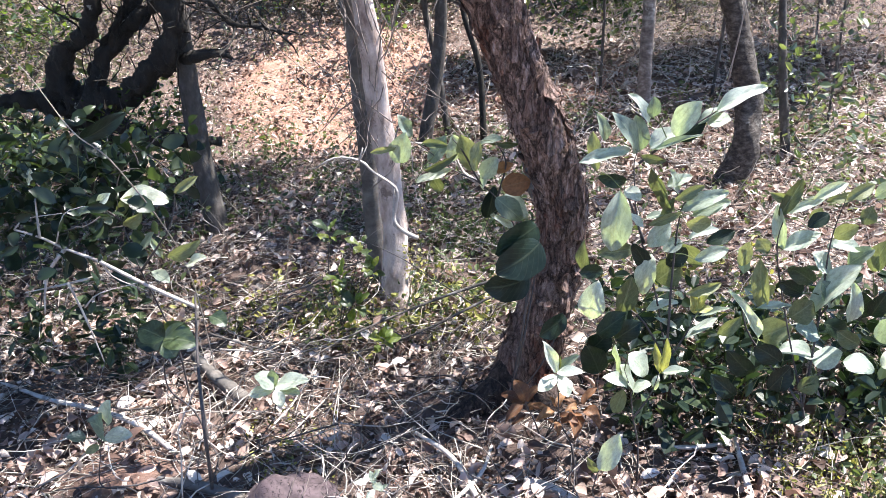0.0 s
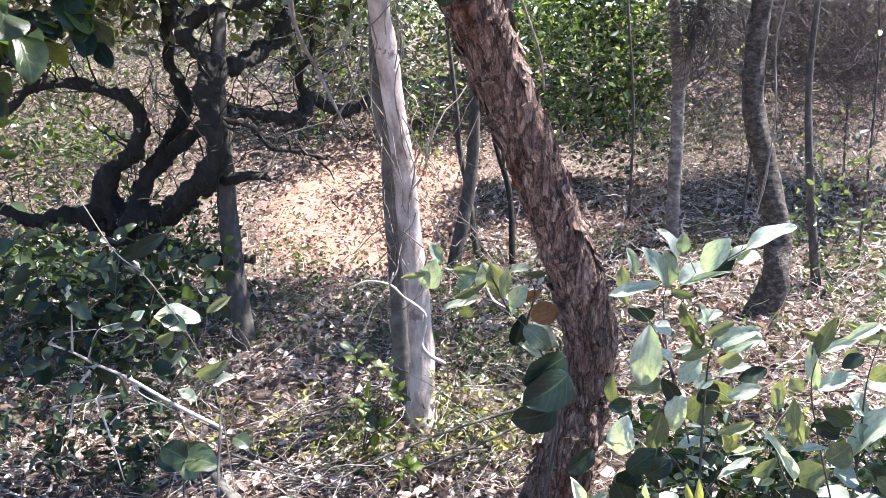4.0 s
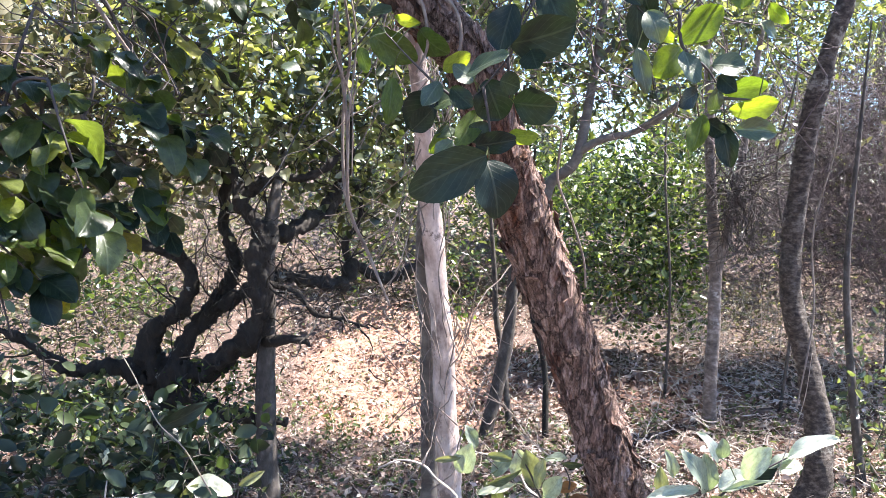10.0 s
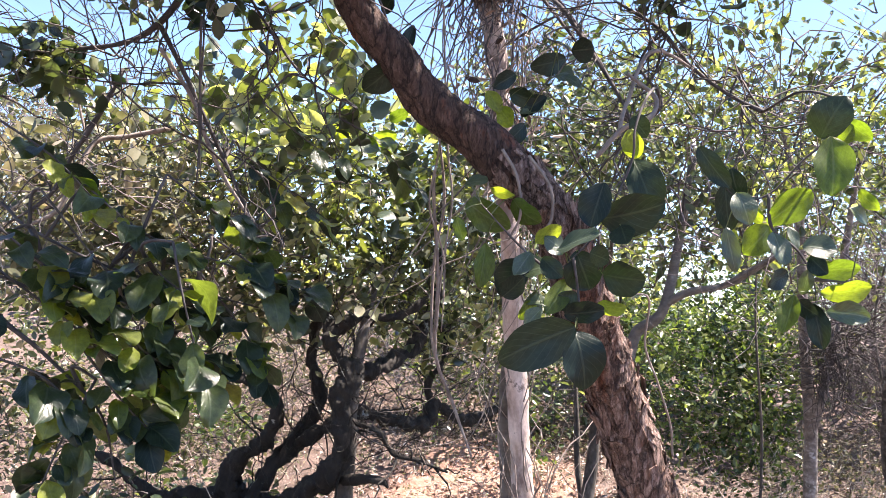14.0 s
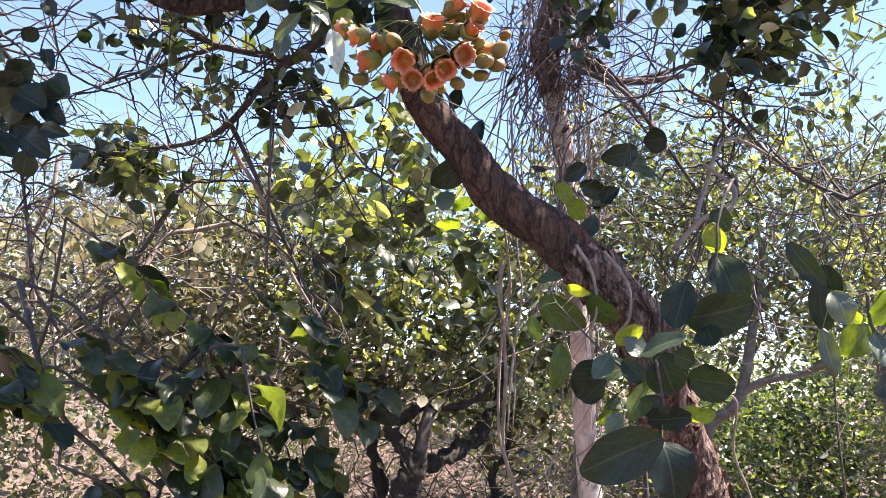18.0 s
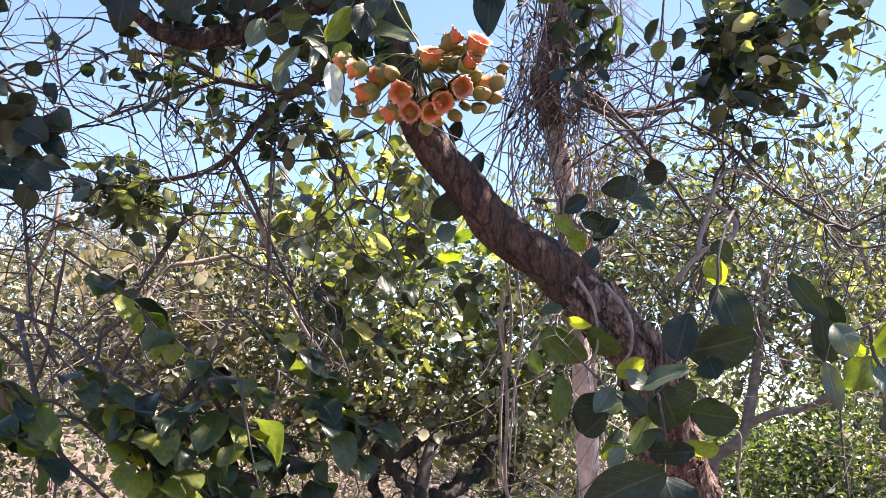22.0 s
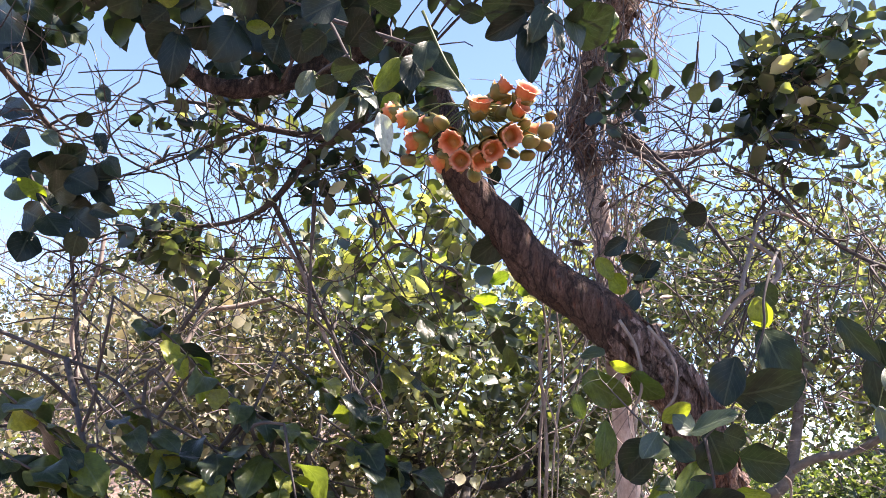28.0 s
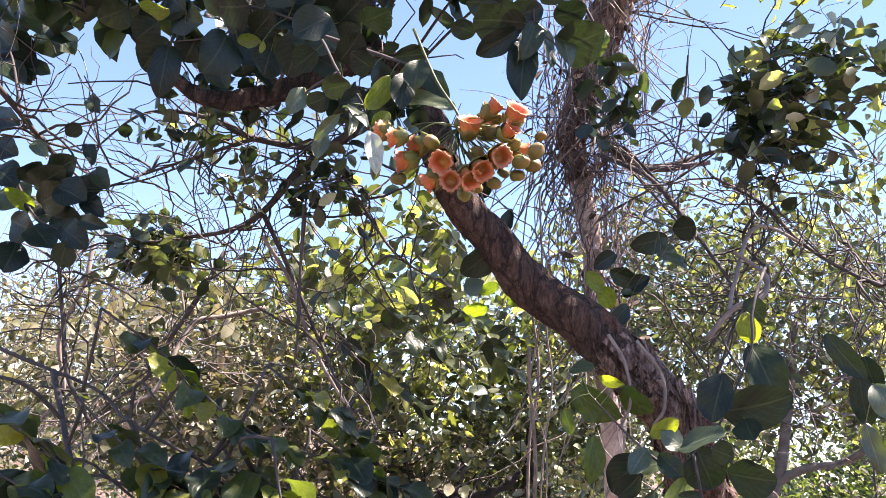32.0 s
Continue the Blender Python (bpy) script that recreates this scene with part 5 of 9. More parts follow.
twigs = leafy_stems(shrub, ([(0.600, 2.250, 0.257), (0.548, 2.220, 0.507), (0.491, 2.220, 0.722), (0.473, 2.220, 0.888), (0.480, 2.220, 0.939)], [(0.509, 2.220, 0.669), (0.457, 2.220, 0.816), (0.441, 2.220, 0.832)], [(0.485, 2.220, 0.904), (0.572, 2.220, 0.970), (0.665, 2.220, 1.027), (0.714, 2.220, 1.055)], [(0.585, 2.200, 0.327), (0.593, 2.220, 0.577), (0.606, 2.220, 0.758), (0.635, 2.220, 0.799)], [(0.592, 2.220, 0.276), (0.502, 2.220, 0.434), (0.385, 2.220, 0.514)], [(0.592, 2.220, 0.276), (0.645, 2.220, 0.371), (0.673, 2.220, 0.445)],), 0.0030)
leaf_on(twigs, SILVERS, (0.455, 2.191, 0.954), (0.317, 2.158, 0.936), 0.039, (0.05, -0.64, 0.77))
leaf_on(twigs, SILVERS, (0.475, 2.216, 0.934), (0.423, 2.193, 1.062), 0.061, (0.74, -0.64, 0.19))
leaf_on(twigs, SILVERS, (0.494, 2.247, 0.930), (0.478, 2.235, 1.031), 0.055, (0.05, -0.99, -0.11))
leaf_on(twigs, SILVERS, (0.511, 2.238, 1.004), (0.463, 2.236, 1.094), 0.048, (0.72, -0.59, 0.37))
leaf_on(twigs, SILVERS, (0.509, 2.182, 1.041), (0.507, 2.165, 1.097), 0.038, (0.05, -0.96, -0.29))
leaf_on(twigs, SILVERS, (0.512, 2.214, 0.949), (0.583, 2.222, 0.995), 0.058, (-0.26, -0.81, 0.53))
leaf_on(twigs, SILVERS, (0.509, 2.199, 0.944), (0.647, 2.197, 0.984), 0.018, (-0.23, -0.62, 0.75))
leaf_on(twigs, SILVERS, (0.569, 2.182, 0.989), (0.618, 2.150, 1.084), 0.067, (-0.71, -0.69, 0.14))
leaf_on(twigs, SHADED_LEAVES, (0.597, 2.259, 0.954), (0.663, 2.226, 1.012), 0.055, (-0.55, -0.82, 0.17))
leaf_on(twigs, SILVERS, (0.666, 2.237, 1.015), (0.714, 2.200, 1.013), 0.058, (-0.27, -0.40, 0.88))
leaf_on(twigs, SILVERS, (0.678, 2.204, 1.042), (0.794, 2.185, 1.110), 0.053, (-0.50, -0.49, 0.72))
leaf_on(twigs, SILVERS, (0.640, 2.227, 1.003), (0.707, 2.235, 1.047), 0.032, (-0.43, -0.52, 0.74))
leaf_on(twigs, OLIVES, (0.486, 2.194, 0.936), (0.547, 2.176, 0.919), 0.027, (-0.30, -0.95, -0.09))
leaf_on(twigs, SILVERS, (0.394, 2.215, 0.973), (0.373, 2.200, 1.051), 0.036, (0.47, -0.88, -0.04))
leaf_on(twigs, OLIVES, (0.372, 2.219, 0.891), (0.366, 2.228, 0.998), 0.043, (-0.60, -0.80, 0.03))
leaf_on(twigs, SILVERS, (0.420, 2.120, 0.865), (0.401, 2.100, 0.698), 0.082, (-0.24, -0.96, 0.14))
leaf_on(twigs, SHADED_LEAVES, (0.460, 2.259, 0.843), (0.384, 2.230, 0.860), 0.040, (0.37, -0.93, 0.06))
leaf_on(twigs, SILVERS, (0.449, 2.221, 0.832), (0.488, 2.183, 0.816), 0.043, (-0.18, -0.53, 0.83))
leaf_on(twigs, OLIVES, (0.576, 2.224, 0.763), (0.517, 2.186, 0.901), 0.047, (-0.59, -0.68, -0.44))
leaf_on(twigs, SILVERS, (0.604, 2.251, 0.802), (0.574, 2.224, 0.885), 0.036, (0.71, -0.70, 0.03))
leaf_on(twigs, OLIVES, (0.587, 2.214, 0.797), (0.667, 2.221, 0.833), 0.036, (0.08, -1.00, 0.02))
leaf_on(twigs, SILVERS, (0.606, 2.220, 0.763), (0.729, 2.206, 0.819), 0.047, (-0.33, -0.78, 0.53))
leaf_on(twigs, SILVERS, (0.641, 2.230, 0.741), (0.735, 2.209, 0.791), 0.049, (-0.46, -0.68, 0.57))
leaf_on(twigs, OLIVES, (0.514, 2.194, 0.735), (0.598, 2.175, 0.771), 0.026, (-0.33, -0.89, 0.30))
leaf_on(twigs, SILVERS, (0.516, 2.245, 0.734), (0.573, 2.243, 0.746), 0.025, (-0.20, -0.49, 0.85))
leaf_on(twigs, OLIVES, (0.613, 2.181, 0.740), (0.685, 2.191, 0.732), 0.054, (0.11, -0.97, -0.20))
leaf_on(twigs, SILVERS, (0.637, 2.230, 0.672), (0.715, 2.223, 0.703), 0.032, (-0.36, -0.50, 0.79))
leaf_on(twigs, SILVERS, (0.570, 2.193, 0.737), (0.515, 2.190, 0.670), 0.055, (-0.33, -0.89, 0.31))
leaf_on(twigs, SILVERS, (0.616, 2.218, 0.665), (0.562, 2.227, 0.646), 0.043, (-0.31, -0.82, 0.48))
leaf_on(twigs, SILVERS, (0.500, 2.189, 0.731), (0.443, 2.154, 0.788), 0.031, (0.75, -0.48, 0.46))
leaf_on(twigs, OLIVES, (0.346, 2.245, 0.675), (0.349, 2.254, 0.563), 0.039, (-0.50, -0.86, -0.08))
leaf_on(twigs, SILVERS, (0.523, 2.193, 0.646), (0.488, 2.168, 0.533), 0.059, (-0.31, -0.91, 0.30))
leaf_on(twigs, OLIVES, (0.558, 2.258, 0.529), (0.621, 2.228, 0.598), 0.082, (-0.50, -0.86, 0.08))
leaf_on(twigs, SHADED_LEAVES, (0.394, 2.212, 0.591), (0.325, 2.193, 0.599), 0.045, (0.28, -0.96, 0.11))
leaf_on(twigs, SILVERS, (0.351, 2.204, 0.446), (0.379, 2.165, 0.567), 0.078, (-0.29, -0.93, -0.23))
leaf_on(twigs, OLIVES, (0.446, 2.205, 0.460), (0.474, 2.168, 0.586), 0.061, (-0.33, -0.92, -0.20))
leaf_on(twigs, SHADED_LEAVES, (0.378, 2.181, 0.402), (0.451, 2.147, 0.473), 0.069, (-0.69, -0.57, 0.44))
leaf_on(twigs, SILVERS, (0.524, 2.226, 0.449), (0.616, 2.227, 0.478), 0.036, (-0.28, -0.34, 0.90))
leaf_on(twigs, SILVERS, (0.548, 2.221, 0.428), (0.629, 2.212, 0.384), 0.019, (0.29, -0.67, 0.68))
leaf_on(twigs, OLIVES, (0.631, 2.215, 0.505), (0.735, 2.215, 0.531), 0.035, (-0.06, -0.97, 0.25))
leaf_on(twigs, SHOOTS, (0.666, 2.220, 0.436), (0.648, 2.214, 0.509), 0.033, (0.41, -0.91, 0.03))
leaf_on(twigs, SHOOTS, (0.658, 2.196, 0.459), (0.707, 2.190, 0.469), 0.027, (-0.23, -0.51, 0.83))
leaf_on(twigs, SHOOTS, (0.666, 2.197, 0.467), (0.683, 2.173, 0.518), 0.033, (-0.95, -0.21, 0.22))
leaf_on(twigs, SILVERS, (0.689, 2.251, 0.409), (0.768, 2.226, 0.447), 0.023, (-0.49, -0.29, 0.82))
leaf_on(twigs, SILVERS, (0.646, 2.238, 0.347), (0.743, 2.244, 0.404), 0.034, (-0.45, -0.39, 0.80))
leaf_on(twigs, SHADED_LEAVES, (0.366, 2.241, 0.313), (0.413, 2.221, 0.381), 0.073, (-0.29, -0.95, -0.08))
leaf_on(twigs, SHADED_LEAVES, (0.387, 2.203, 0.256), (0.355, 2.170, 0.375), 0.083, (0.32, -0.93, -0.17))
leaf_on(twigs, SHADED_LEAVES, (0.433, 2.191, 0.378), (0.493, 2.173, 0.442), 0.066, (-0.39, -0.92, 0.10))
leaf_on(twigs, SHADED_LEAVES, (0.560, 2.249, 0.377), (0.633, 2.220, 0.428), 0.053, (-0.49, -0.84, 0.22))
leaf_on(twigs, SHADED_LEAVES, (0.581, 2.243, 0.585), (0.632, 2.234, 0.640), 0.053, (-0.23, -0.97, 0.06))
leaf_on(twigs, SHADED_LEAVES, (0.524, 2.201, 0.589), (0.474, 2.167, 0.694), 0.046, (0.12, -0.96, -0.25))
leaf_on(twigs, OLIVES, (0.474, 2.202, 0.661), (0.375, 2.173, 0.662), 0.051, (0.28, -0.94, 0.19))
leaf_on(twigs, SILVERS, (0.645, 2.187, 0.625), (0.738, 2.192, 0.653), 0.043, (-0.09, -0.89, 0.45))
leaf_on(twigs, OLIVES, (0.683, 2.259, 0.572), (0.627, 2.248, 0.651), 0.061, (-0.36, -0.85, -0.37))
leaf_on(twigs, SHADED_LEAVES, (0.689, 2.240, 0.652), (0.767, 2.244, 0.681), 0.041, (-0.14, -0.86, 0.50))
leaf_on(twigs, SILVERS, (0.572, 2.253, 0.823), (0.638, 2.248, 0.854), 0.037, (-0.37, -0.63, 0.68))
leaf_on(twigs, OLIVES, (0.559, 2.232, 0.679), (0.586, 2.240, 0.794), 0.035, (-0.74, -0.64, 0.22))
shrub = thing("silvery_shrub", (0.980, 2.120, on_ground(0.980, 2.120)), "shrub with large pale silvery leaves over dry ground", "shrub")
twigs = leafy_stems(shrub, ([(0.959, 2.100, 0.180), (0.887, 2.120, 0.471), (0.842, 2.120, 0.680), (0.859, 2.120, 0.792)], [(0.959, 2.100, 0.180), (0.980, 2.120, 0.466), (0.982, 2.120, 0.689), (1.008, 2.120, 0.824)], [(0.959, 2.100, 0.180), (0.800, 2.120, 0.402), (0.758, 2.120, 0.530)], [(0.970, 2.120, 0.225), (1.068, 2.120, 0.390), (1.117, 2.120, 0.530)], [(0.970, 2.120, 0.225), (0.980, 2.120, 0.338)], [(0.980, 2.120, 0.466), (1.043, 2.120, 0.568)],), 0.0030)
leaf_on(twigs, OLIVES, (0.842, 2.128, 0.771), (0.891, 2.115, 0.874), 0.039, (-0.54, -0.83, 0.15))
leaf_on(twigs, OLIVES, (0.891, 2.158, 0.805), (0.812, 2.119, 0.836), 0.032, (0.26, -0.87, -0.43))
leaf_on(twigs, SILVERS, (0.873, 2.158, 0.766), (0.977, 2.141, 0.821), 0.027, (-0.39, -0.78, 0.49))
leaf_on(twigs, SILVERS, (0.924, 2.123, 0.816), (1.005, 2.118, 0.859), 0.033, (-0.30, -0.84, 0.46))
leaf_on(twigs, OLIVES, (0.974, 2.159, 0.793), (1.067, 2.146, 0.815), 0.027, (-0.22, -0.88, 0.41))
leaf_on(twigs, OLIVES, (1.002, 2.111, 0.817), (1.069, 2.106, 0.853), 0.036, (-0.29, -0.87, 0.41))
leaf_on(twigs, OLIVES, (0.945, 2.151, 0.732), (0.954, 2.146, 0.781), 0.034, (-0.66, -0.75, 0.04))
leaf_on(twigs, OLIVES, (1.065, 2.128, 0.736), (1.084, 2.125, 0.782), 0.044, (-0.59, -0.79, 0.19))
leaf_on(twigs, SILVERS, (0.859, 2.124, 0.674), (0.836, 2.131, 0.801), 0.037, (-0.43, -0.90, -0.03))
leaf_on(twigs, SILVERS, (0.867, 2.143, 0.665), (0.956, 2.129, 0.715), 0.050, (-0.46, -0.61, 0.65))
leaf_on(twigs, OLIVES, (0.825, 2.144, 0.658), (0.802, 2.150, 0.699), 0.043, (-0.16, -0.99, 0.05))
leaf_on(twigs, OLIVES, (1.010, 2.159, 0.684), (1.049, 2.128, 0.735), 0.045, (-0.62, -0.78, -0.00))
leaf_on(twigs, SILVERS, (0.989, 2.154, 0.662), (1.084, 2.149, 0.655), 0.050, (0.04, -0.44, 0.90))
leaf_on(twigs, SHADED_LEAVES, (0.901, 2.083, 0.754), (0.947, 2.077, 0.792), 0.039, (-0.45, -0.79, 0.42))
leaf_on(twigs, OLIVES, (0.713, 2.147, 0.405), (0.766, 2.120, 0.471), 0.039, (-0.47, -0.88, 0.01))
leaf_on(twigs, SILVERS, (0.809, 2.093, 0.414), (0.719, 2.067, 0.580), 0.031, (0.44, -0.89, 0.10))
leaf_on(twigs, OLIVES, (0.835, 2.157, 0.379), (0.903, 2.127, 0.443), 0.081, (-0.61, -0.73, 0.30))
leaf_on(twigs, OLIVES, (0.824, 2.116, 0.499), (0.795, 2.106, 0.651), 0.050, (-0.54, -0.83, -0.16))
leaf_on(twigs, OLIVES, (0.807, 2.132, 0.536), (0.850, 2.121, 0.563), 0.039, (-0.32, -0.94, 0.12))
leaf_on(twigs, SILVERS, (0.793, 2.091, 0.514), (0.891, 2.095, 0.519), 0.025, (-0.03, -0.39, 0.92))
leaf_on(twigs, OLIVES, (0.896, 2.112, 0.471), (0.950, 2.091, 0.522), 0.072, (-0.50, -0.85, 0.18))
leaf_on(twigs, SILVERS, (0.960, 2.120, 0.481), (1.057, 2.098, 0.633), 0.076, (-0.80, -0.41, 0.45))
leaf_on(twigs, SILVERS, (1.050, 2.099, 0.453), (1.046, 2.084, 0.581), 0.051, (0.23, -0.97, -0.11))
leaf_on(twigs, SHADED_LEAVES, (1.088, 2.125, 0.455), (1.081, 2.089, 0.551), 0.080, (-0.17, -0.92, -0.36))
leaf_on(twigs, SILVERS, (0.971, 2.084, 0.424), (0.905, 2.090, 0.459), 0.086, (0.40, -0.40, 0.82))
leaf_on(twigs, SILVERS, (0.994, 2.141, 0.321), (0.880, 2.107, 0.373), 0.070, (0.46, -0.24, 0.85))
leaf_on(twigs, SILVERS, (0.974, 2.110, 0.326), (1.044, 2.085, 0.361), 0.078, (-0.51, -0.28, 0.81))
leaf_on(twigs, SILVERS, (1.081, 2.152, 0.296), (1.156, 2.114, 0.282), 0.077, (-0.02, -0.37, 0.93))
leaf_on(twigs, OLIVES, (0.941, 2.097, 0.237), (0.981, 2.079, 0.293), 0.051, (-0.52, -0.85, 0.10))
leaf_on(twigs, SHADED_LEAVES, (1.003, 2.137, 0.434), (1.074, 2.130, 0.398), 0.056, (0.06, -0.95, 0.30))
leaf_on(twigs, SHADED_LEAVES, (0.935, 2.083, 0.592), (0.854, 2.044, 0.664), 0.050, (0.30, -0.94, -0.17))
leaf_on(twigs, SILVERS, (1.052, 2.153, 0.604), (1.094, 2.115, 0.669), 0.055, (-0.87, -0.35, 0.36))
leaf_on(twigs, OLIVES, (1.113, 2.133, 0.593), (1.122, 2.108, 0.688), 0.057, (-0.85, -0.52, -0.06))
leaf_on(twigs, SHADED_LEAVES, (1.115, 2.111, 0.465), (1.130, 2.080, 0.550), 0.050, (-0.55, -0.81, -0.20))
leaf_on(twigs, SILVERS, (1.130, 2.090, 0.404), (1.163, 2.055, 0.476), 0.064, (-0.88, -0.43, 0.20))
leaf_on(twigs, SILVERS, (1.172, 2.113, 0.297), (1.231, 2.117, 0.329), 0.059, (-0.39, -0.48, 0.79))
leaf_on(twigs, SHADED_LEAVES, (0.870, 2.080, 0.349), (0.803, 2.081, 0.407), 0.062, (0.09, -0.99, 0.12))
leaf_on(twigs, SHADED_LEAVES, (0.929, 2.128, 0.535), (0.851, 2.097, 0.589), 0.049, (0.29, -0.95, -0.13))
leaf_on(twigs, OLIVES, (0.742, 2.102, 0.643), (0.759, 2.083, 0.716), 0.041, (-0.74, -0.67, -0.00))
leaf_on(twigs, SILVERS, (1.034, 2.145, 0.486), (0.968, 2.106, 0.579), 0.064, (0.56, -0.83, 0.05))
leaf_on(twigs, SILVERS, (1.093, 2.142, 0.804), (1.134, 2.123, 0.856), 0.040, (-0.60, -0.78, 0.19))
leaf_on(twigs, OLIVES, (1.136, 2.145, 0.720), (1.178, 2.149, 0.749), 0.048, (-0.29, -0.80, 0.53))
leaf_on(twigs, SHADED_LEAVES, (0.818, 2.141, 0.276), (0.735, 2.102, 0.360), 0.062, (0.22, -0.95, -0.23))
leaf_on(twigs, SHADED_LEAVES, (0.858, 2.105, 0.240), (0.908, 2.090, 0.323), 0.061, (-0.50, -0.85, 0.15))
leaf_on(twigs, SHADED_LEAVES, (0.767, 2.115, 0.217), (0.693, 2.103, 0.287), 0.053, (0.26, -0.96, 0.11))
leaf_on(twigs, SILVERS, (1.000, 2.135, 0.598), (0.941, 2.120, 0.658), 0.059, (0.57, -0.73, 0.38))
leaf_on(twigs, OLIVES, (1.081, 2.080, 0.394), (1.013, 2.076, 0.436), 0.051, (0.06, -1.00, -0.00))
shrub = thing("silvery_shrub", (0.240, 2.720, on_ground(0.240, 2.720)), "branch of silvery leaves reaching past the pale tree", "shrub")
twigs = leafy_stems(shrub, ([(0.240, 2.720, -0.017), (0.211, 2.660, 0.386), (0.148, 2.660, 0.600), (0.058, 2.660, 0.715), (-0.033, 2.660, 0.769), (-0.138, 2.660, 0.861), (-0.202, 2.660, 0.874)], [(0.058, 2.660, 0.715), (0.007, 2.660, 0.825), (-0.027, 2.660, 0.874)], [(0.112, 2.660, 0.662), (0.144, 2.660, 0.779), (0.118, 2.660, 0.848)],), 0.0030)
leaf_on(twigs, SILVERS, (-0.208, 2.661, 0.799), (-0.178, 2.622, 0.906), 0.076, (-0.24, -0.93, -0.27))
leaf_on(twigs, SILVERS, (-0.160, 2.680, 0.881), (-0.195, 2.640, 0.963), 0.046, (0.72, -0.69, -0.03))
leaf_on(twigs, SILVERS, (-0.106, 2.662, 0.797), (-0.042, 2.655, 0.880), 0.065, (-0.59, -0.70, 0.40))
leaf_on(twigs, OLIVES, (-0.123, 2.652, 0.866), (-0.042, 2.619, 0.866), 0.030, (-0.36, -0.89, 0.26))
leaf_on(twigs, SILVERS, (-0.032, 2.680, 0.788), (-0.016, 2.665, 0.885), 0.073, (0.52, -0.83, -0.21))
leaf_on(twigs, OLIVES, (0.033, 2.670, 0.758), (0.010, 2.660, 0.885), 0.073, (-0.11, -0.99, -0.10))
leaf_on(twigs, SILVERS, (0.063, 2.683, 0.840), (0.133, 2.650, 0.870), 0.042, (-0.49, -0.30, 0.82))
leaf_on(twigs, OLIVES, (0.114, 2.648, 0.851), (0.185, 2.645, 0.847), 0.023, (-0.04, -1.00, 0.02))
leaf_on(twigs, OLIVES, (-0.128, 2.632, 0.779), (-0.014, 2.601, 0.833), 0.028, (-0.15, -0.96, -0.23))
leaf_on(twigs, SILVERS, (-0.157, 2.661, 0.732), (-0.029, 2.634, 0.776), 0.038, (-0.37, -0.56, 0.74))
leaf_on(twigs, SILVERS, (0.067, 2.622, 0.744), (0.110, 2.606, 0.821), 0.060, (-0.34, -0.94, -0.01))
leaf_on(twigs, RUSTS, (0.102, 2.675, 0.753), (0.167, 2.655, 0.772), 0.038, (-0.37, -0.85, 0.37))
leaf_on(twigs, RUSTS, (0.128, 2.642, 0.704), (0.221, 2.648, 0.725), 0.079, (0.01, -0.97, 0.24))
leaf_on(twigs, SILVERS, (0.066, 2.661, 0.694), (0.081, 2.634, 0.756), 0.047, (-0.93, -0.35, 0.07))
leaf_on(twigs, SHADED_LEAVES, (0.105, 2.685, 0.694), (0.078, 2.682, 0.578), 0.061, (-0.02, -1.00, 0.03))
leaf_on(twigs, SILVERS, (0.108, 2.634, 0.672), (0.186, 2.604, 0.594), 0.073, (0.13, -0.88, 0.46))
leaf_on(twigs, SILVERS, (0.138, 2.697, 0.658), (0.213, 2.672, 0.576), 0.057, (0.36, -0.74, 0.56))
leaf_on(twigs, SILVERS, (0.087, 2.670, 0.599), (0.170, 2.664, 0.544), 0.030, (0.44, -0.54, 0.72))
leaf_on(twigs, OLIVES, (0.063, 2.635, 0.867), (0.037, 2.614, 0.775), 0.046, (-0.48, -0.82, 0.32))
leaf_on(twigs, OLIVES, (-0.077, 2.693, 0.680), (-0.100, 2.667, 0.751), 0.044, (0.00, -0.94, -0.34))
leaf_on(twigs, OLIVES, (-0.210, 2.631, 0.860), (-0.294, 2.634, 0.849), 0.022, (-0.05, -0.99, 0.13))
seedling = thing("seedling", (0.300, 2.020, on_ground(0.300, 2.020)), "seedling with a rosette of silvery leaves", "seedling")
twigs = leafy_stems(seedling, ([(0.249, 2.020, 0.219), (0.242, 1.980, 0.332), (0.237, 1.980, 0.413)],), 0.0025)
leaf_on(twigs, SILVERS, (0.235, 1.959, 0.418), (0.201, 1.933, 0.527), 0.034, (0.57, -0.82, -0.02))
leaf_on(twigs, SILVERS, (0.236, 1.972, 0.410), (0.290, 1.957, 0.473), 0.027, (-0.66, -0.63, 0.41))
leaf_on(twigs, SILVERS, (0.238, 1.988, 0.391), (0.185, 1.953, 0.367), 0.039, (-0.00, -0.56, 0.83))
leaf_on(twigs, SILVERS, (0.240, 2.005, 0.379), (0.271, 1.967, 0.336), 0.049, (0.37, -0.55, 0.75))
leaf_on(twigs, SILVERS, (0.234, 1.949, 0.424), (0.301, 1.925, 0.440), 0.031, (-0.36, -0.45, 0.82))
leaf_on(twigs, SHOOTS, (0.236, 1.970, 0.414), (0.247, 1.972, 0.462), 0.017, (-0.62, -0.77, 0.17))
leaf_on(twigs, SHOOTS, (0.238, 1.986, 0.404), (0.223, 1.986, 0.451), 0.015, (0.42, -0.90, 0.13))
seedling = thing("seedling", (0.470, 2.000, on_ground(0.470, 2.000)), "young silvery seedling with yellow-green shoots", "seedling")
twigs = leafy_stems(seedling, ([(0.451, 2.000, 0.234), (0.436, 1.980, 0.342), (0.419, 1.980, 0.405)], [(0.451, 2.000, 0.234), (0.490, 1.980, 0.321), (0.514, 1.980, 0.401)],), 0.0025)
leaf_on(twigs, SILVERS, (0.418, 2.013, 0.366), (0.393, 1.973, 0.486), 0.036, (-0.91, -0.29, -0.29))
leaf_on(twigs, SILVERS, (0.425, 1.966, 0.461), (0.477, 1.956, 0.395), 0.070, (0.55, -0.65, 0.53))
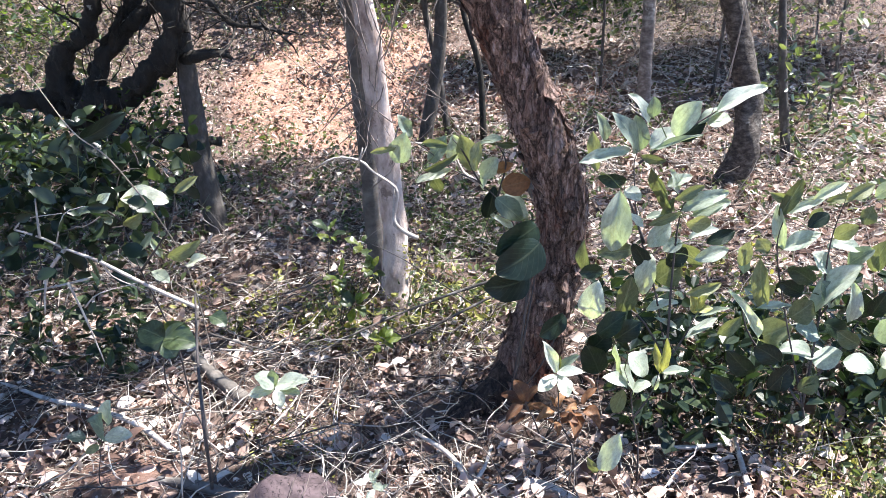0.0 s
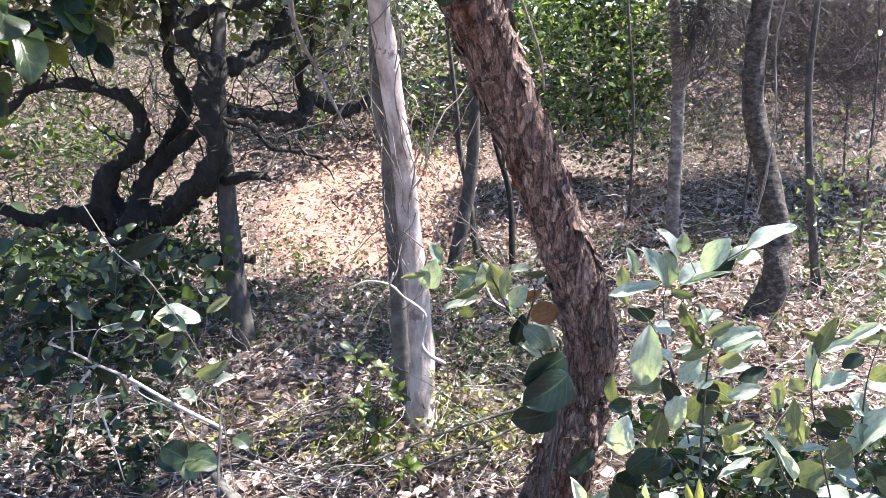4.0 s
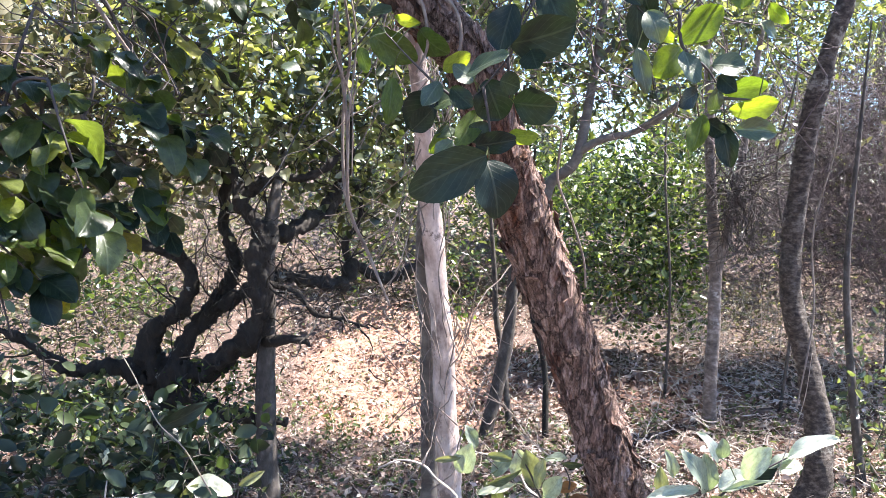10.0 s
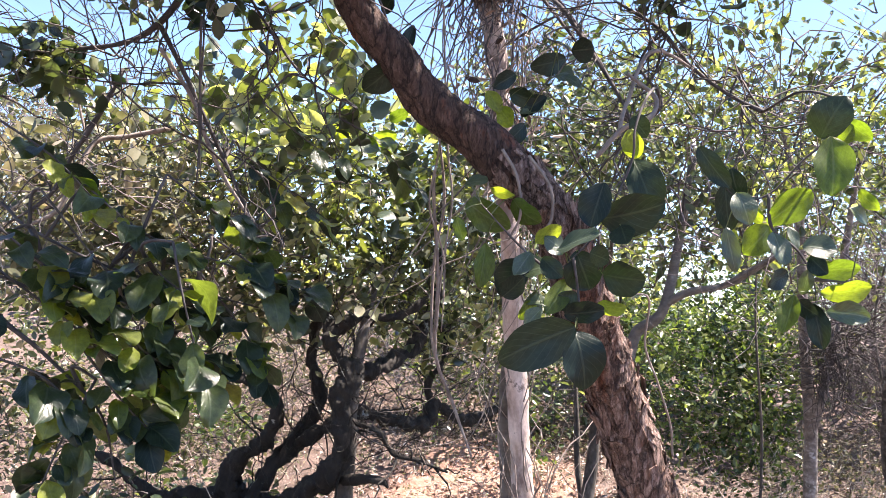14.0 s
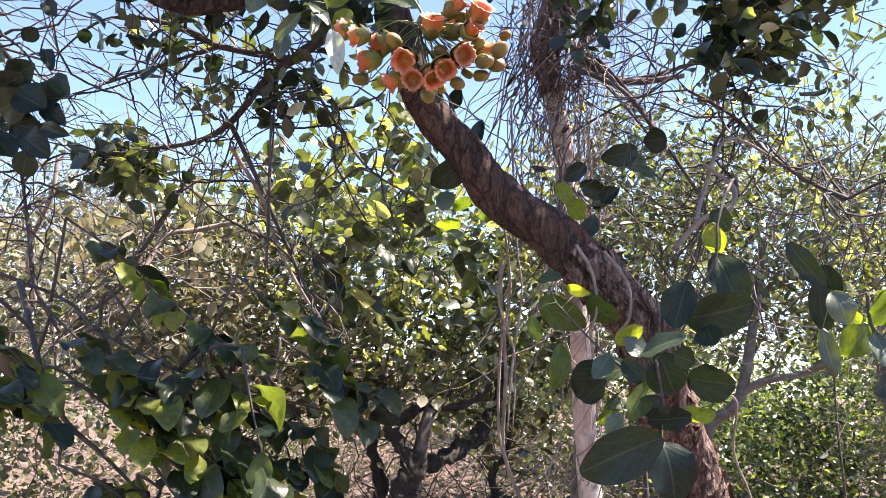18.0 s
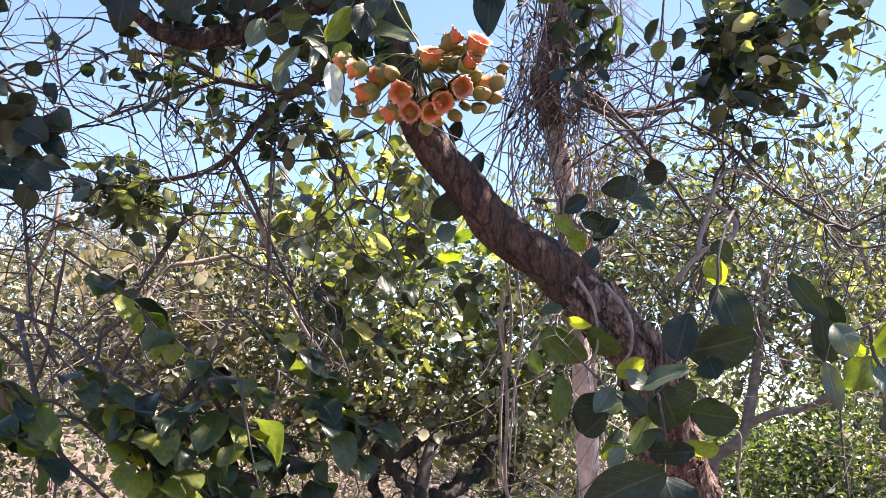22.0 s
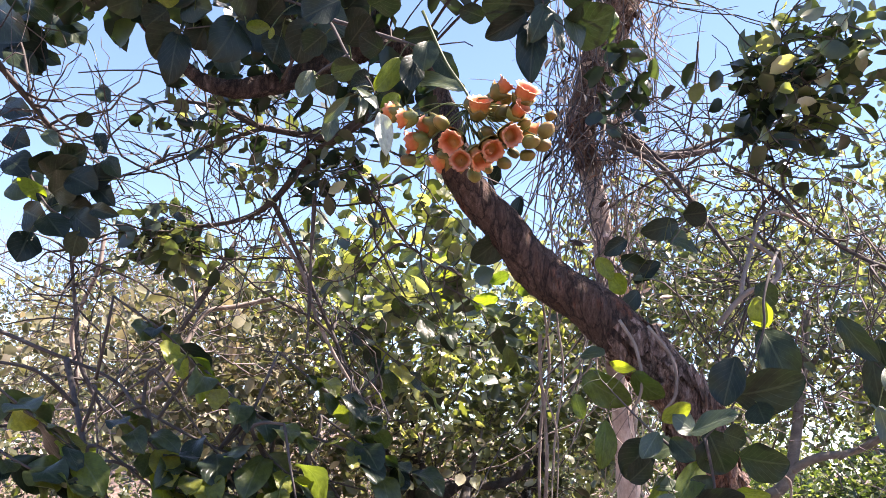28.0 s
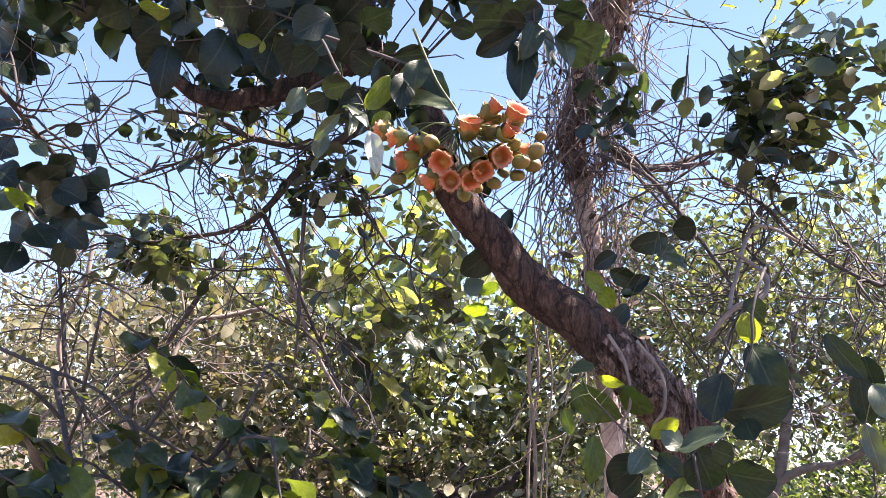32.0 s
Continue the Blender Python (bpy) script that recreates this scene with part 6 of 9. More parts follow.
leaf_on(twigs, SILVERS, (0.453, 2.010, 0.311), (0.408, 1.982, 0.417), 0.072, (0.91, -0.27, 0.32))
leaf_on(twigs, SILVERS, (0.422, 1.952, 0.375), (0.360, 1.928, 0.428), 0.044, (0.68, -0.30, 0.67))
leaf_on(twigs, SHOOTS, (0.513, 1.977, 0.394), (0.521, 1.945, 0.513), 0.027, (0.01, -0.97, -0.26))
leaf_on(twigs, SHOOTS, (0.521, 2.007, 0.374), (0.503, 2.015, 0.463), 0.023, (-0.16, -0.99, 0.06))
leaf_on(twigs, SILVERS, (0.508, 1.942, 0.416), (0.572, 1.920, 0.436), 0.029, (-0.35, -0.20, 0.91))
leaf_on(twigs, SILVERS, (0.513, 1.993, 0.375), (0.498, 1.984, 0.336), 0.023, (-0.55, -0.74, 0.38))
leaf_on(twigs, OLIVES, (0.416, 1.959, 0.356), (0.389, 1.966, 0.279), 0.042, (-0.26, -0.97, 0.00))
leaf_on(twigs, SILVERS, (0.445, 1.988, 0.336), (0.486, 1.970, 0.364), 0.040, (-0.62, -0.25, 0.74))
seedling = thing("seedling", (0.400, 1.860, on_ground(0.400, 1.860)), "seedling with a single upright silvery leaf", "seedling")
twigs = leafy_stems(seedling, ([(0.323, 1.860, 0.085), (0.326, 1.840, 0.164), (0.336, 1.840, 0.192)],), 0.0025)
leaf_on(twigs, SILVERS, (0.335, 1.833, 0.194), (0.388, 1.833, 0.300), 0.058, (-0.56, -0.78, 0.28))
leaf_on(twigs, OLIVES, (0.336, 1.857, 0.169), (0.302, 1.830, 0.229), 0.027, (-0.02, -0.91, -0.42))
shrub = thing("broad_leaved_plant", (-1.000, 2.500, on_ground(-1.000, 2.500)), "thin plant with one large sunlit white leaf", "shrub")
twigs = leafy_stems(shrub, ([(-1.026, 2.500, 0.354), (-1.031, 2.420, 0.561), (-1.056, 2.420, 0.736), (-1.055, 2.420, 0.820)], [(-1.031, 2.420, 0.561), (-0.910, 2.420, 0.710), (-0.867, 2.420, 0.838)], [(-1.056, 2.420, 0.736), (-1.122, 2.420, 0.796), (-1.162, 2.420, 0.853)],), 0.0030)
leaf_on(twigs, SILVERS, (-1.044, 2.420, 0.807), (-0.904, 2.440, 0.792), 0.082, (0.16, -0.50, 0.85))
leaf_on(twigs, OLIVES, (-1.070, 2.448, 0.741), (-1.010, 2.416, 0.817), 0.037, (-0.35, -0.93, -0.12))
leaf_on(twigs, OLIVES, (-0.934, 2.418, 0.603), (-0.825, 2.409, 0.653), 0.047, (-0.04, -0.99, -0.10))
leaf_on(twigs, OLIVES, (-0.873, 2.415, 0.818), (-0.796, 2.419, 0.865), 0.029, (-0.08, -0.97, 0.21))
leaf_on(twigs, SILVERS, (-1.188, 2.382, 0.764), (-1.095, 2.366, 0.802), 0.037, (-0.40, -0.51, 0.76))
leaf_on(twigs, SILVERS, (-1.101, 2.383, 0.796), (-1.054, 2.374, 0.841), 0.034, (-0.37, -0.90, 0.21))
leaf_on(twigs, SILVERS, (-1.131, 2.444, 0.740), (-1.088, 2.413, 0.726), 0.035, (0.21, -0.15, 0.97))
leaf_on(twigs, SILVERS, (-1.009, 2.400, 0.644), (-0.948, 2.382, 0.703), 0.042, (-0.65, -0.58, 0.50))
leaf_on(twigs, SILVERS, (-0.970, 2.457, 0.587), (-0.990, 2.437, 0.673), 0.023, (0.69, -0.73, -0.01))
leaf_on(twigs, SILVERS, (-1.195, 2.459, 0.837), (-1.141, 2.433, 0.873), 0.048, (-0.55, 0.01, 0.83))
leaf_on(twigs, SILVERS, (-1.317, 2.452, 0.908), (-1.317, 2.420, 0.864), 0.020, (0.58, -0.66, 0.48))
leaf_on(twigs, SHADED_LEAVES, (-1.128, 2.422, 0.993), (-0.983, 2.427, 1.064), 0.054, (0.14, -0.97, -0.22))
leaf_on(twigs, SHADED_LEAVES, (-1.069, 2.445, 0.802), (-1.102, 2.423, 0.849), 0.042, (0.48, -0.88, -0.08))
leaf_on(twigs, OLIVES, (-1.045, 2.406, 0.723), (-0.972, 2.379, 0.767), 0.041, (-0.10, -0.91, -0.39))
leaf_on(twigs, SHADED_LEAVES, (-1.024, 2.453, 0.565), (-1.072, 2.447, 0.630), 0.050, (0.42, -0.88, 0.23))
leaf_on(twigs, SHADED_LEAVES, (-1.112, 2.418, 0.683), (-1.136, 2.383, 0.746), 0.050, (0.90, -0.43, 0.10))
leaf_on(twigs, SILVERS, (-1.010, 2.454, 0.544), (-0.947, 2.418, 0.518), 0.041, (0.09, -0.47, 0.88))
leaf_on(twigs, SHADED_LEAVES, (-1.060, 2.426, 0.519), (-1.105, 2.386, 0.580), 0.051, (0.79, -0.57, 0.21))
leaf_on(twigs, SILVERS, (-0.878, 2.409, 0.578), (-0.797, 2.372, 0.621), 0.041, (-0.57, -0.40, 0.72))
leaf_on(twigs, SHADED_LEAVES, (-1.151, 2.458, 0.894), (-1.203, 2.442, 0.938), 0.054, (0.40, -0.91, 0.14))
seedling = thing("seedling", (-0.860, 2.280, on_ground(-0.860, 2.280)), "seedling with green lobed leaves", "seedling")
twigs = leafy_stems(seedling, ([(-0.963, 2.280, 0.204), (-0.933, 2.220, 0.345), (-0.917, 2.220, 0.424)],), 0.0030)
leaf_on(twigs, GLOSSY, (-0.928, 2.225, 0.421), (-0.810, 2.190, 0.437), 0.086, (-0.27, -0.57, 0.77))
leaf_on(twigs, SHADED_LEAVES, (-0.901, 2.184, 0.444), (-0.961, 2.189, 0.492), 0.080, (0.19, -0.92, 0.34))
leaf_on(twigs, GLOSSY, (-0.911, 2.201, 0.425), (-0.877, 2.179, 0.383), 0.061, (0.20, -0.79, 0.58))
leaf_on(twigs, GLOSSY, (-0.933, 2.248, 0.412), (-0.842, 2.226, 0.466), 0.060, (-0.46, -0.74, 0.48))
leaf_on(twigs, SHADED_LEAVES, (-0.912, 2.209, 0.430), (-0.986, 2.177, 0.433), 0.061, (0.36, -0.78, 0.51))
leaf_on(twigs, GLOSSY, (-0.766, 2.228, 0.490), (-0.707, 2.195, 0.483), 0.050, (-0.12, -0.40, 0.91))
seedling = thing("seedling", (-0.950, 1.980, on_ground(-0.950, 1.980)), "seedling with four pale oval leaves", "seedling")
twigs = leafy_stems(seedling, ([(-1.090, 1.980, 0.076), (-1.030, 1.920, 0.242), (-1.007, 1.920, 0.317)],), 0.0025)
leaf_on(twigs, SILVERS, (-1.014, 1.924, 0.293), (-1.004, 1.886, 0.382), 0.086, (0.94, 0.33, 0.04))
leaf_on(twigs, SILVERS, (-1.013, 1.960, 0.304), (-0.990, 1.957, 0.387), 0.048, (-0.42, -0.91, 0.08))
leaf_on(twigs, SILVERS, (-1.061, 1.921, 0.289), (-1.104, 1.907, 0.309), 0.039, (0.46, -0.19, 0.87))
leaf_on(twigs, SILVERS, (-1.014, 1.927, 0.283), (-0.937, 1.935, 0.285), 0.049, (0.03, -0.53, 0.85))
leaf_on(twigs, OLIVES, (-1.020, 1.904, 0.273), (-1.050, 1.879, 0.275), 0.027, (0.64, -0.76, 0.14))
seedling = thing("seedling", (-0.560, 2.320, on_ground(-0.560, 2.320)), "flat seedling with silvery leaves", "seedling")
twigs = leafy_stems(seedling, ([(-0.645, 2.320, 0.064), (-0.621, 2.260, 0.171), (-0.620, 2.260, 0.213)],), 0.0025)
leaf_on(twigs, SILVERS, (-0.629, 2.291, 0.193), (-0.510, 2.264, 0.233), 0.061, (-0.37, -0.38, 0.85))
leaf_on(twigs, SILVERS, (-0.621, 2.264, 0.210), (-0.668, 2.248, 0.271), 0.069, (0.80, -0.23, 0.55))
leaf_on(twigs, SILVERS, (-0.616, 2.253, 0.207), (-0.595, 2.231, 0.157), 0.040, (0.29, -0.83, 0.48))
leaf_on(twigs, SILVERS, (-0.623, 2.267, 0.202), (-0.702, 2.249, 0.192), 0.040, (0.03, -0.59, 0.80))
leaf_on(twigs, SILVERS, (-0.631, 2.300, 0.194), (-0.624, 2.273, 0.268), 0.038, (0.38, -0.86, -0.35))
leaf_on(twigs, SILVERS, (-0.623, 2.295, 0.179), (-0.542, 2.260, 0.188), 0.051, (-0.17, -0.15, 0.97))
leafy_shrub("broad_leaved_plant", "leafy sapling behind the pale trunk", (-0.55, 3.0), (((-0.382, 2.821, 0.453), 8), ((-0.468, 2.759, 0.349), 8), ((-0.303, 2.586, 0.183), 6), ((-0.50, 2.85, 0.50), 7), ((-0.42, 2.75, 0.25), 7), ((-0.35, 2.8, 0.36), 6)), FRESH + BIG[:3], 0.055, 0.003)

# ---- overhanging sprays of the leaning tree ----
sprays = []
sprays.append(([(-1.272, 1.587, 2.058), (-1.145, 1.634, 1.902), (-1.017, 1.659, 1.794), (-0.946, 1.692, 1.645)], 18, 0.115))
sprays.append(([(-1.276, 1.471, 1.877), (-1.127, 1.525, 1.766), (-1.021, 1.568, 1.674), (-0.928, 1.616, 1.603)], 18, 0.115))
sprays.append(([(-1.016, 1.714, 1.950), (-0.839, 1.755, 1.892), (-0.730, 1.804, 1.792)], 10, 0.105))
sprays.append(([(-1.075, 1.553, 1.649), (-1.084, 1.467, 1.531), (-1.105, 1.421, 1.405)], 12, 0.105))
sprays.append(([(-0.920, 1.558, 1.948), (-0.874, 1.540, 1.820), (-0.832, 1.566, 1.659)], 9, 0.11))
more = []
more.append(([(-1.376, 1.532, 2.221), (-1.251, 1.590, 2.134), (-1.145, 1.624, 2.027)], 12, 0.11))
more.append(([(-1.267, 1.473, 1.691), (-1.152, 1.497, 1.649), (-1.072, 1.518, 1.559)], 12, 0.115))
more.append(([(-1.097, 1.661, 1.982), (-1.000, 1.670, 1.871), (-0.903, 1.724, 1.811)], 12, 0.11))
more.append(([(-0.939, 1.761, 1.863), (-0.846, 1.785, 1.748), (-0.793, 1.801, 1.644)], 9, 0.105))
more.append(([(-1.067, 1.568, 1.792), (-0.975, 1.599, 1.699), (-0.872, 1.653, 1.652)], 12, 0.12))
more.append(([(-1.024, 1.689, 2.115), (-0.920, 1.737, 2.032), (-0.818, 1.794, 1.961)], 13, 0.1))
more.append(([(-1.200, 1.639, 2.079), (-1.078, 1.673, 1.983), (-0.964, 1.723, 1.926)], 13, 0.1))
more.append(([(-0.941, 1.754, 1.981), (-0.829, 1.792, 1.908), (-0.719, 1.840, 1.846)], 13, 0.1))
more.append(([(-1.484, 1.273, 2.038), (-1.373, 1.323, 1.954), (-1.289, 1.402, 1.871)], 12, 0.12))
more.append(([(-1.351, 1.478, 2.012), (-1.241, 1.507, 1.921), (-1.170, 1.560, 1.854)], 10, 0.12))
more.append(([(-1.077, 2.281, 2.439), (-0.959, 2.357, 2.336), (-0.816, 2.428, 2.245)], 10, 0.10))
more.append(([(-1.188, 2.372, 2.305), (-1.049, 2.456, 2.194), (-0.899, 2.529, 2.078)], 10, 0.10))
more.append(([(-0.894, 2.469, 2.433), (-0.759, 2.531, 2.355), (-0.672, 2.581, 2.217)], 10, 0.10))
more.append(([(-1.255, 2.406, 2.310), (-1.134, 2.418, 2.237), (-1.065, 2.463, 2.081)], 9, 0.10))
more.append(([(-1.131, 1.707, 1.931), (-1.044, 1.700, 1.847), (-0.951, 1.748, 1.802)], 10, 0.11))
more.append(([(-1.293, 1.517, 1.951), (-1.178, 1.550, 1.860), (-1.070, 1.591, 1.816)], 13, 0.115))
more.append(([(-1.107, 1.537, 1.719), (-1.014, 1.564, 1.604), (-0.950, 1.592, 1.533)], 12, 0.115))
more.append(([(-1.020, 1.715, 1.743), (-0.922, 1.744, 1.694), (-0.843, 1.783, 1.696)], 10, 0.11))
more.append(([(-1.436, 1.257, 1.906), (-1.326, 1.298, 1.848), (-1.229, 1.382, 1.788)], 12, 0.12))
more.append(([(-1.252, 1.498, 1.850), (-1.153, 1.545, 1.809), (-1.061, 1.603, 1.766)], 10, 0.12))
# twiggy upper branches against the sky
upper = []
upper.append(([(-0.859, 1.863, 2.805), (-0.975, 1.893, 2.756), (-1.138, 1.955, 2.694), (-1.261, 1.985, 2.585), (-1.406, 2.029, 2.546), (-1.598, 2.024, 2.527), (-1.707, 2.013, 2.493)], [0.024, 0.02, 0.016, 0.013, 0.01, 0.007, 0.003]))
upper.append(([(-1.261, 1.985, 2.585), (-1.218, 2.042, 2.481), (-1.172, 2.098, 2.358), (-1.108, 2.158, 2.202), (-1.045, 2.201, 2.062), (-0.969, 2.236, 2.010)], [0.011, 0.01, 0.009, 0.008, 0.006, 0.003]))
upper.append(([(-1.055, 1.923, 2.734), (-1.263, 1.906, 2.779), (-1.442, 1.879, 2.854), (-1.627, 1.863, 2.866), (-1.815, 1.887, 2.766)], [0.014, 0.012, 0.009, 0.006, 0.003]))
upper.append(([(-1.263, 1.906, 2.779), (-1.414, 1.889, 2.734), (-1.562, 1.864, 2.684), (-1.725, 1.877, 2.648)], [0.009, 0.007, 0.005, 0.002]))
upper.append(([(-1.631, 1.319, 2.745), (-1.666, 1.462, 2.712), (-1.699, 1.598, 2.679), (-1.714, 1.749, 2.638)], [0.012, 0.01, 0.008, 0.004]))
upper.append(([(-1.762, 1.784, 2.404), (-1.720, 1.791, 2.245), (-1.672, 1.789, 2.092), (-1.622, 1.840, 1.977)], [0.006, 0.008, 0.009, 0.008]))
upper.append(([(-1.677, 2.449, 2.604), (-1.762, 2.437, 2.419), (-1.824, 2.415, 2.296), (-1.880, 2.391, 2.155), (-1.975, 2.325, 2.052)], [0.012, 0.012, 0.011, 0.01, 0.006]))
upper.append(([(-1.017, 1.958, 2.694), (-0.993, 2.116, 2.610), (-0.943, 2.278, 2.513), (-0.828, 2.441, 2.456)], [0.006, 0.006, 0.005, 0.003]))
upper.append(([(-0.398, 2.694, 2.975), (-0.222, 2.551, 2.829), (-0.107, 2.505, 2.660), (0.011, 2.455, 2.454), (0.031, 2.473, 2.359)], [0.014, 0.012, 0.01, 0.007, 0.004]))
upper.append(([(-0.449, 2.649, 3.066), (-0.341, 2.694, 2.991), (-0.238, 2.822, 2.959), (-0.030, 2.905, 3.036), (0.182, 2.970, 3.118)], [0.03, 0.026, 0.018, 0.012, 0.006]))
upper.append(([(-0.022, 2.465, 2.784), (0.107, 2.487, 2.703), (0.202, 2.511, 2.594), (0.314, 2.518, 2.508), (0.408, 2.514, 2.455)], [0.007, 0.008, 0.008, 0.008, 0.01]))
upper.append(([(0.107, 2.487, 2.703), (0.050, 2.519, 2.604), (0.116, 2.447, 2.465), (0.023, 2.474, 2.359), (-0.062, 2.508, 2.105)], [0.006, 0.006, 0.006, 0.006, 0.004]))
upper.append(([(0.132, 2.227, 3.062), (0.173, 2.279, 2.948), (0.185, 2.321, 2.849), (0.128, 2.425, 2.725)], [0.006, 0.005, 0.005, 0.004]))
hubs = []
for pts, rad in upper:
    part("branch", tube("branch", local(pts, near_tree.location), [0.72 * w for w in rad], TWIG, 7, 6, 0.2, 30), near_tree)
    line, _ = spline(pts, rad, 5)
    hubs += [tuple(p) for p in line]
hub = np.array(hubs)
sel = hub[rng.integers(0, len(hub), 640)]
w = rng.normal(size=(640, 3)) + np.array((-0.2, 0, 0.1))
me, _ = twig_cloud("twigwork", sel - np.array(near_tree.location), w, rng.uniform(0.12, 0.6, 640), rng.uniform(0.0014, 0.005, 640), TWIG, 8, 0.36)
part("twigwork", me, near_tree)["kind"] = "stuff"
# Some groups use the shade-darkened leaf colour to read as unlit masses
leaf_groups = []
leaf_groups.append(((-1.625, 2.011, 2.498), (0.16, 0.12, 0.05), 14, 6, 0.04, 0.07, LEAF_BUSH))
leaf_groups.append(((0.155, 2.299, 2.895), (0.15, 0.15, 0.17), 26, 6, 0.05, 0.066, LEAF_SHADED))
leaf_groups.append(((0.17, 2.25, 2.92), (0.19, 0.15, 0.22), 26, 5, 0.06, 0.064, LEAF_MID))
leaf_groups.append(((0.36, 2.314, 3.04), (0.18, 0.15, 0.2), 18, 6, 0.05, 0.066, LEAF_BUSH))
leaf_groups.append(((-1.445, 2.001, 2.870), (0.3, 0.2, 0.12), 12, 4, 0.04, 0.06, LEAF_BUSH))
leaf_groups.append(((-0.95, 1.55, 3.06), (0.45, 0.25, 0.12), 40, 6, 0.06, 0.10, LEAF_SHADED))
leaf_groups.append(((-1.35, 1.35, 3.0), (0.3, 0.25, 0.15), 22, 6, 0.06, 0.10, LEAF_SHADED))
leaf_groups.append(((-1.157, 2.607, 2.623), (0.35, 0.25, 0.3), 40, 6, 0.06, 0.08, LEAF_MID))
leaf_groups.append(((-0.31, 2.470, 3.09), (0.09, 0.12, 0.12), 10, 5, 0.04, 0.075, LEAF_SHADED))
leaf_groups.append(((-1.346, 1.750, 2.789), (0.14, 0.12, 0.09), 9, 5, 0.04, 0.050, LEAF_SHADED))
leaf_groups.append(((-1.133, 1.750, 2.835), (0.16, 0.12, 0.09), 12, 5, 0.04, 0.060, LEAF_SHADED))
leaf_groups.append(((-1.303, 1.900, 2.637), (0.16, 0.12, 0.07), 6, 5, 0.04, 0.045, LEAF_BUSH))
leaf_groups.append(((-1.095, 2.000, 2.645), (0.10, 0.1, 0.12), 10, 5, 0.04, 0.055, LEAF_SHADED))
leaf_groups.append(((-1.671, 2.100, 2.505), (0.12, 0.1, 0.06), 12, 5, 0.04, 0.070, LEAF_SHADED))
leaf_groups.append(((-0.737, 1.600, 2.729), (0.14, 0.12, 0.08), 12, 5, 0.04, 0.070, LEAF_SHADED))
leaf_groups.append(((-0.981, 1.900, 2.668), (0.10, 0.1, 0.1), 8, 5, 0.04, 0.050, LEAF_MID))
leaf_groups.append(((-0.901, 2.300, 2.686), (0.12, 0.1, 0.12), 12, 5, 0.04, 0.055, LEAF_MID))
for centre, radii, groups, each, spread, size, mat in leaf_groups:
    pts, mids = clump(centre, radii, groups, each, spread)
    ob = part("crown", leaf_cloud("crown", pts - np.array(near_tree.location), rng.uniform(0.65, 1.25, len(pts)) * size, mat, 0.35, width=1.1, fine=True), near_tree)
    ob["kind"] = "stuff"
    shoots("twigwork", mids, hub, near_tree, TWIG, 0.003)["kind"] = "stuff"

# The last three leaf forms have shade put into their colour
HANGING = BIG[:6] + FRESH[:1] + [broad_leaf("leaf", LEAF_DEEP_SHADE, 1, 0.6 + 0.05 * (i % 3), 0.06 + 0.04 * (i % 3), 0.03 + 0.06 * (i % 4), 0.05, 0.95 + 0.08 * (i % 3), 200 + i, 0.56) for i in range(3)]
rr = random.Random(11)
at = (-2.7, 0.9, on_ground(-2.7, 0.9))
side_tree = thing("overhanging_tree", at, "small tree whose bough of broad dark leaves hangs into view", "tree")
BOUGHS_SIDE = []
BOUGHS_SIDE.append(([(-2.7, 0.9, -0.1), (-2.68, 0.92, 0.8), (-2.6, 1.0, 1.6), (-2.35, 1.2, 2.3), (-1.551, 1.606, 2.085), (-1.311, 1.605, 1.972), (-1.137, 1.664, 1.892), (-0.972, 1.744, 1.849), (-0.834, 1.814, 1.815)], [0.08, 0.06, 0.035, 0.012, 0.007, 0.006, 0.005, 0.004, 0.003]))
BOUGHS_SIDE.append(([(-1.551, 1.606, 2.085), (-1.322, 1.497, 1.818), (-1.187, 1.538, 1.692), (-1.071, 1.571, 1.576), (-1.014, 1.557, 1.440)], [0.012, 0.009, 0.007, 0.005, 0.003]))
BOUGHS_SIDE.append(([(-1.311, 1.605, 1.972), (-1.135, 1.592, 1.741), (-1.003, 1.625, 1.659), (-0.889, 1.687, 1.636)], [0.007, 0.006, 0.004, 0.003]))
side_line = []
for pts, rad in BOUGHS_SIDE:
    part("bough", tube("bough", local(pts, at), [0.6 * w for w in rad], TWIG, 9, 8, 0.15, 20), side_tree)
    side_line += [tuple(p) for p in spline(pts[-5:], [1] * len(pts[-5:]), 5)[0]]
near_line = [tuple(p) for p in spline(LIMB, [1] * len(LIMB), 4)[0] + spline(LIMB2, [1] * len(LIMB2), 4)[0]]
stems = {near_tree: np.concatenate((hub, np.array(near_line))), side_tree: np.array(side_line)}
for k, (pts, count, size) in enumerate(sprays + more):
    owner = side_tree if min(np.linalg.norm(stems[side_tree] - np.array(pts[0]), axis=1)) < 0.42 and pts[0][0] < -0.8 else near_tree
    spray(HANGING + (FRESH if k % 4 == 1 else []), pts, max(4, round(count * (1.3 if owner is side_tree else 0.75))), size * (0.9 if owner is side_tree else 1.14), owner, rr, 0.0025, TWIG)
    a = Vector(pts[0])
    pool = stems[owner]
    c = Vector(pool[np.argmin(np.linalg.norm(pool - np.array(pts[0]), axis=1))])
    bow = Vector((rr.uniform(-0.05, 0.05), rr.uniform(-0.05, 0.05), 0.04))
    part("branch", tube("branch", local([c, c.lerp(a, 0.35) + bow, c.lerp(a, 0.7) + bow * 0.7, a], owner.location), [0.005, 0.0042, 0.0036, 0.0028], TWIG, 6, 5, 0.12, 30), owner)

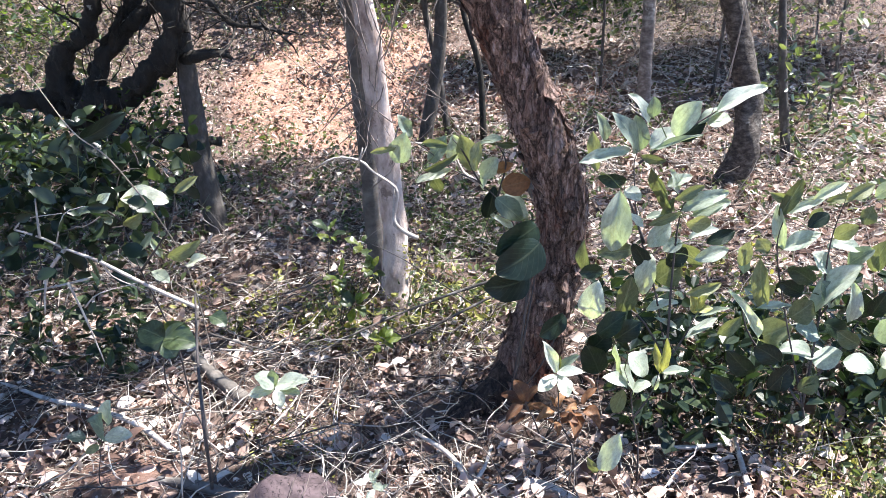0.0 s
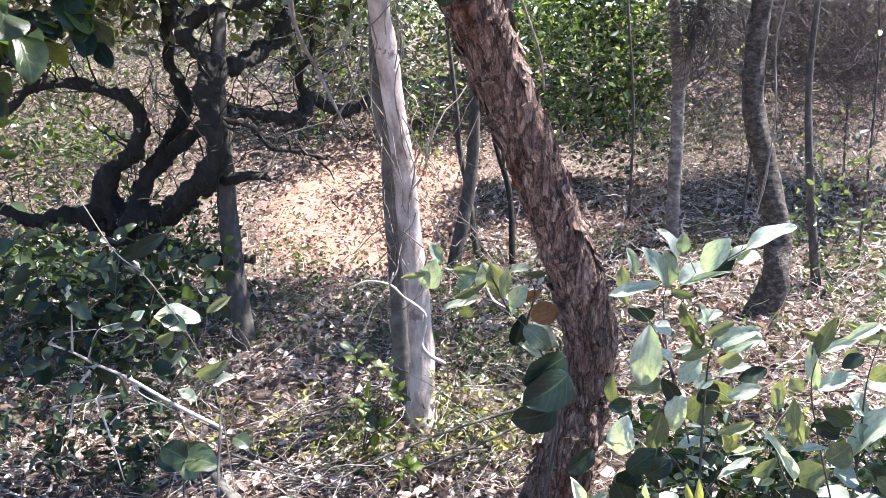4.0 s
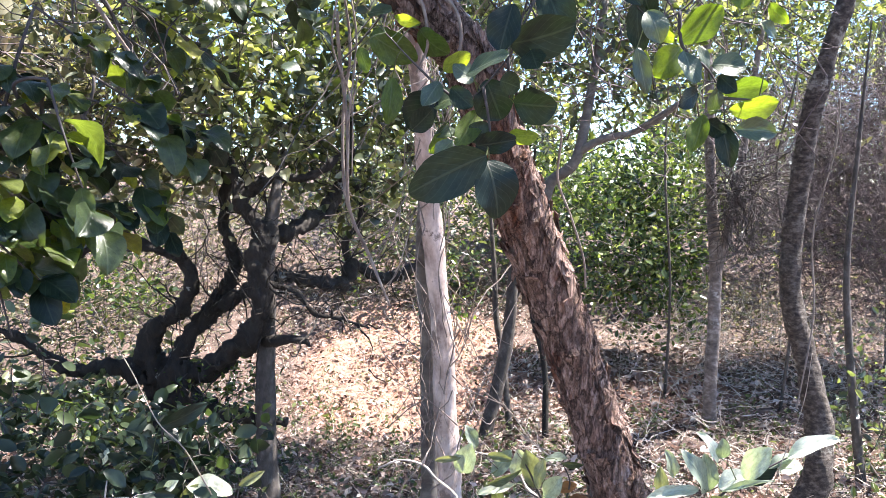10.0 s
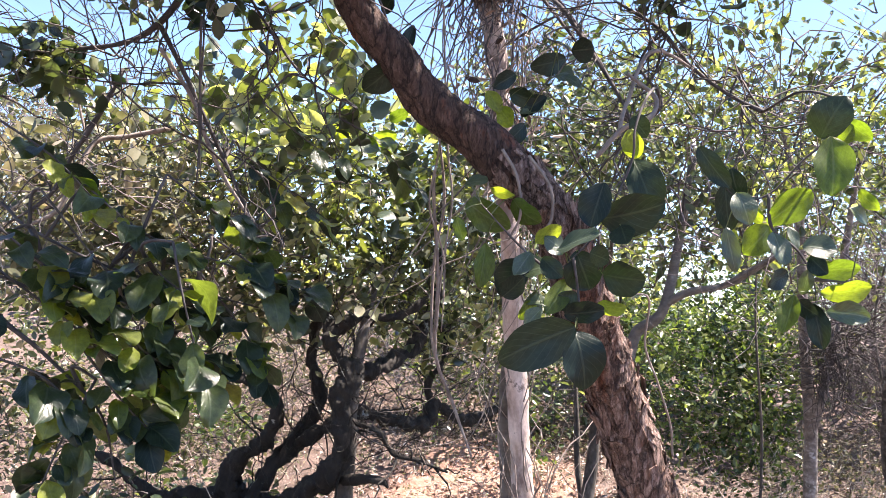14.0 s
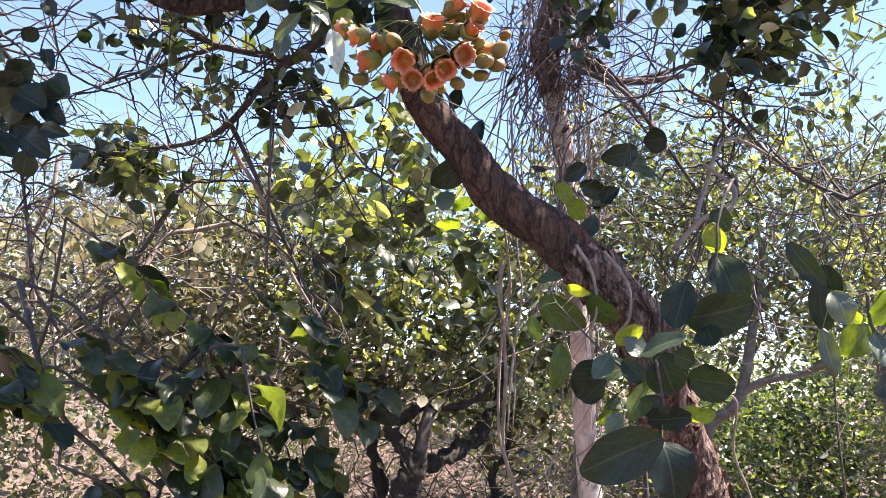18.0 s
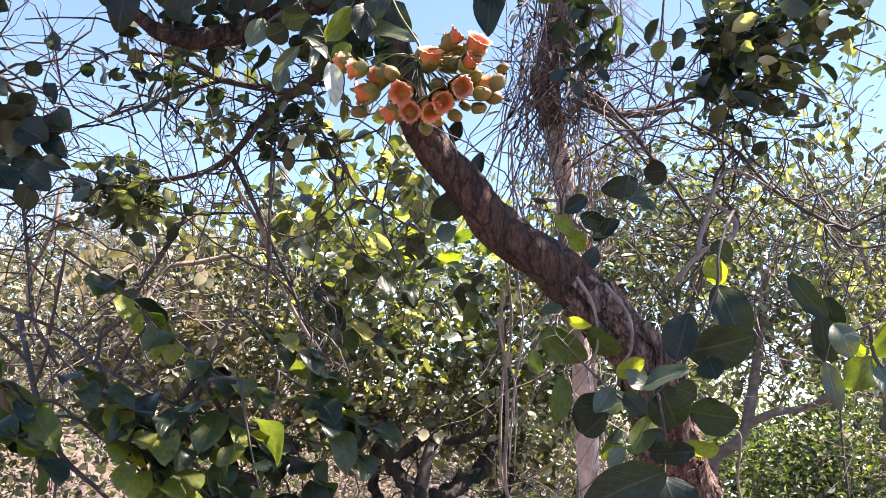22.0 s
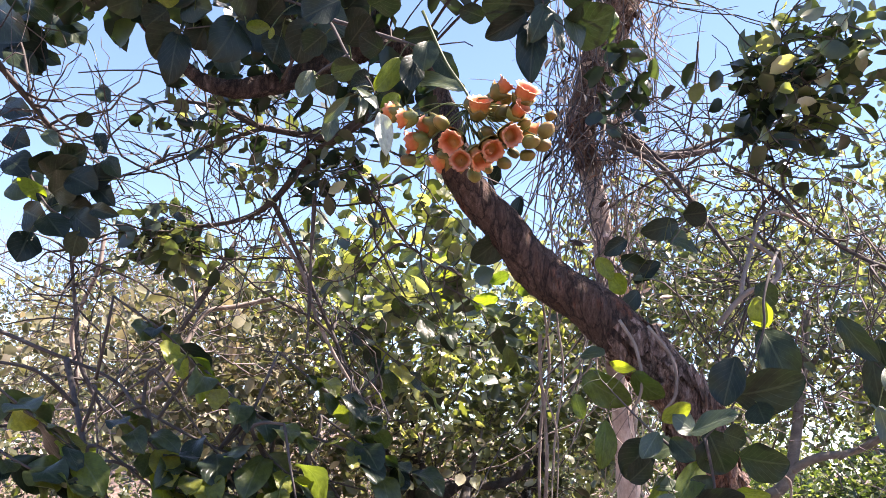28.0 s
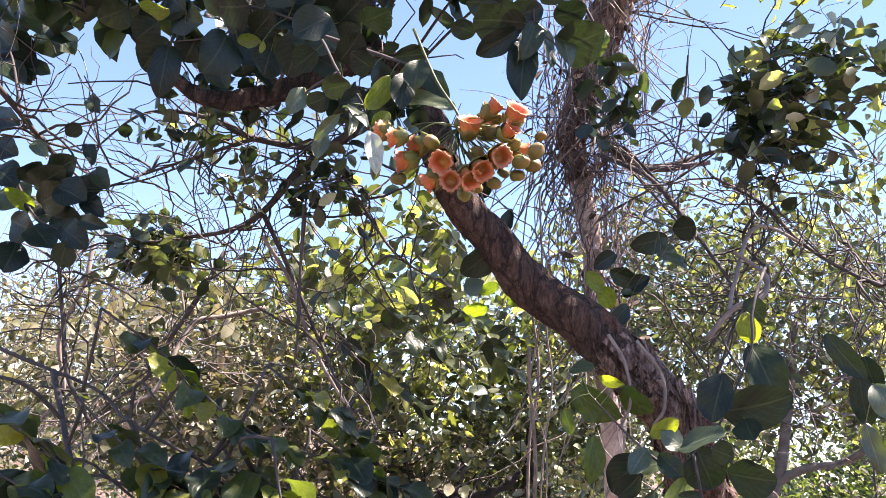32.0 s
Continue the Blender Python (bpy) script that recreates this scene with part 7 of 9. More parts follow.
# broad leaves that hang before the leaning trunk, in shade-coloured, backlit-coloured and glossy copies
twigs = leafy_stems(near_tree, ([(0.058, 1.950, 2.352), (0.033, 1.880, 2.262), (0.029, 1.880, 2.192), (-0.006, 1.880, 2.103), (-0.042, 1.880, 2.027), (-0.097, 1.880, 1.962), (-0.141, 1.880, 1.922), (-0.178, 1.880, 1.883)], [(-0.097, 1.880, 1.962), (-0.082, 1.880, 1.872), (-0.083, 1.880, 1.801)], [(-0.141, 1.880, 1.922), (-0.221, 1.880, 1.986), (-0.316, 1.880, 2.083)], [(-0.042, 1.880, 2.027), (-0.039, 1.880, 1.937)],), 0.0030, TWIG, stems[near_tree])
leaf_on(twigs, SHADED_LEAVES, (0.031, 2.000, 2.212), (0.092, 1.960, 2.080), 0.088, (-0.07, -0.96, 0.26))
leaf_on(twigs, BACKLIT_LEAVES, (0.036, 2.000, 2.216), (0.031, 1.970, 2.281), 0.054, (-0.11, -0.90, -0.42))
leaf_on(twigs, SHADED_LEAVES, (0.025, 2.000, 2.316), (0.066, 1.993, 2.273), 0.051, (-0.26, -0.96, -0.09))
leaf_on(twigs, SHADED_LEAVES, (-0.031, 1.800, 2.124), (-0.059, 1.789, 2.025), 0.074, (-0.09, -0.99, 0.14))
leaf_on(twigs, SHADED_LEAVES, (-0.040, 1.860, 2.052), (0.104, 1.840, 2.070), 0.098, (-0.08, -0.93, -0.36))
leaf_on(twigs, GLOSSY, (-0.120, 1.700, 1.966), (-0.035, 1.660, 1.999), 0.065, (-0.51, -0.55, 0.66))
leaf_on(twigs, SHADED_LEAVES, (0.008, 1.850, 2.036), (0.021, 1.825, 1.993), 0.059, (-0.28, -0.86, 0.42))
leaf_on(twigs, BACKLIT_LEAVES, (-0.371, 2.000, 2.105), (-0.271, 1.974, 2.027), 0.083, (-0.39, -0.90, -0.20))
leaf_on(twigs, BACKLIT_LEAVES, (-0.255, 2.000, 2.112), (-0.198, 2.005, 2.045), 0.072, (-0.45, -0.78, -0.44))
leaf_on(twigs, BACKLIT_LEAVES, (-0.181, 1.842, 1.993), (-0.126, 1.839, 2.033), 0.044, (0.33, -0.80, -0.51))
leaf_on(twigs, BACKLIT_LEAVES, (-0.318, 1.980, 1.998), (-0.325, 1.954, 1.890), 0.051, (0.35, -0.92, 0.20))
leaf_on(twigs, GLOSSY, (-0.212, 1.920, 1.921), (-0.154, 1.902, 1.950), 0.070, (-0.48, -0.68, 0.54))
leaf_on(twigs, SHADED_LEAVES, (-0.208, 1.918, 1.953), (-0.279, 1.922, 1.880), 0.083, (0.06, -0.99, -0.11))
leaf_on(twigs, SHADED_LEAVES, (-0.079, 1.720, 1.806), (-0.240, 1.700, 1.740), 0.100, (0.14, -0.99, -0.05))
leaf_on(twigs, SHADED_LEAVES, (-0.082, 1.740, 1.797), (-0.043, 1.726, 1.684), 0.094, (0.22, -0.95, 0.20))
leaf_on(twigs, SHADED_LEAVES, (-0.092, 1.894, 1.979), (-0.054, 1.900, 1.893), 0.095, (-0.10, -0.99, -0.11))
leaf_on(twigs, SHADED_LEAVES, (-0.029, 1.881, 1.927), (0.061, 1.845, 1.916), 0.086, (-0.38, -0.84, -0.37))
leaf_on(twigs, BACKLIT_LEAVES, (-0.039, 1.871, 1.857), (0.022, 1.836, 1.855), 0.041, (-0.45, -0.75, -0.48))
leaf_on(twigs, BACKLIT_LEAVES, (-0.110, 1.911, 1.912), (-0.148, 1.871, 1.829), 0.055, (0.21, -0.91, 0.35))
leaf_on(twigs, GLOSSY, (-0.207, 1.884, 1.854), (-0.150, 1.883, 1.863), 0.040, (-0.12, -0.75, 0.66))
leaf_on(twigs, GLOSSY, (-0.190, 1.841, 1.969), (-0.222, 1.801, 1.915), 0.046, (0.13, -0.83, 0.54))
leaf_on(twigs, SHADED_LEAVES, (-0.166, 1.861, 1.959), (-0.119, 1.844, 1.914), 0.047, (-0.12, -0.96, 0.23))
leaf_on(twigs, SHADED_LEAVES, (-0.253, 1.858, 1.867), (-0.202, 1.855, 1.907), 0.053, (0.18, -0.93, -0.30))
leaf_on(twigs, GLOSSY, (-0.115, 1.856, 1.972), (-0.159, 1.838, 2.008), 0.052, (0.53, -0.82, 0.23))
leaf_on(twigs, SHADED_LEAVES, (-0.088, 1.889, 1.847), (-0.121, 1.891, 1.885), 0.057, (-0.02, -1.00, 0.04))
leaf_on(twigs, SHADED_LEAVES, (-0.059, 1.861, 1.973), (-0.015, 1.861, 1.961), 0.052, (-0.06, -0.97, -0.23))
leaf_on(twigs, BACKLIT_LEAVES, (-0.217, 1.888, 1.817), (-0.179, 1.889, 1.857), 0.044, (0.40, -0.85, -0.36))
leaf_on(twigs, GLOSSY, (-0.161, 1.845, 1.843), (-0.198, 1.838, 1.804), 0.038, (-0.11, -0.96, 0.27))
leaf_on(twigs, BACKLIT_LEAVES, (-0.241, 1.911, 2.108), (-0.301, 1.906, 2.120), 0.030, (-0.05, -0.81, -0.59))
leaf_on(twigs, BACKLIT_LEAVES, (-0.369, 1.851, 2.046), (-0.347, 1.848, 1.994), 0.034, (-0.25, -0.97, -0.05))
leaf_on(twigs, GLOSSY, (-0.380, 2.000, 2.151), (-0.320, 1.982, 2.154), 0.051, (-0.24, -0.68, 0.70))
leaf_on(twigs, SHADED_LEAVES, (-0.113, 1.885, 1.833), (-0.024, 1.851, 1.847), 0.054, (-0.29, -0.90, -0.32))
# broad leaves that hang beside it, in the same copies
twigs = leafy_stems(near_tree, ([(0.486, 1.900, 2.317), (0.441, 1.850, 2.238), (0.385, 1.850, 2.184), (0.318, 1.850, 2.111), (0.248, 1.850, 2.105), (0.173, 1.850, 2.216)], [(0.318, 1.850, 2.111), (0.326, 1.850, 2.038), (0.379, 1.850, 1.990), (0.410, 1.850, 1.930), (0.417, 1.850, 1.870)], [(0.410, 1.850, 1.930), (0.484, 1.850, 1.926)],), 0.0030, TWIG, stems[near_tree])
leaf_on(twigs, BACKLIT_LEAVES, (0.319, 1.860, 2.049), (0.402, 1.855, 2.127), 0.073, (0.21, -0.93, -0.29))
leaf_on(twigs, BACKLIT_LEAVES, (0.337, 1.950, 2.052), (0.286, 1.926, 1.982), 0.074, (0.46, -0.89, -0.03))
leaf_on(twigs, SHADED_LEAVES, (0.229, 1.851, 2.134), (0.233, 1.860, 2.029), 0.052, (-0.19, -0.98, -0.09))
leaf_on(twigs, SHADED_LEAVES, (0.265, 1.872, 2.100), (0.234, 1.848, 2.162), 0.056, (-0.16, -0.89, -0.43))
leaf_on(twigs, SHADED_LEAVES, (0.168, 1.818, 2.208), (0.228, 1.812, 2.114), 0.047, (-0.34, -0.93, -0.16))
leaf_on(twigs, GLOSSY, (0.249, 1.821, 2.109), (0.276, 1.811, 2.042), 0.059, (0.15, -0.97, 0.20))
leaf_on(twigs, BACKLIT_LEAVES, (0.252, 1.864, 2.033), (0.231, 1.861, 2.002), 0.037, (0.09, -1.00, 0.04))
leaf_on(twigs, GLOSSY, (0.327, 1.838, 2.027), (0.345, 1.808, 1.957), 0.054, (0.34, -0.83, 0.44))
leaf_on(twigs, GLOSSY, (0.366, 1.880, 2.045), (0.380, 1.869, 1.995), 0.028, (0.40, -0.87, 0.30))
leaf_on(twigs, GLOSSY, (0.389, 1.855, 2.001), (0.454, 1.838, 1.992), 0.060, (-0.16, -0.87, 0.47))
leaf_on(twigs, BACKLIT_LEAVES, (0.408, 1.854, 1.946), (0.506, 1.861, 1.964), 0.053, (0.15, -0.87, -0.47))
leaf_on(twigs, BACKLIT_LEAVES, (0.414, 1.800, 1.901), (0.509, 1.788, 1.910), 0.054, (-0.06, -0.87, -0.48))
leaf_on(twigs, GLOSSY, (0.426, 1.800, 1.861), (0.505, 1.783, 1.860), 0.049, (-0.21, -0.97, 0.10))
leaf_on(twigs, SHADED_LEAVES, (0.408, 1.840, 1.877), (0.426, 1.817, 1.786), 0.047, (-0.22, -0.95, 0.20))
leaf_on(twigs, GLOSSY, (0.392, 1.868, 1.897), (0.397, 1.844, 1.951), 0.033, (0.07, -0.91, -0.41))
leaf_on(twigs, BACKLIT_LEAVES, (0.367, 1.822, 1.894), (0.346, 1.787, 1.814), 0.046, (-0.42, -0.78, 0.45))
leaf_on(twigs, BACKLIT_LEAVES, (0.426, 1.780, 2.222), (0.433, 1.748, 2.096), 0.080, (-0.05, -0.97, 0.24))
leaf_on(twigs, SHADED_LEAVES, (0.415, 1.823, 2.228), (0.448, 1.790, 2.313), 0.085, (-0.19, -0.94, -0.29))
leaf_on(twigs, BACKLIT_LEAVES, (0.458, 1.858, 2.231), (0.493, 1.855, 2.256), 0.042, (0.22, -0.88, -0.41))
leaf_on(twigs, SHADED_LEAVES, (0.352, 1.811, 1.938), (0.307, 1.773, 1.916), 0.043, (0.64, -0.76, 0.00))
leaf_on(twigs, SHADED_LEAVES, (0.404, 1.855, 1.979), (0.431, 1.821, 1.940), 0.039, (-0.59, -0.76, 0.26))
leaf_on(twigs, SHADED_LEAVES, (0.381, 1.844, 1.881), (0.408, 1.807, 1.856), 0.042, (-0.82, -0.58, -0.03))
leaf_on(twigs, BACKLIT_LEAVES, (0.271, 1.848, 2.086), (0.309, 1.856, 2.051), 0.032, (-0.19, -0.89, -0.41))
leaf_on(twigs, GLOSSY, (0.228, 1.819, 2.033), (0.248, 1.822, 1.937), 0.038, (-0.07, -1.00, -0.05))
leaf_on(twigs, BACKLIT_LEAVES, (0.484, 1.889, 2.278), (0.521, 1.853, 2.232), 0.043, (-0.75, -0.65, -0.09))
leaf_on(twigs, BACKLIT_LEAVES, (0.495, 1.830, 2.120), (0.521, 1.799, 2.074), 0.034, (-0.83, -0.55, -0.10))
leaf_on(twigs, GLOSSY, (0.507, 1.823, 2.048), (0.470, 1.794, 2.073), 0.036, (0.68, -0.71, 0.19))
# leaves overhead, coloured near black for the shade on their undersides
twigs = leafy_stems(near_tree, ([(-0.355, 1.450, 2.898), (-0.349, 1.350, 2.748), (-0.343, 1.350, 2.701), (-0.306, 1.350, 2.662)], [(-0.474, 1.450, 2.917), (-0.420, 1.350, 2.770), (-0.375, 1.350, 2.705)], [(-0.292, 1.350, 2.811), (-0.250, 1.350, 2.723), (-0.227, 1.350, 2.673)],), 0.0030, TWIG, stems[near_tree])
leaf_on(twigs, SHADED_LEAVES, (-0.362, 1.338, 2.706), (-0.455, 1.315, 2.723), 0.087, (0.06, -0.73, -0.68))
leaf_on(twigs, SHADED_LEAVES, (-0.376, 1.345, 2.700), (-0.450, 1.336, 2.650), 0.046, (0.42, -0.77, -0.49))
leaf_on(twigs, SHADED_LEAVES, (-0.362, 1.366, 2.700), (-0.378, 1.344, 2.563), 0.059, (0.25, -0.96, 0.12))
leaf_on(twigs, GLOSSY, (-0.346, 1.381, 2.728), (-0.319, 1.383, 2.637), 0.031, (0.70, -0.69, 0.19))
leaf_on(twigs, SHADED_LEAVES, (-0.309, 1.367, 2.667), (-0.215, 1.328, 2.653), 0.086, (-0.37, -0.65, -0.66))
leaf_on(twigs, BACKLIT_LEAVES, (-0.233, 1.377, 2.662), (-0.215, 1.378, 2.695), 0.022, (0.48, -0.84, -0.24))
leaf_on(twigs, SHADED_LEAVES, (-0.405, 1.388, 2.788), (-0.485, 1.365, 2.778), 0.073, (0.29, -0.78, -0.55))
leaf_on(twigs, SHADED_LEAVES, (-0.345, 1.349, 2.712), (-0.356, 1.321, 2.630), 0.044, (0.47, -0.85, 0.23))
leaf_on(twigs, SHADED_LEAVES, (-0.312, 1.353, 2.722), (-0.248, 1.335, 2.714), 0.052, (-0.26, -0.56, -0.79))
leaf_on(twigs, SHADED_LEAVES, (-0.405, 1.340, 2.715), (-0.332, 1.345, 2.743), 0.055, (0.24, -0.84, -0.48))
leaf_on(twigs, SHADED_LEAVES, (-0.295, 1.371, 2.766), (-0.334, 1.348, 2.792), 0.056, (0.13, -0.83, -0.54))
leaf_on(twigs, SHADED_LEAVES, (-0.473, 1.388, 2.726), (-0.510, 1.356, 2.737), 0.041, (0.48, -0.73, -0.49))
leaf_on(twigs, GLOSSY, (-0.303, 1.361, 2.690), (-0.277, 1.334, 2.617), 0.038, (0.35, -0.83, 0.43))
leaf_on(twigs, SHADED_LEAVES, (-0.394, 1.310, 2.743), (-0.435, 1.280, 2.776), 0.066, (0.32, -0.86, -0.38))
# glossy leaves beside the flowers
twigs = leafy_stems(near_tree, ([(-0.670, 1.120, 2.602), (-0.591, 1.060, 2.492), (-0.549, 1.060, 2.440), (-0.531, 1.060, 2.388)], [(-0.670, 1.120, 2.602), (-0.517, 1.060, 2.512), (-0.461, 1.060, 2.487)], [(-0.591, 1.060, 2.492), (-0.628, 1.060, 2.476), (-0.646, 1.060, 2.464)],), 0.0030, TWIG, stems[near_tree])
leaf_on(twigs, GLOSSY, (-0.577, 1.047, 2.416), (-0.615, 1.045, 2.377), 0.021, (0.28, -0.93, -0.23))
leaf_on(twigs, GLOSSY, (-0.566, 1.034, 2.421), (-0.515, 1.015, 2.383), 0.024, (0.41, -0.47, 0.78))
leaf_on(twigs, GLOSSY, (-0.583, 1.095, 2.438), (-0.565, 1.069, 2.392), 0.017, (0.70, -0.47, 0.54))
# Silver copy whose pale colour stands for sun on this leaf
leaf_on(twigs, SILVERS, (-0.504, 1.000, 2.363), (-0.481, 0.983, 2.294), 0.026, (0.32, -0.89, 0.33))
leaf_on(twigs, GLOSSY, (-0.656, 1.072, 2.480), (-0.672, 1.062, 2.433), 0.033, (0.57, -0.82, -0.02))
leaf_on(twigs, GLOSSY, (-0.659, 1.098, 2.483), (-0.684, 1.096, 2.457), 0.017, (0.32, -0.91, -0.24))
leaf_on(twigs, BACKLIT_LEAVES, (-0.498, 1.042, 2.468), (-0.524, 1.031, 2.410), 0.036, (0.81, -0.52, -0.26))
leaf_on(twigs, SHADED_LEAVES, (-0.471, 1.045, 2.472), (-0.479, 1.029, 2.412), 0.038, (0.51, -0.85, 0.16))
leaf_on(twigs, SHADED_LEAVES, (-0.450, 1.033, 2.485), (-0.450, 1.024, 2.436), 0.039, (0.27, -0.95, 0.17))
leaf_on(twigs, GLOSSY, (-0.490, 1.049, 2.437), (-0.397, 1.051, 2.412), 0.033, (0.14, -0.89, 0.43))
leaf_on(twigs, SHADED_LEAVES, (-0.543, 1.070, 2.435), (-0.494, 1.043, 2.396), 0.031, (-0.52, -0.85, -0.07))
leaf_on(twigs, SHADED_LEAVES, (-0.601, 1.048, 2.449), (-0.630, 1.044, 2.431), 0.035, (0.40, -0.78, -0.48))
leaf_on(twigs, SHADED_LEAVES, (-0.561, 1.040, 2.460), (-0.607, 1.040, 2.455), 0.039, (0.07, -0.74, -0.66))
leaf_on(twigs, SHADED_LEAVES, (-0.532, 1.054, 2.492), (-0.555, 1.021, 2.496), 0.039, (0.62, -0.50, -0.61))
leaf_on(twigs, SHADED_LEAVES, (-0.580, 1.036, 2.497), (-0.537, 1.014, 2.528), 0.044, (0.20, -0.65, -0.73))
leaf_on(twigs, SHADED_LEAVES, (-0.645, 1.080, 2.547), (-0.677, 1.071, 2.516), 0.046, (0.64, -0.60, -0.48))
leaf_on(twigs, SHADED_LEAVES, (-0.500, 1.063, 2.512), (-0.448, 1.069, 2.509), 0.036, (0.06, -0.82, -0.57))
leaf_on(twigs, SHADED_LEAVES, (-0.556, 1.073, 2.456), (-0.573, 1.034, 2.426), 0.039, (0.93, -0.14, -0.34))
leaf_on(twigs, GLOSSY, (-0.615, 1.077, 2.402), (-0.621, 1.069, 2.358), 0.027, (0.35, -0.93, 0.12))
leaf_on(twigs, BACKLIT_LEAVES, (-0.492, 1.037, 2.406), (-0.511, 1.024, 2.376), 0.027, (0.80, -0.54, -0.27))
leaf_on(twigs, SHADED_LEAVES, (-0.619, 1.069, 2.598), (-0.666, 1.041, 2.558), 0.059, (0.57, -0.81, -0.10))
leaf_on(twigs, SHADED_LEAVES, (-0.553, 1.045, 2.566), (-0.494, 1.015, 2.560), 0.050, (-0.28, -0.37, -0.89))
leaf_on(twigs, SHADED_LEAVES, (-0.453, 1.088, 2.491), (-0.416, 1.067, 2.440), 0.036, (-0.34, -0.93, 0.13))
# leaves over the bough, mostly in the shade-coloured copy
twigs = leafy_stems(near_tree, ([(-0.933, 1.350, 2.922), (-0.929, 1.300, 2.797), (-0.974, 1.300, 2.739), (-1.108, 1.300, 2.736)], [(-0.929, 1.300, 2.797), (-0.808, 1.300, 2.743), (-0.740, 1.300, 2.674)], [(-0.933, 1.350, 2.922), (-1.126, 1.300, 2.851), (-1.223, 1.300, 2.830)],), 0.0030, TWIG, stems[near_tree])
leaf_on(twigs, SHADED_LEAVES, (-0.952, 1.270, 2.720), (-0.951, 1.234, 2.616), 0.089, (0.89, -0.44, 0.16))
leaf_on(twigs, SHADED_LEAVES, (-0.960, 1.334, 2.782), (-0.898, 1.337, 2.686), 0.101, (0.09, -1.00, 0.03))
leaf_on(twigs, SHADED_LEAVES, (-0.908, 1.270, 2.777), (-0.985, 1.270, 2.774), 0.096, (0.02, -0.80, -0.59))
leaf_on(twigs, SHADED_LEAVES, (-0.883, 1.309, 2.809), (-0.798, 1.306, 2.733), 0.102, (0.11, -0.98, 0.16))
leaf_on(twigs, SHADED_LEAVES, (-0.808, 1.300, 2.744), (-0.700, 1.267, 2.652), 0.083, (-0.16, -0.97, 0.16))
leaf_on(twigs, SHADED_LEAVES, (-0.783, 1.282, 2.705), (-0.826, 1.287, 2.629), 0.073, (0.52, -0.78, -0.35))
leaf_on(twigs, SHADED_LEAVES, (-0.728, 1.296, 2.683), (-0.674, 1.304, 2.704), 0.064, (0.34, -0.73, -0.60))
leaf_on(twigs, SHADED_LEAVES, (-0.791, 1.334, 2.773), (-0.700, 1.299, 2.765), 0.080, (-0.27, -0.52, -0.81))
leaf_on(twigs, SHADED_LEAVES, (-1.104, 1.294, 2.736), (-1.162, 1.282, 2.681), 0.086, (0.64, -0.52, -0.56))
leaf_on(twigs, SHADED_LEAVES, (-1.108, 1.301, 2.730), (-1.098, 1.285, 2.612), 0.065, (0.44, -0.88, 0.16))
leaf_on(twigs, SHADED_LEAVES, (-1.097, 1.339, 2.762), (-1.002, 1.310, 2.709), 0.090, (-0.50, -0.70, -0.51))
leaf_on(twigs, SHADED_LEAVES, (-1.062, 1.327, 2.765), (-1.081, 1.328, 2.702), 0.072, (0.69, -0.69, -0.22))
leaf_on(twigs, BACKLIT_LEAVES, (-1.161, 1.263, 2.801), (-1.086, 1.248, 2.785), 0.051, (-0.26, -0.29, -0.92))
leaf_on(twigs, SHADED_LEAVES, (-1.260, 1.339, 2.866), (-1.301, 1.310, 2.812), 0.071, (0.81, -0.44, -0.38))
leaf_on(twigs, SHADED_LEAVES, (-1.171, 1.332, 2.808), (-1.212, 1.319, 2.765), 0.067, (0.64, -0.66, -0.41))
leaf_on(twigs, SHADED_LEAVES, (-1.104, 1.298, 2.807), (-1.033, 1.287, 2.752), 0.075, (-0.27, -0.95, -0.16))
leaf_on(twigs, SHADED_LEAVES, (-0.912, 1.307, 2.735), (-0.859, 1.275, 2.760), 0.060, (0.06, -0.55, -0.83))
leaf_on(twigs, SHADED_LEAVES, (-0.878, 1.322, 2.702), (-0.891, 1.311, 2.648), 0.070, (0.85, -0.52, -0.10))
leaf_on(twigs, SHADED_LEAVES, (-0.949, 1.269, 2.794), (-1.019, 1.250, 2.818), 0.079, (-0.05, -0.71, -0.70))
leaf_on(twigs, SHADED_LEAVES, (-0.819, 1.289, 2.776), (-0.864, 1.272, 2.822), 0.071, (0.16, -0.97, -0.20))
leaf_on(twigs, SHADED_LEAVES, (-0.727, 1.311, 2.739), (-0.657, 1.278, 2.772), 0.070, (-0.02, -0.73, -0.68))
leaf_on(twigs, BACKLIT_LEAVES, (-0.866, 1.260, 2.680), (-0.854, 1.262, 2.673), 0.023, (-0.06, -0.93, -0.37))
leaf_on(twigs, BACKLIT_LEAVES, (-0.926, 1.272, 2.705), (-0.877, 1.276, 2.696), 0.029, (-0.05, -0.78, -0.63))
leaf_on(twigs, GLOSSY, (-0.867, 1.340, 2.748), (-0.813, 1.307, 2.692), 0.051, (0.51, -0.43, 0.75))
leaf_on(twigs, SHADED_LEAVES, (-0.769, 1.310, 2.671), (-0.702, 1.279, 2.612), 0.061, (-0.53, -0.84, -0.16))
leaf_on(twigs, SHADED_LEAVES, (-0.998, 1.306, 2.694), (-0.948, 1.285, 2.616), 0.063, (-0.01, -0.97, 0.26))
leaf_on(twigs, SHADED_LEAVES, (-1.062, 1.281, 2.791), (-1.132, 1.287, 2.857), 0.082, (-0.28, -0.94, -0.21))
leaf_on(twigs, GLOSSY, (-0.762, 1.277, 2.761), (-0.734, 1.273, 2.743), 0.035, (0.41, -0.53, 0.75))
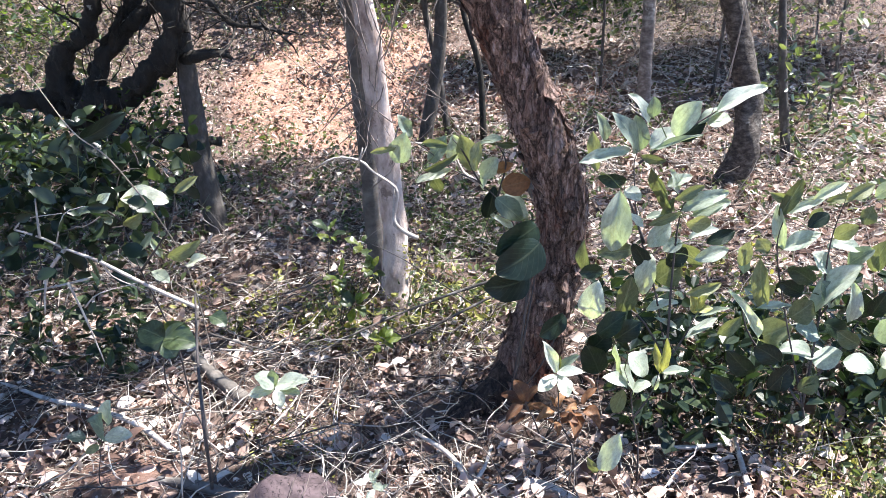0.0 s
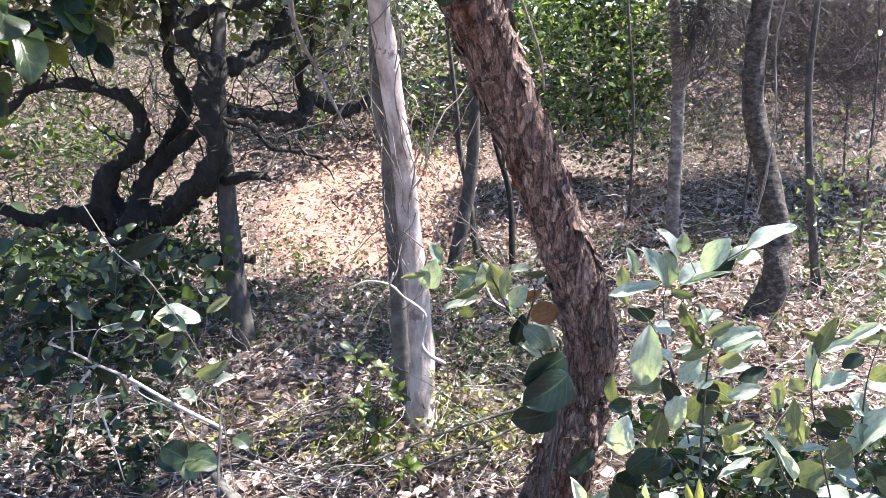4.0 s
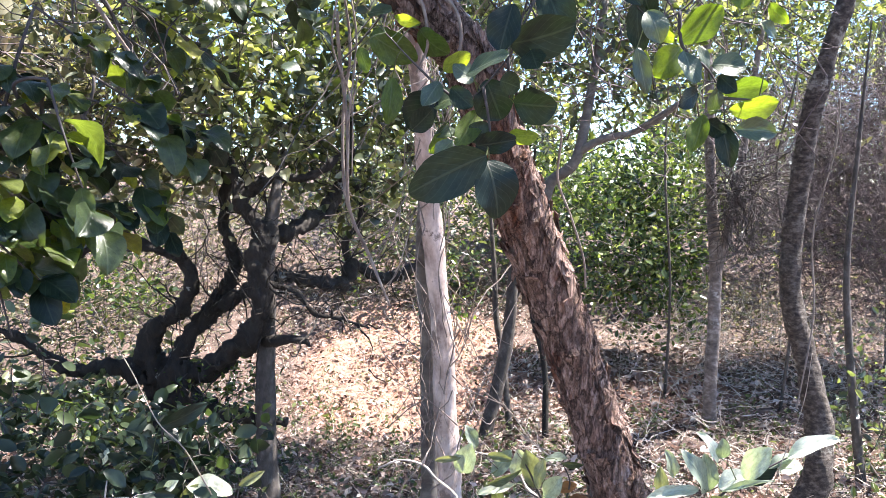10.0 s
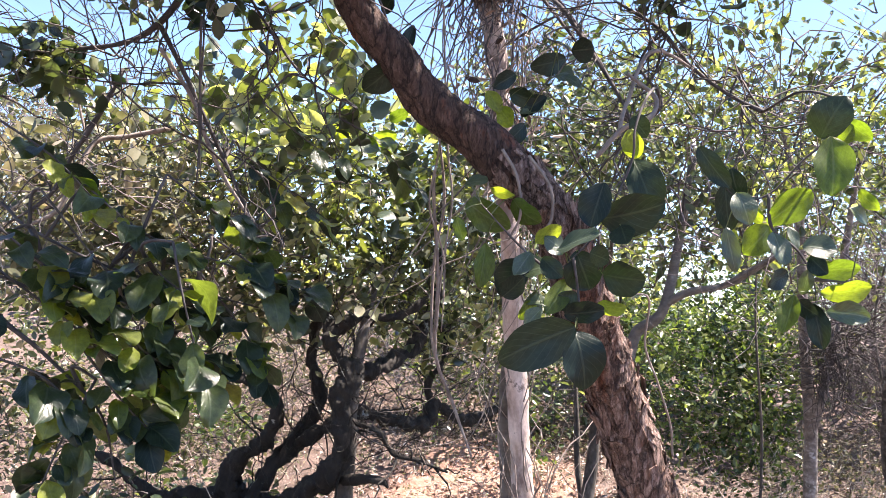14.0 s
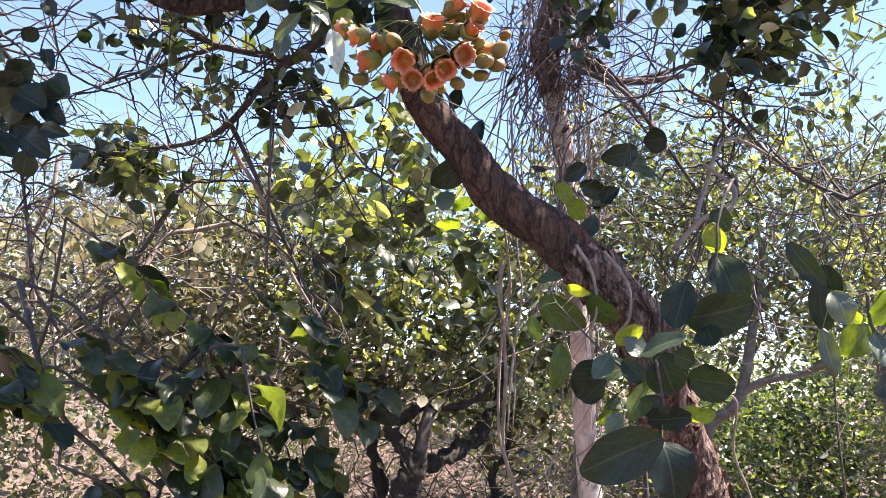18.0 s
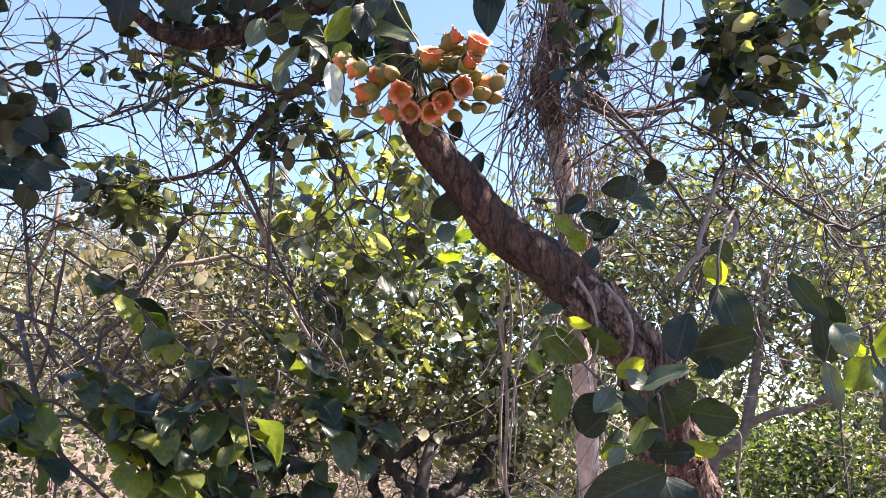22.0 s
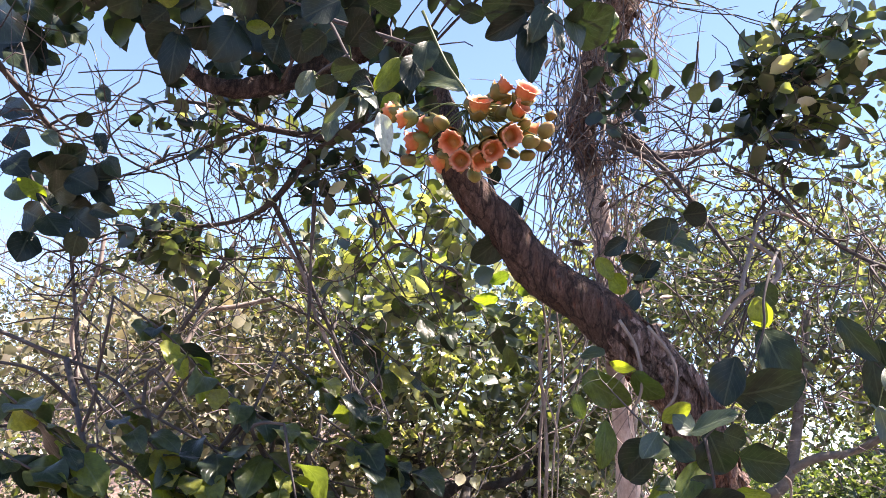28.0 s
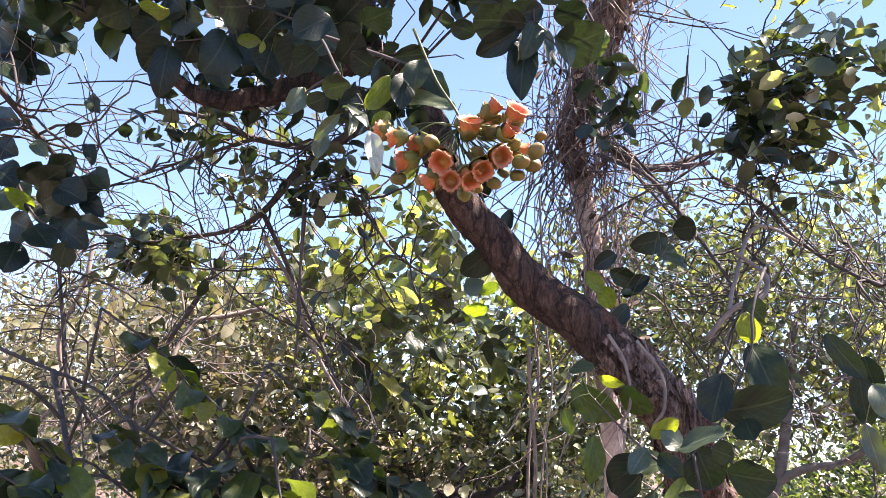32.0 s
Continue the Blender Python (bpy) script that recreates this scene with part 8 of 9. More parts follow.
# leaves on the far bough, mostly in the shade-coloured copy
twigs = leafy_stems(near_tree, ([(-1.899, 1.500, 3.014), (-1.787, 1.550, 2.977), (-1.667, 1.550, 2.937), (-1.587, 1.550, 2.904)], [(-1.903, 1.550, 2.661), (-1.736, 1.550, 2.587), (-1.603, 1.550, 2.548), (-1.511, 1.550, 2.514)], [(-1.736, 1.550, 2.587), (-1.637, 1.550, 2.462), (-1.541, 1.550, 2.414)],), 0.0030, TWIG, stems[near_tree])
leaf_on(twigs, SHADED_LEAVES, (-1.922, 1.580, 3.010), (-1.734, 1.541, 2.858), 0.137, (-0.02, -0.97, 0.23))
leaf_on(twigs, SHADED_LEAVES, (-1.782, 1.584, 2.978), (-1.621, 1.551, 2.905), 0.071, (-0.35, -0.85, -0.40))
leaf_on(twigs, SHADED_LEAVES, (-1.762, 1.570, 2.904), (-1.699, 1.578, 2.862), 0.042, (0.21, -0.97, 0.13))
leaf_on(twigs, SHADED_LEAVES, (-1.781, 1.513, 3.023), (-1.597, 1.494, 2.951), 0.081, (-0.29, -0.80, -0.52))
leaf_on(twigs, SHADED_LEAVES, (-1.899, 1.588, 3.047), (-1.806, 1.588, 3.070), 0.094, (0.13, -0.83, -0.54))
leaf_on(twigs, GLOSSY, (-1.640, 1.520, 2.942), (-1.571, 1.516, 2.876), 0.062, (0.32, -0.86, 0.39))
leaf_on(twigs, SHADED_LEAVES, (-1.835, 1.537, 2.908), (-1.715, 1.499, 2.796), 0.071, (0.27, -0.79, 0.55))
leaf_on(twigs, SHADED_LEAVES, (-1.873, 1.511, 3.016), (-1.729, 1.472, 2.894), 0.117, (-0.22, -0.97, 0.05))
leaf_on(twigs, SHADED_LEAVES, (-1.608, 1.511, 2.998), (-1.515, 1.482, 2.922), 0.060, (-0.62, -0.58, -0.53))
leaf_on(twigs, SHADED_LEAVES, (-1.915, 1.552, 3.098), (-1.770, 1.552, 3.061), 0.083, (-0.14, -0.82, -0.56))
leaf_on(twigs, SHADED_LEAVES, (-1.598, 1.541, 2.560), (-1.515, 1.519, 2.590), 0.071, (-0.04, -0.85, -0.52))
leaf_on(twigs, SHADED_LEAVES, (-1.636, 1.534, 2.530), (-1.531, 1.497, 2.554), 0.077, (0.01, -0.53, -0.85))
leaf_on(twigs, SHADED_LEAVES, (-1.545, 1.512, 2.517), (-1.460, 1.516, 2.485), 0.083, (0.14, -0.96, 0.26))
leaf_on(twigs, SHADED_LEAVES, (-1.620, 1.545, 2.488), (-1.515, 1.519, 2.504), 0.084, (-0.13, -0.84, -0.53))
leaf_on(twigs, SHADED_LEAVES, (-1.546, 1.566, 2.536), (-1.431, 1.536, 2.505), 0.068, (-0.28, -0.95, -0.12))
leaf_on(twigs, SHADED_LEAVES, (-1.495, 1.554, 2.500), (-1.423, 1.539, 2.448), 0.051, (0.04, -0.94, 0.33))
leaf_on(twigs, SHADED_LEAVES, (-1.613, 1.579, 2.469), (-1.511, 1.566, 2.446), 0.078, (-0.15, -0.99, -0.09))
leaf_on(twigs, SHADED_LEAVES, (-1.546, 1.552, 2.429), (-1.454, 1.534, 2.379), 0.070, (-0.12, -0.98, 0.14))
leaf_on(twigs, SHADED_LEAVES, (-1.482, 1.535, 2.436), (-1.388, 1.515, 2.412), 0.039, (-0.19, -0.98, 0.09))
leaf_on(twigs, SHADED_LEAVES, (-1.609, 1.529, 2.425), (-1.533, 1.516, 2.363), 0.080, (0.40, -0.67, 0.63))
leaf_on(twigs, SHADED_LEAVES, (-1.716, 1.560, 2.454), (-1.628, 1.551, 2.418), 0.083, (-0.15, -0.98, -0.11))
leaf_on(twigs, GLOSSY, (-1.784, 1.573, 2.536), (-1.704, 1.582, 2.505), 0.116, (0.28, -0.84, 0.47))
leaf_on(twigs, SHADED_LEAVES, (-1.748, 1.511, 2.573), (-1.662, 1.504, 2.536), 0.080, (0.10, -0.91, 0.40))
leaf_on(twigs, BACKLIT_LEAVES, (-1.690, 1.527, 2.486), (-1.648, 1.533, 2.508), 0.088, (0.47, -0.44, -0.77))
leaf_on(twigs, SHADED_LEAVES, (-1.661, 1.520, 2.541), (-1.593, 1.496, 2.572), 0.066, (0.27, -0.38, -0.88))
leaf_on(twigs, SHADED_LEAVES, (-1.649, 1.587, 2.519), (-1.646, 1.562, 2.451), 0.080, (0.78, -0.58, 0.25))
leaf_on(twigs, SHADED_LEAVES, (-1.808, 1.556, 2.672), (-1.737, 1.548, 2.617), 0.069, (0.02, -0.99, 0.17))
leaf_on(twigs, SHADED_LEAVES, (-1.827, 1.547, 2.749), (-1.714, 1.514, 2.686), 0.068, (-0.14, -0.96, 0.26))
leaf_on(twigs, SHADED_LEAVES, (-1.535, 1.559, 2.775), (-1.480, 1.538, 2.714), 0.038, (0.09, -0.91, 0.39))
leaf_on(twigs, SHADED_LEAVES, (-1.556, 1.527, 2.656), (-1.526, 1.529, 2.685), 0.041, (0.58, -0.59, -0.56))
leaf_on(twigs, SHADED_LEAVES, (-1.472, 1.510, 2.620), (-1.424, 1.485, 2.564), 0.033, (0.14, -0.85, 0.50))
leaf_on(twigs, SHADED_LEAVES, (-1.223, 1.512, 2.404), (-1.187, 1.504, 2.385), 0.019, (-0.14, -0.98, 0.15))
leaf_on(twigs, SHADED_LEAVES, (-1.458, 1.535, 2.564), (-1.398, 1.515, 2.510), 0.045, (0.05, -0.92, 0.40))
leaf_on(twigs, SHADED_LEAVES, (-1.502, 1.532, 2.380), (-1.532, 1.542, 2.327), 0.060, (0.43, -0.81, -0.39))
leaf_on(twigs, SHADED_LEAVES, (-1.674, 1.550, 2.391), (-1.657, 1.517, 2.311), 0.080, (0.83, -0.43, 0.35))
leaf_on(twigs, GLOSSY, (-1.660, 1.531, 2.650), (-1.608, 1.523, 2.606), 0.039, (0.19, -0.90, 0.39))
leaf_on(twigs, SHADED_LEAVES, (-1.769, 1.551, 2.975), (-1.820, 1.554, 2.933), 0.094, (0.60, -0.28, -0.75))
# leaves before the far crown
twigs = leafy_stems(near_tree, ([(-0.587, 2.000, 2.521), (-0.583, 2.050, 2.474), (-0.627, 2.050, 2.413)], [(-0.220, 2.300, 2.628), (-0.135, 2.050, 2.503), (-0.177, 2.050, 2.417)],), 0.0030, TWIG, stems[near_tree])
leaf_on(twigs, SHADED_LEAVES, (-0.573, 2.010, 2.478), (-0.663, 2.017, 2.391), 0.079, (0.43, -0.75, -0.50))
leaf_on(twigs, SHADED_LEAVES, (-0.559, 2.011, 2.493), (-0.614, 1.994, 2.460), 0.050, (0.43, -0.86, -0.28))
leaf_on(twigs, GLOSSY, (-0.592, 2.027, 2.452), (-0.544, 2.027, 2.391), 0.045, (0.07, -1.00, 0.05))
leaf_on(twigs, GLOSSY, (-0.570, 2.029, 2.468), (-0.515, 2.028, 2.383), 0.054, (0.64, -0.64, 0.42))
leaf_on(twigs, SHADED_LEAVES, (-0.547, 2.046, 2.580), (-0.566, 2.040, 2.501), 0.036, (0.25, -0.97, 0.01))
leaf_on(twigs, SHADED_LEAVES, (-0.638, 2.061, 2.622), (-0.600, 2.033, 2.659), 0.042, (-0.21, -0.87, -0.45))
leaf_on(twigs, SHADED_LEAVES, (-0.142, 2.250, 2.568), (-0.080, 2.255, 2.576), 0.075, (0.14, -0.81, -0.58))
leaf_on(twigs, SHADED_LEAVES, (-0.157, 2.250, 2.545), (-0.246, 2.218, 2.507), 0.064, (0.40, -0.90, -0.17))
leaf_on(twigs, GLOSSY, (-0.171, 2.200, 2.485), (-0.106, 2.193, 2.450), 0.048, (0.29, -0.68, 0.67))
leaf_on(twigs, GLOSSY, (-0.180, 2.250, 2.514), (-0.135, 2.227, 2.483), 0.051, (-0.24, -0.91, 0.32))
leaf_on(twigs, BACKLIT_LEAVES, (-0.335, 2.200, 2.395), (-0.290, 2.204, 2.349), 0.055, (-0.19, -0.94, -0.27))
leaf_on(twigs, SHADED_LEAVES, (-0.305, 2.200, 2.441), (-0.230, 2.196, 2.408), 0.054, (-0.19, -0.93, -0.32))
leaf_on(twigs, GLOSSY, (-0.275, 2.200, 2.378), (-0.216, 2.208, 2.395), 0.041, (-0.02, -0.88, 0.48))
leaf_on(twigs, BACKLIT_LEAVES, (-0.365, 2.200, 2.443), (-0.333, 2.187, 2.377), 0.044, (0.01, -0.98, 0.20))
leaf_on(twigs, SHADED_LEAVES, (-0.289, 2.200, 2.488), (-0.346, 2.167, 2.450), 0.048, (0.57, -0.81, -0.15))
leaf_on(twigs, SHADED_LEAVES, (-0.260, 2.200, 2.348), (-0.301, 2.168, 2.282), 0.048, (0.57, -0.82, 0.05))
leaf_on(twigs, SHADED_LEAVES, (-0.201, 2.200, 2.423), (-0.275, 2.204, 2.379), 0.048, (-0.06, -1.00, 0.01))
# leaves in the far crown: glossy, backlit-coloured and a few shade-coloured
twigs = leafy_stems(black_tree, ([(-1.217, 3.400, 2.392), (-1.350, 3.300, 2.574), (-1.492, 3.300, 2.678)], [(-1.402, 3.500, 2.226), (-1.481, 3.300, 2.205), (-1.598, 3.300, 2.325)],), 0.0030, TWIG, crown_points)
leaf_on(twigs, GLOSSY, (-1.579, 3.303, 2.471), (-1.404, 3.267, 2.474), 0.084, (-0.13, -0.55, 0.83))
leaf_on(twigs, GLOSSY, (-1.299, 3.297, 2.611), (-1.232, 3.289, 2.633), 0.075, (-0.24, -0.88, 0.41))
leaf_on(twigs, GLOSSY, (-1.565, 3.500, 2.198), (-1.437, 3.504, 2.156), 0.109, (0.27, -0.56, 0.78))
leaf_on(twigs, GLOSSY, (-1.455, 3.317, 2.292), (-1.405, 3.319, 2.209), 0.077, (0.72, -0.56, 0.42))
leaf_on(twigs, GLOSSY, (-1.504, 3.266, 2.178), (-1.434, 3.246, 2.225), 0.067, (-0.39, -0.89, 0.21))
leaf_on(twigs, GLOSSY, (-1.010, 3.328, 2.218), (-0.930, 3.323, 2.208), 0.073, (0.06, -0.61, 0.79))
leaf_on(twigs, BACKLIT_LEAVES, (-1.050, 3.333, 2.529), (-0.943, 3.301, 2.570), 0.078, (0.02, -0.76, -0.65))
leaf_on(twigs, GLOSSY, (-1.355, 3.303, 2.625), (-1.264, 3.264, 2.666), 0.078, (-0.28, -0.93, -0.25))
leaf_on(twigs, BACKLIT_LEAVES, (-1.259, 3.337, 2.581), (-1.151, 3.322, 2.601), 0.077, (0.02, -0.75, -0.66))
leaf_on(twigs, BACKLIT_LEAVES, (-1.202, 3.310, 2.650), (-1.092, 3.287, 2.655), 0.064, (-0.18, -0.93, -0.33))
leaf_on(twigs, GLOSSY, (-1.490, 3.263, 2.519), (-1.413, 3.259, 2.567), 0.065, (0.15, -0.94, -0.32))
leaf_on(twigs, SHADED_LEAVES, (-1.670, 3.280, 2.625), (-1.550, 3.247, 2.668), 0.067, (-0.06, -0.87, -0.49))
leaf_on(twigs, SHADED_LEAVES, (-1.590, 3.264, 2.419), (-1.463, 3.227, 2.366), 0.087, (-0.31, -0.95, -0.07))
leaf_on(twigs, SHADED_LEAVES, (-1.335, 3.271, 2.519), (-1.407, 3.262, 2.469), 0.074, (0.35, -0.87, -0.35))
leaf_on(twigs, GLOSSY, (-1.135, 3.285, 2.520), (-1.005, 3.269, 2.493), 0.100, (0.03, -0.79, 0.62))
leaf_on(twigs, BACKLIT_LEAVES, (-0.970, 3.303, 2.620), (-0.895, 3.292, 2.665), 0.063, (0.27, -0.73, -0.63))
leaf_on(twigs, GLOSSY, (-1.388, 3.301, 2.728), (-1.308, 3.293, 2.775), 0.062, (-0.00, -0.99, -0.16))
leaf_on(twigs, BACKLIT_LEAVES, (-1.264, 3.321, 2.755), (-1.163, 3.324, 2.804), 0.061, (0.26, -0.83, -0.49))
leaf_on(twigs, BACKLIT_LEAVES, (-0.837, 3.264, 2.562), (-0.765, 3.256, 2.607), 0.058, (0.20, -0.86, -0.47))
leaf_on(twigs, SHADED_LEAVES, (-0.928, 3.267, 2.421), (-0.829, 3.245, 2.465), 0.066, (-0.11, -0.96, -0.24))

# dry vines wound about the pale tree
line, _ = spline(PALE + HIGH[1:], [1] * (len(PALE) + len(HIGH) - 1), 14)
axis = np.array([tuple(p) for p in line if 0.5 < p.z < 3.7])
n = 300
sel = axis[rng.integers(0, len(axis), n)]
ang = rng.uniform(0, 6.283, n)
off = np.stack((np.cos(ang), np.sin(ang), np.zeros(n)), 1) * rng.uniform(0.05, 0.11, (n, 1)) * (1 + 0.9 * np.clip(sel[:, 2:3] - 2.2, 0, 1))
w = np.stack((rng.normal(0, 0.35, n), rng.normal(0, 0.3, n), rng.choice((-1, 1), n) * 1.0), 1)
me, _ = twig_cloud("wound_vine", sel + off, w, rng.uniform(0.25, 0.8, n), rng.uniform(0.002, 0.0045, n), VINE, 8, 0.22)
tagged(new("wound_vine", me), "dry grey vines wound about the pale trunk", "vine", kind="stuff")
sel = axis[axis[:, 2] > 2.45]
sel = sel[rng.integers(0, len(sel), 260)]
ang = rng.uniform(0, 6.283, 260)
off = np.stack((np.cos(ang), np.sin(ang), np.zeros(260)), 1) * rng.uniform(0.05, 0.15, (260, 1))
w = np.stack((rng.normal(0, 0.28, 260), rng.normal(0, 0.28, 260), rng.choice((-1, 1), 260) * 1.0), 1)
me, _ = twig_cloud("wound_vine", sel + off, w, rng.uniform(0.12, 0.45, 260), rng.uniform(0.0018, 0.005, 260), TWIG_MAUVE, 8, 0.24)
tagged(new("wound_vine", me), "tangled mauve vines round the upper trunk", "vine", kind="stuff")
sel = axis[axis[:, 2] > 2.3]
sel = sel[rng.integers(0, len(sel), 420)] + rng.normal(0, 0.09, (420, 3))
tagged(new("dead_leaf_tangle", leaf_cloud("dead_leaf_tangle", sel, rng.uniform(0.02, 0.06, 420), LITTER, 0.6, 0.3, 0.7)), "dead curled leaves caught in the wound vines", "dead leaves", kind="stuff")
sel = axis[axis[:, 2] > 2.5]
sel = sel[rng.integers(0, len(sel), 50)]
w = np.stack((rng.normal(0.25, 0.5, 50), rng.normal(0, 0.3, 50), rng.normal(0, 0.8, 50)), 1)
me, _ = twig_cloud("wound_vine", sel, w, rng.uniform(0.4, 1.1, 50), rng.uniform(0.002, 0.006, 50), TWIG, 9, 0.2)
tagged(new("wound_vine", me), "dark thin vines straying from the pale trunk", "vine", kind="stuff")


def vine(label, pts, radius, mat=VINE):
    me = tube("hanging_vine", pts, [radius] * (len(pts) - 1) + [radius * 0.6], mat, 6, 8, 0.1, 30)
    return tagged(new("hanging_vine", me), label, "vine", "hanging vines")


vine("long dry vine hanging with a bent end", [(-0.648, 2.803, 2.325), (-0.65, 2.82, 2.22), (-0.63, 2.86, 1.94), (-0.64, 2.92, 1.67), (-0.58, 2.97, 1.49), (-0.50, 2.97, 1.30)], 0.0065)
vine("thin dry vine hanging beside the pale tree", [(-0.511, 2.237, 2.705), (-0.511, 2.295, 2.517), (-0.502, 2.344, 2.294), (-0.488, 2.366, 2.150), (-0.512, 2.373, 1.944), (-0.517, 2.367, 1.761)], 0.003)
vine("thin dry vine hanging beside the leaning trunk", [(-0.460, 2.108, 2.467), (-0.497, 2.195, 2.269), (-0.531, 2.258, 2.123), (-0.495, 2.325, 1.974), (-0.493, 2.321, 1.765)], 0.0026)
vine("thin straight vine hanging from the limb", [(-1.098, 1.920, 2.686), (-1.113, 1.970, 2.523), (-1.133, 2.007, 2.339), (-1.133, 2.036, 2.170)], 0.003, TWIG)
vine("thin vine hanging before the gnarled crown", [(-1.078, 1.887, 2.566), (-1.095, 1.933, 2.407), (-1.101, 1.963, 2.281), (-1.114, 1.984, 2.136)], 0.004, TWIG)
vine("pale bent vine among the leaves", [(-1.227, 1.944, 2.502), (-1.166, 2.017, 2.386), (-1.135, 2.062, 2.273), (-1.093, 2.104, 2.171), (-1.033, 2.148, 2.067)], 0.006)
vine("thin vine hanging in the gnarled crown", [(-0.673, 3.165, 1.580), (-0.712, 3.159, 1.732), (-0.711, 3.145, 2.028), (-0.677, 3.120, 2.272), (-0.709, 3.010, 2.628)], 0.006)
vine("pale crooked vine before the far scrub", [(-2.118, 2.3, 2.61), (-2.127, 2.3, 2.467), (-2.242, 2.35, 2.276), (-2.234, 2.4, 2.103), (-2.315, 2.4, 1.992)], 0.008)
vine("pale bent vine before the gnarled crown", [(-1.579, 2.6, 2.429), (-1.706, 2.55, 2.39), (-1.798, 2.5, 2.361), (-1.824, 2.45, 2.253), (-1.851, 2.4, 2.111), (-1.936, 2.35, 2.038)], 0.009)
vine("thin pale vine rising through the leaves", [(-1.832, 2.5, 2.351), (-1.891, 2.5, 2.549), (-1.844, 2.45, 2.663)], 0.005)
vine("short looped vine in the scrub", [(-2.033, 2.5, 2.258), (-1.903, 2.5, 2.199), (-2.005, 2.5, 2.097)], 0.006)
vine("crooked grey twig among the hanging leaves", [(-0.063, 2.2, 2.257), (0.008, 2.2, 2.337), (0.07, 2.2, 2.359), (0.09, 2.25, 2.429), (0.013, 2.25, 2.5)], 0.007)
vine("grey twig over the hanging leaves", [(-0.006, 2.2, 2.316), (0.013, 2.25, 2.415), (0.092, 2.4, 2.611), (0.31, 2.6, 2.539)], 0.006)
vine("thick mauve branch bent out from the upper trunk", [(-0.489, 2.780, 3.136), (-0.391, 2.800, 3.076), (-0.325, 2.820, 2.996), (-0.201, 2.840, 2.964), (-0.031, 2.860, 2.983)], 0.014, TWIG_MAUVE)
vine("straight purple twig slanting from the wound trunk", [(-0.413, 2.740, 3.079), (-0.263, 2.760, 2.897), (-0.130, 2.780, 2.728)], 0.006, TWIG_PURPLE)
vine("straight purple twig slanting from the wound trunk", [(-0.313, 2.700, 3.001), (-0.170, 2.720, 2.826), (-0.027, 2.740, 2.602)], 0.006, TWIG_PURPLE)
vine("thin purple twig slanting before the sky", [(-0.093, 2.800, 3.374), (-0.119, 2.820, 3.148), (-0.174, 2.840, 2.887)], 0.004, TWIG_PURPLE)
vine("dry vine along the banded tree", [(1.270, 4.032, 0.685), (1.320, 4.002, 1.132), (1.317, 4.043, 1.529), (1.393, 4.018, 1.920), (1.395, 3.992, 2.221)], 0.004)

# ---- flowers ----
def lathe(name, profile, mat, sides=10, teeth=0, frill=0.0, ribs=0.0, seed=0):
    """A turned form; ribs swell its sides and teeth fray its rim unevenly."""
    rr = random.Random(seed)
    uneven = [rr.uniform(0.5, 1.5) for _ in range(sides)]
    top = max(h for _, h in profile)
    verts, faces = [], []
    for rad, h in profile:
        near_rim = max(0.0, h / top - 0.72) / 0.28
        for k in range(sides):
            a = 2 * math.pi * k / sides
            wave = math.cos(a * teeth) * uneven[k] if teeth else 0.0
            q = rad * (1 + frill * near_rim * wave + ribs * math.cos(a * 4))
            verts.append((q * math.cos(a), q * math.sin(a), h + near_rim * frill * 0.014 * wave))
    for j in range(len(profile) - 1):
        for k in range(sides):
            a, c = j * sides + k, j * sides + (k + 1) % sides
            faces.append((a, c, c + sides, a + sides))
    return mesh_of(name, verts, faces, mat)


CUPS = [lathe("cup", ((0.003, 0.0), (0.0085, 0.003), (0.0115 + w, 0.009), (0.0122 + w, 0.017), (0.0126 + w, 0.0225), (0.0150 + w, 0.0262), (0.0168 + w, 0.0268), (0.0150 + w, 0.0272), (0.0112 + w, 0.0235), (0.0090, 0.017), (0.0078, 0.0125), (0.0008, 0.0115)), CUP, 40, 11 + k, 0.07, 0.05, k) for k, w in enumerate((0.0, 0.0008, -0.0012, -0.002))]
BUDS = [lathe("bud", ((0.003, 0.0), (0.0085, 0.003), (0.0118 + w, 0.010), (0.0112 + w, 0.017), (0.0075, 0.0225), (0.004, 0.0255), (0.0005, 0.0268)), CALYX, 20, 0, 0.0, 0.06) for w in (0.0, -0.001, -0.002)]
CALYX_ME = lathe("calyx", ((0.003, -0.004), (0.0085, -0.001), (0.0125, 0.005), (0.0148, 0.0105), (0.0142, 0.0125), (0.0136, 0.0105)), CALYX, 20, 4, 0.3)
at = (-0.380, 1.009, 2.399)
flowers = thing("flower_cluster", at, "hanging cluster of orange cup flowers with olive buds", "flowers")
part("stalk", tube("stalk", local([(-0.475, 1.068, 2.557), (-0.421, 1.030, 2.448), (-0.381, 1.016, 2.385), (-0.365, 1.020, 2.336)], at), [0.0026, 0.0022, 0.002, 0.0015], HERB, 7, 6), flowers)
rr = random.Random(5)
heads = []
heads.append(((-0.471, 0.991, 2.367), 1))
heads.append(((-0.437, 1.017, 2.366), 1))
heads.append(((-0.389, 0.985, 2.320), 1))
heads.append(((-0.360, 1.000, 2.360), 1))
heads.append(((-0.322, 1.019, 2.391), 0))
heads.append(((-0.290, 1.009, 2.380), 1))
heads.append(((-0.300, 0.996, 2.353), 1))
heads.append(((-0.297, 1.033, 2.347), 1))
heads.append(((-0.308, 0.977, 2.316), 1))
heads.append(((-0.340, 0.984, 2.304), 1))
heads.append(((-0.364, 0.991, 2.297), 1))
heads.append(((-0.408, 1.009, 2.301), 1))
heads.append(((-0.379, 0.982, 2.279), 1))
heads.append(((-0.486, 1.045, 2.309), 0))
heads.append(((-0.439, 1.032, 2.301), 0))
heads.append(((-0.285, 1.016, 2.315), 0))
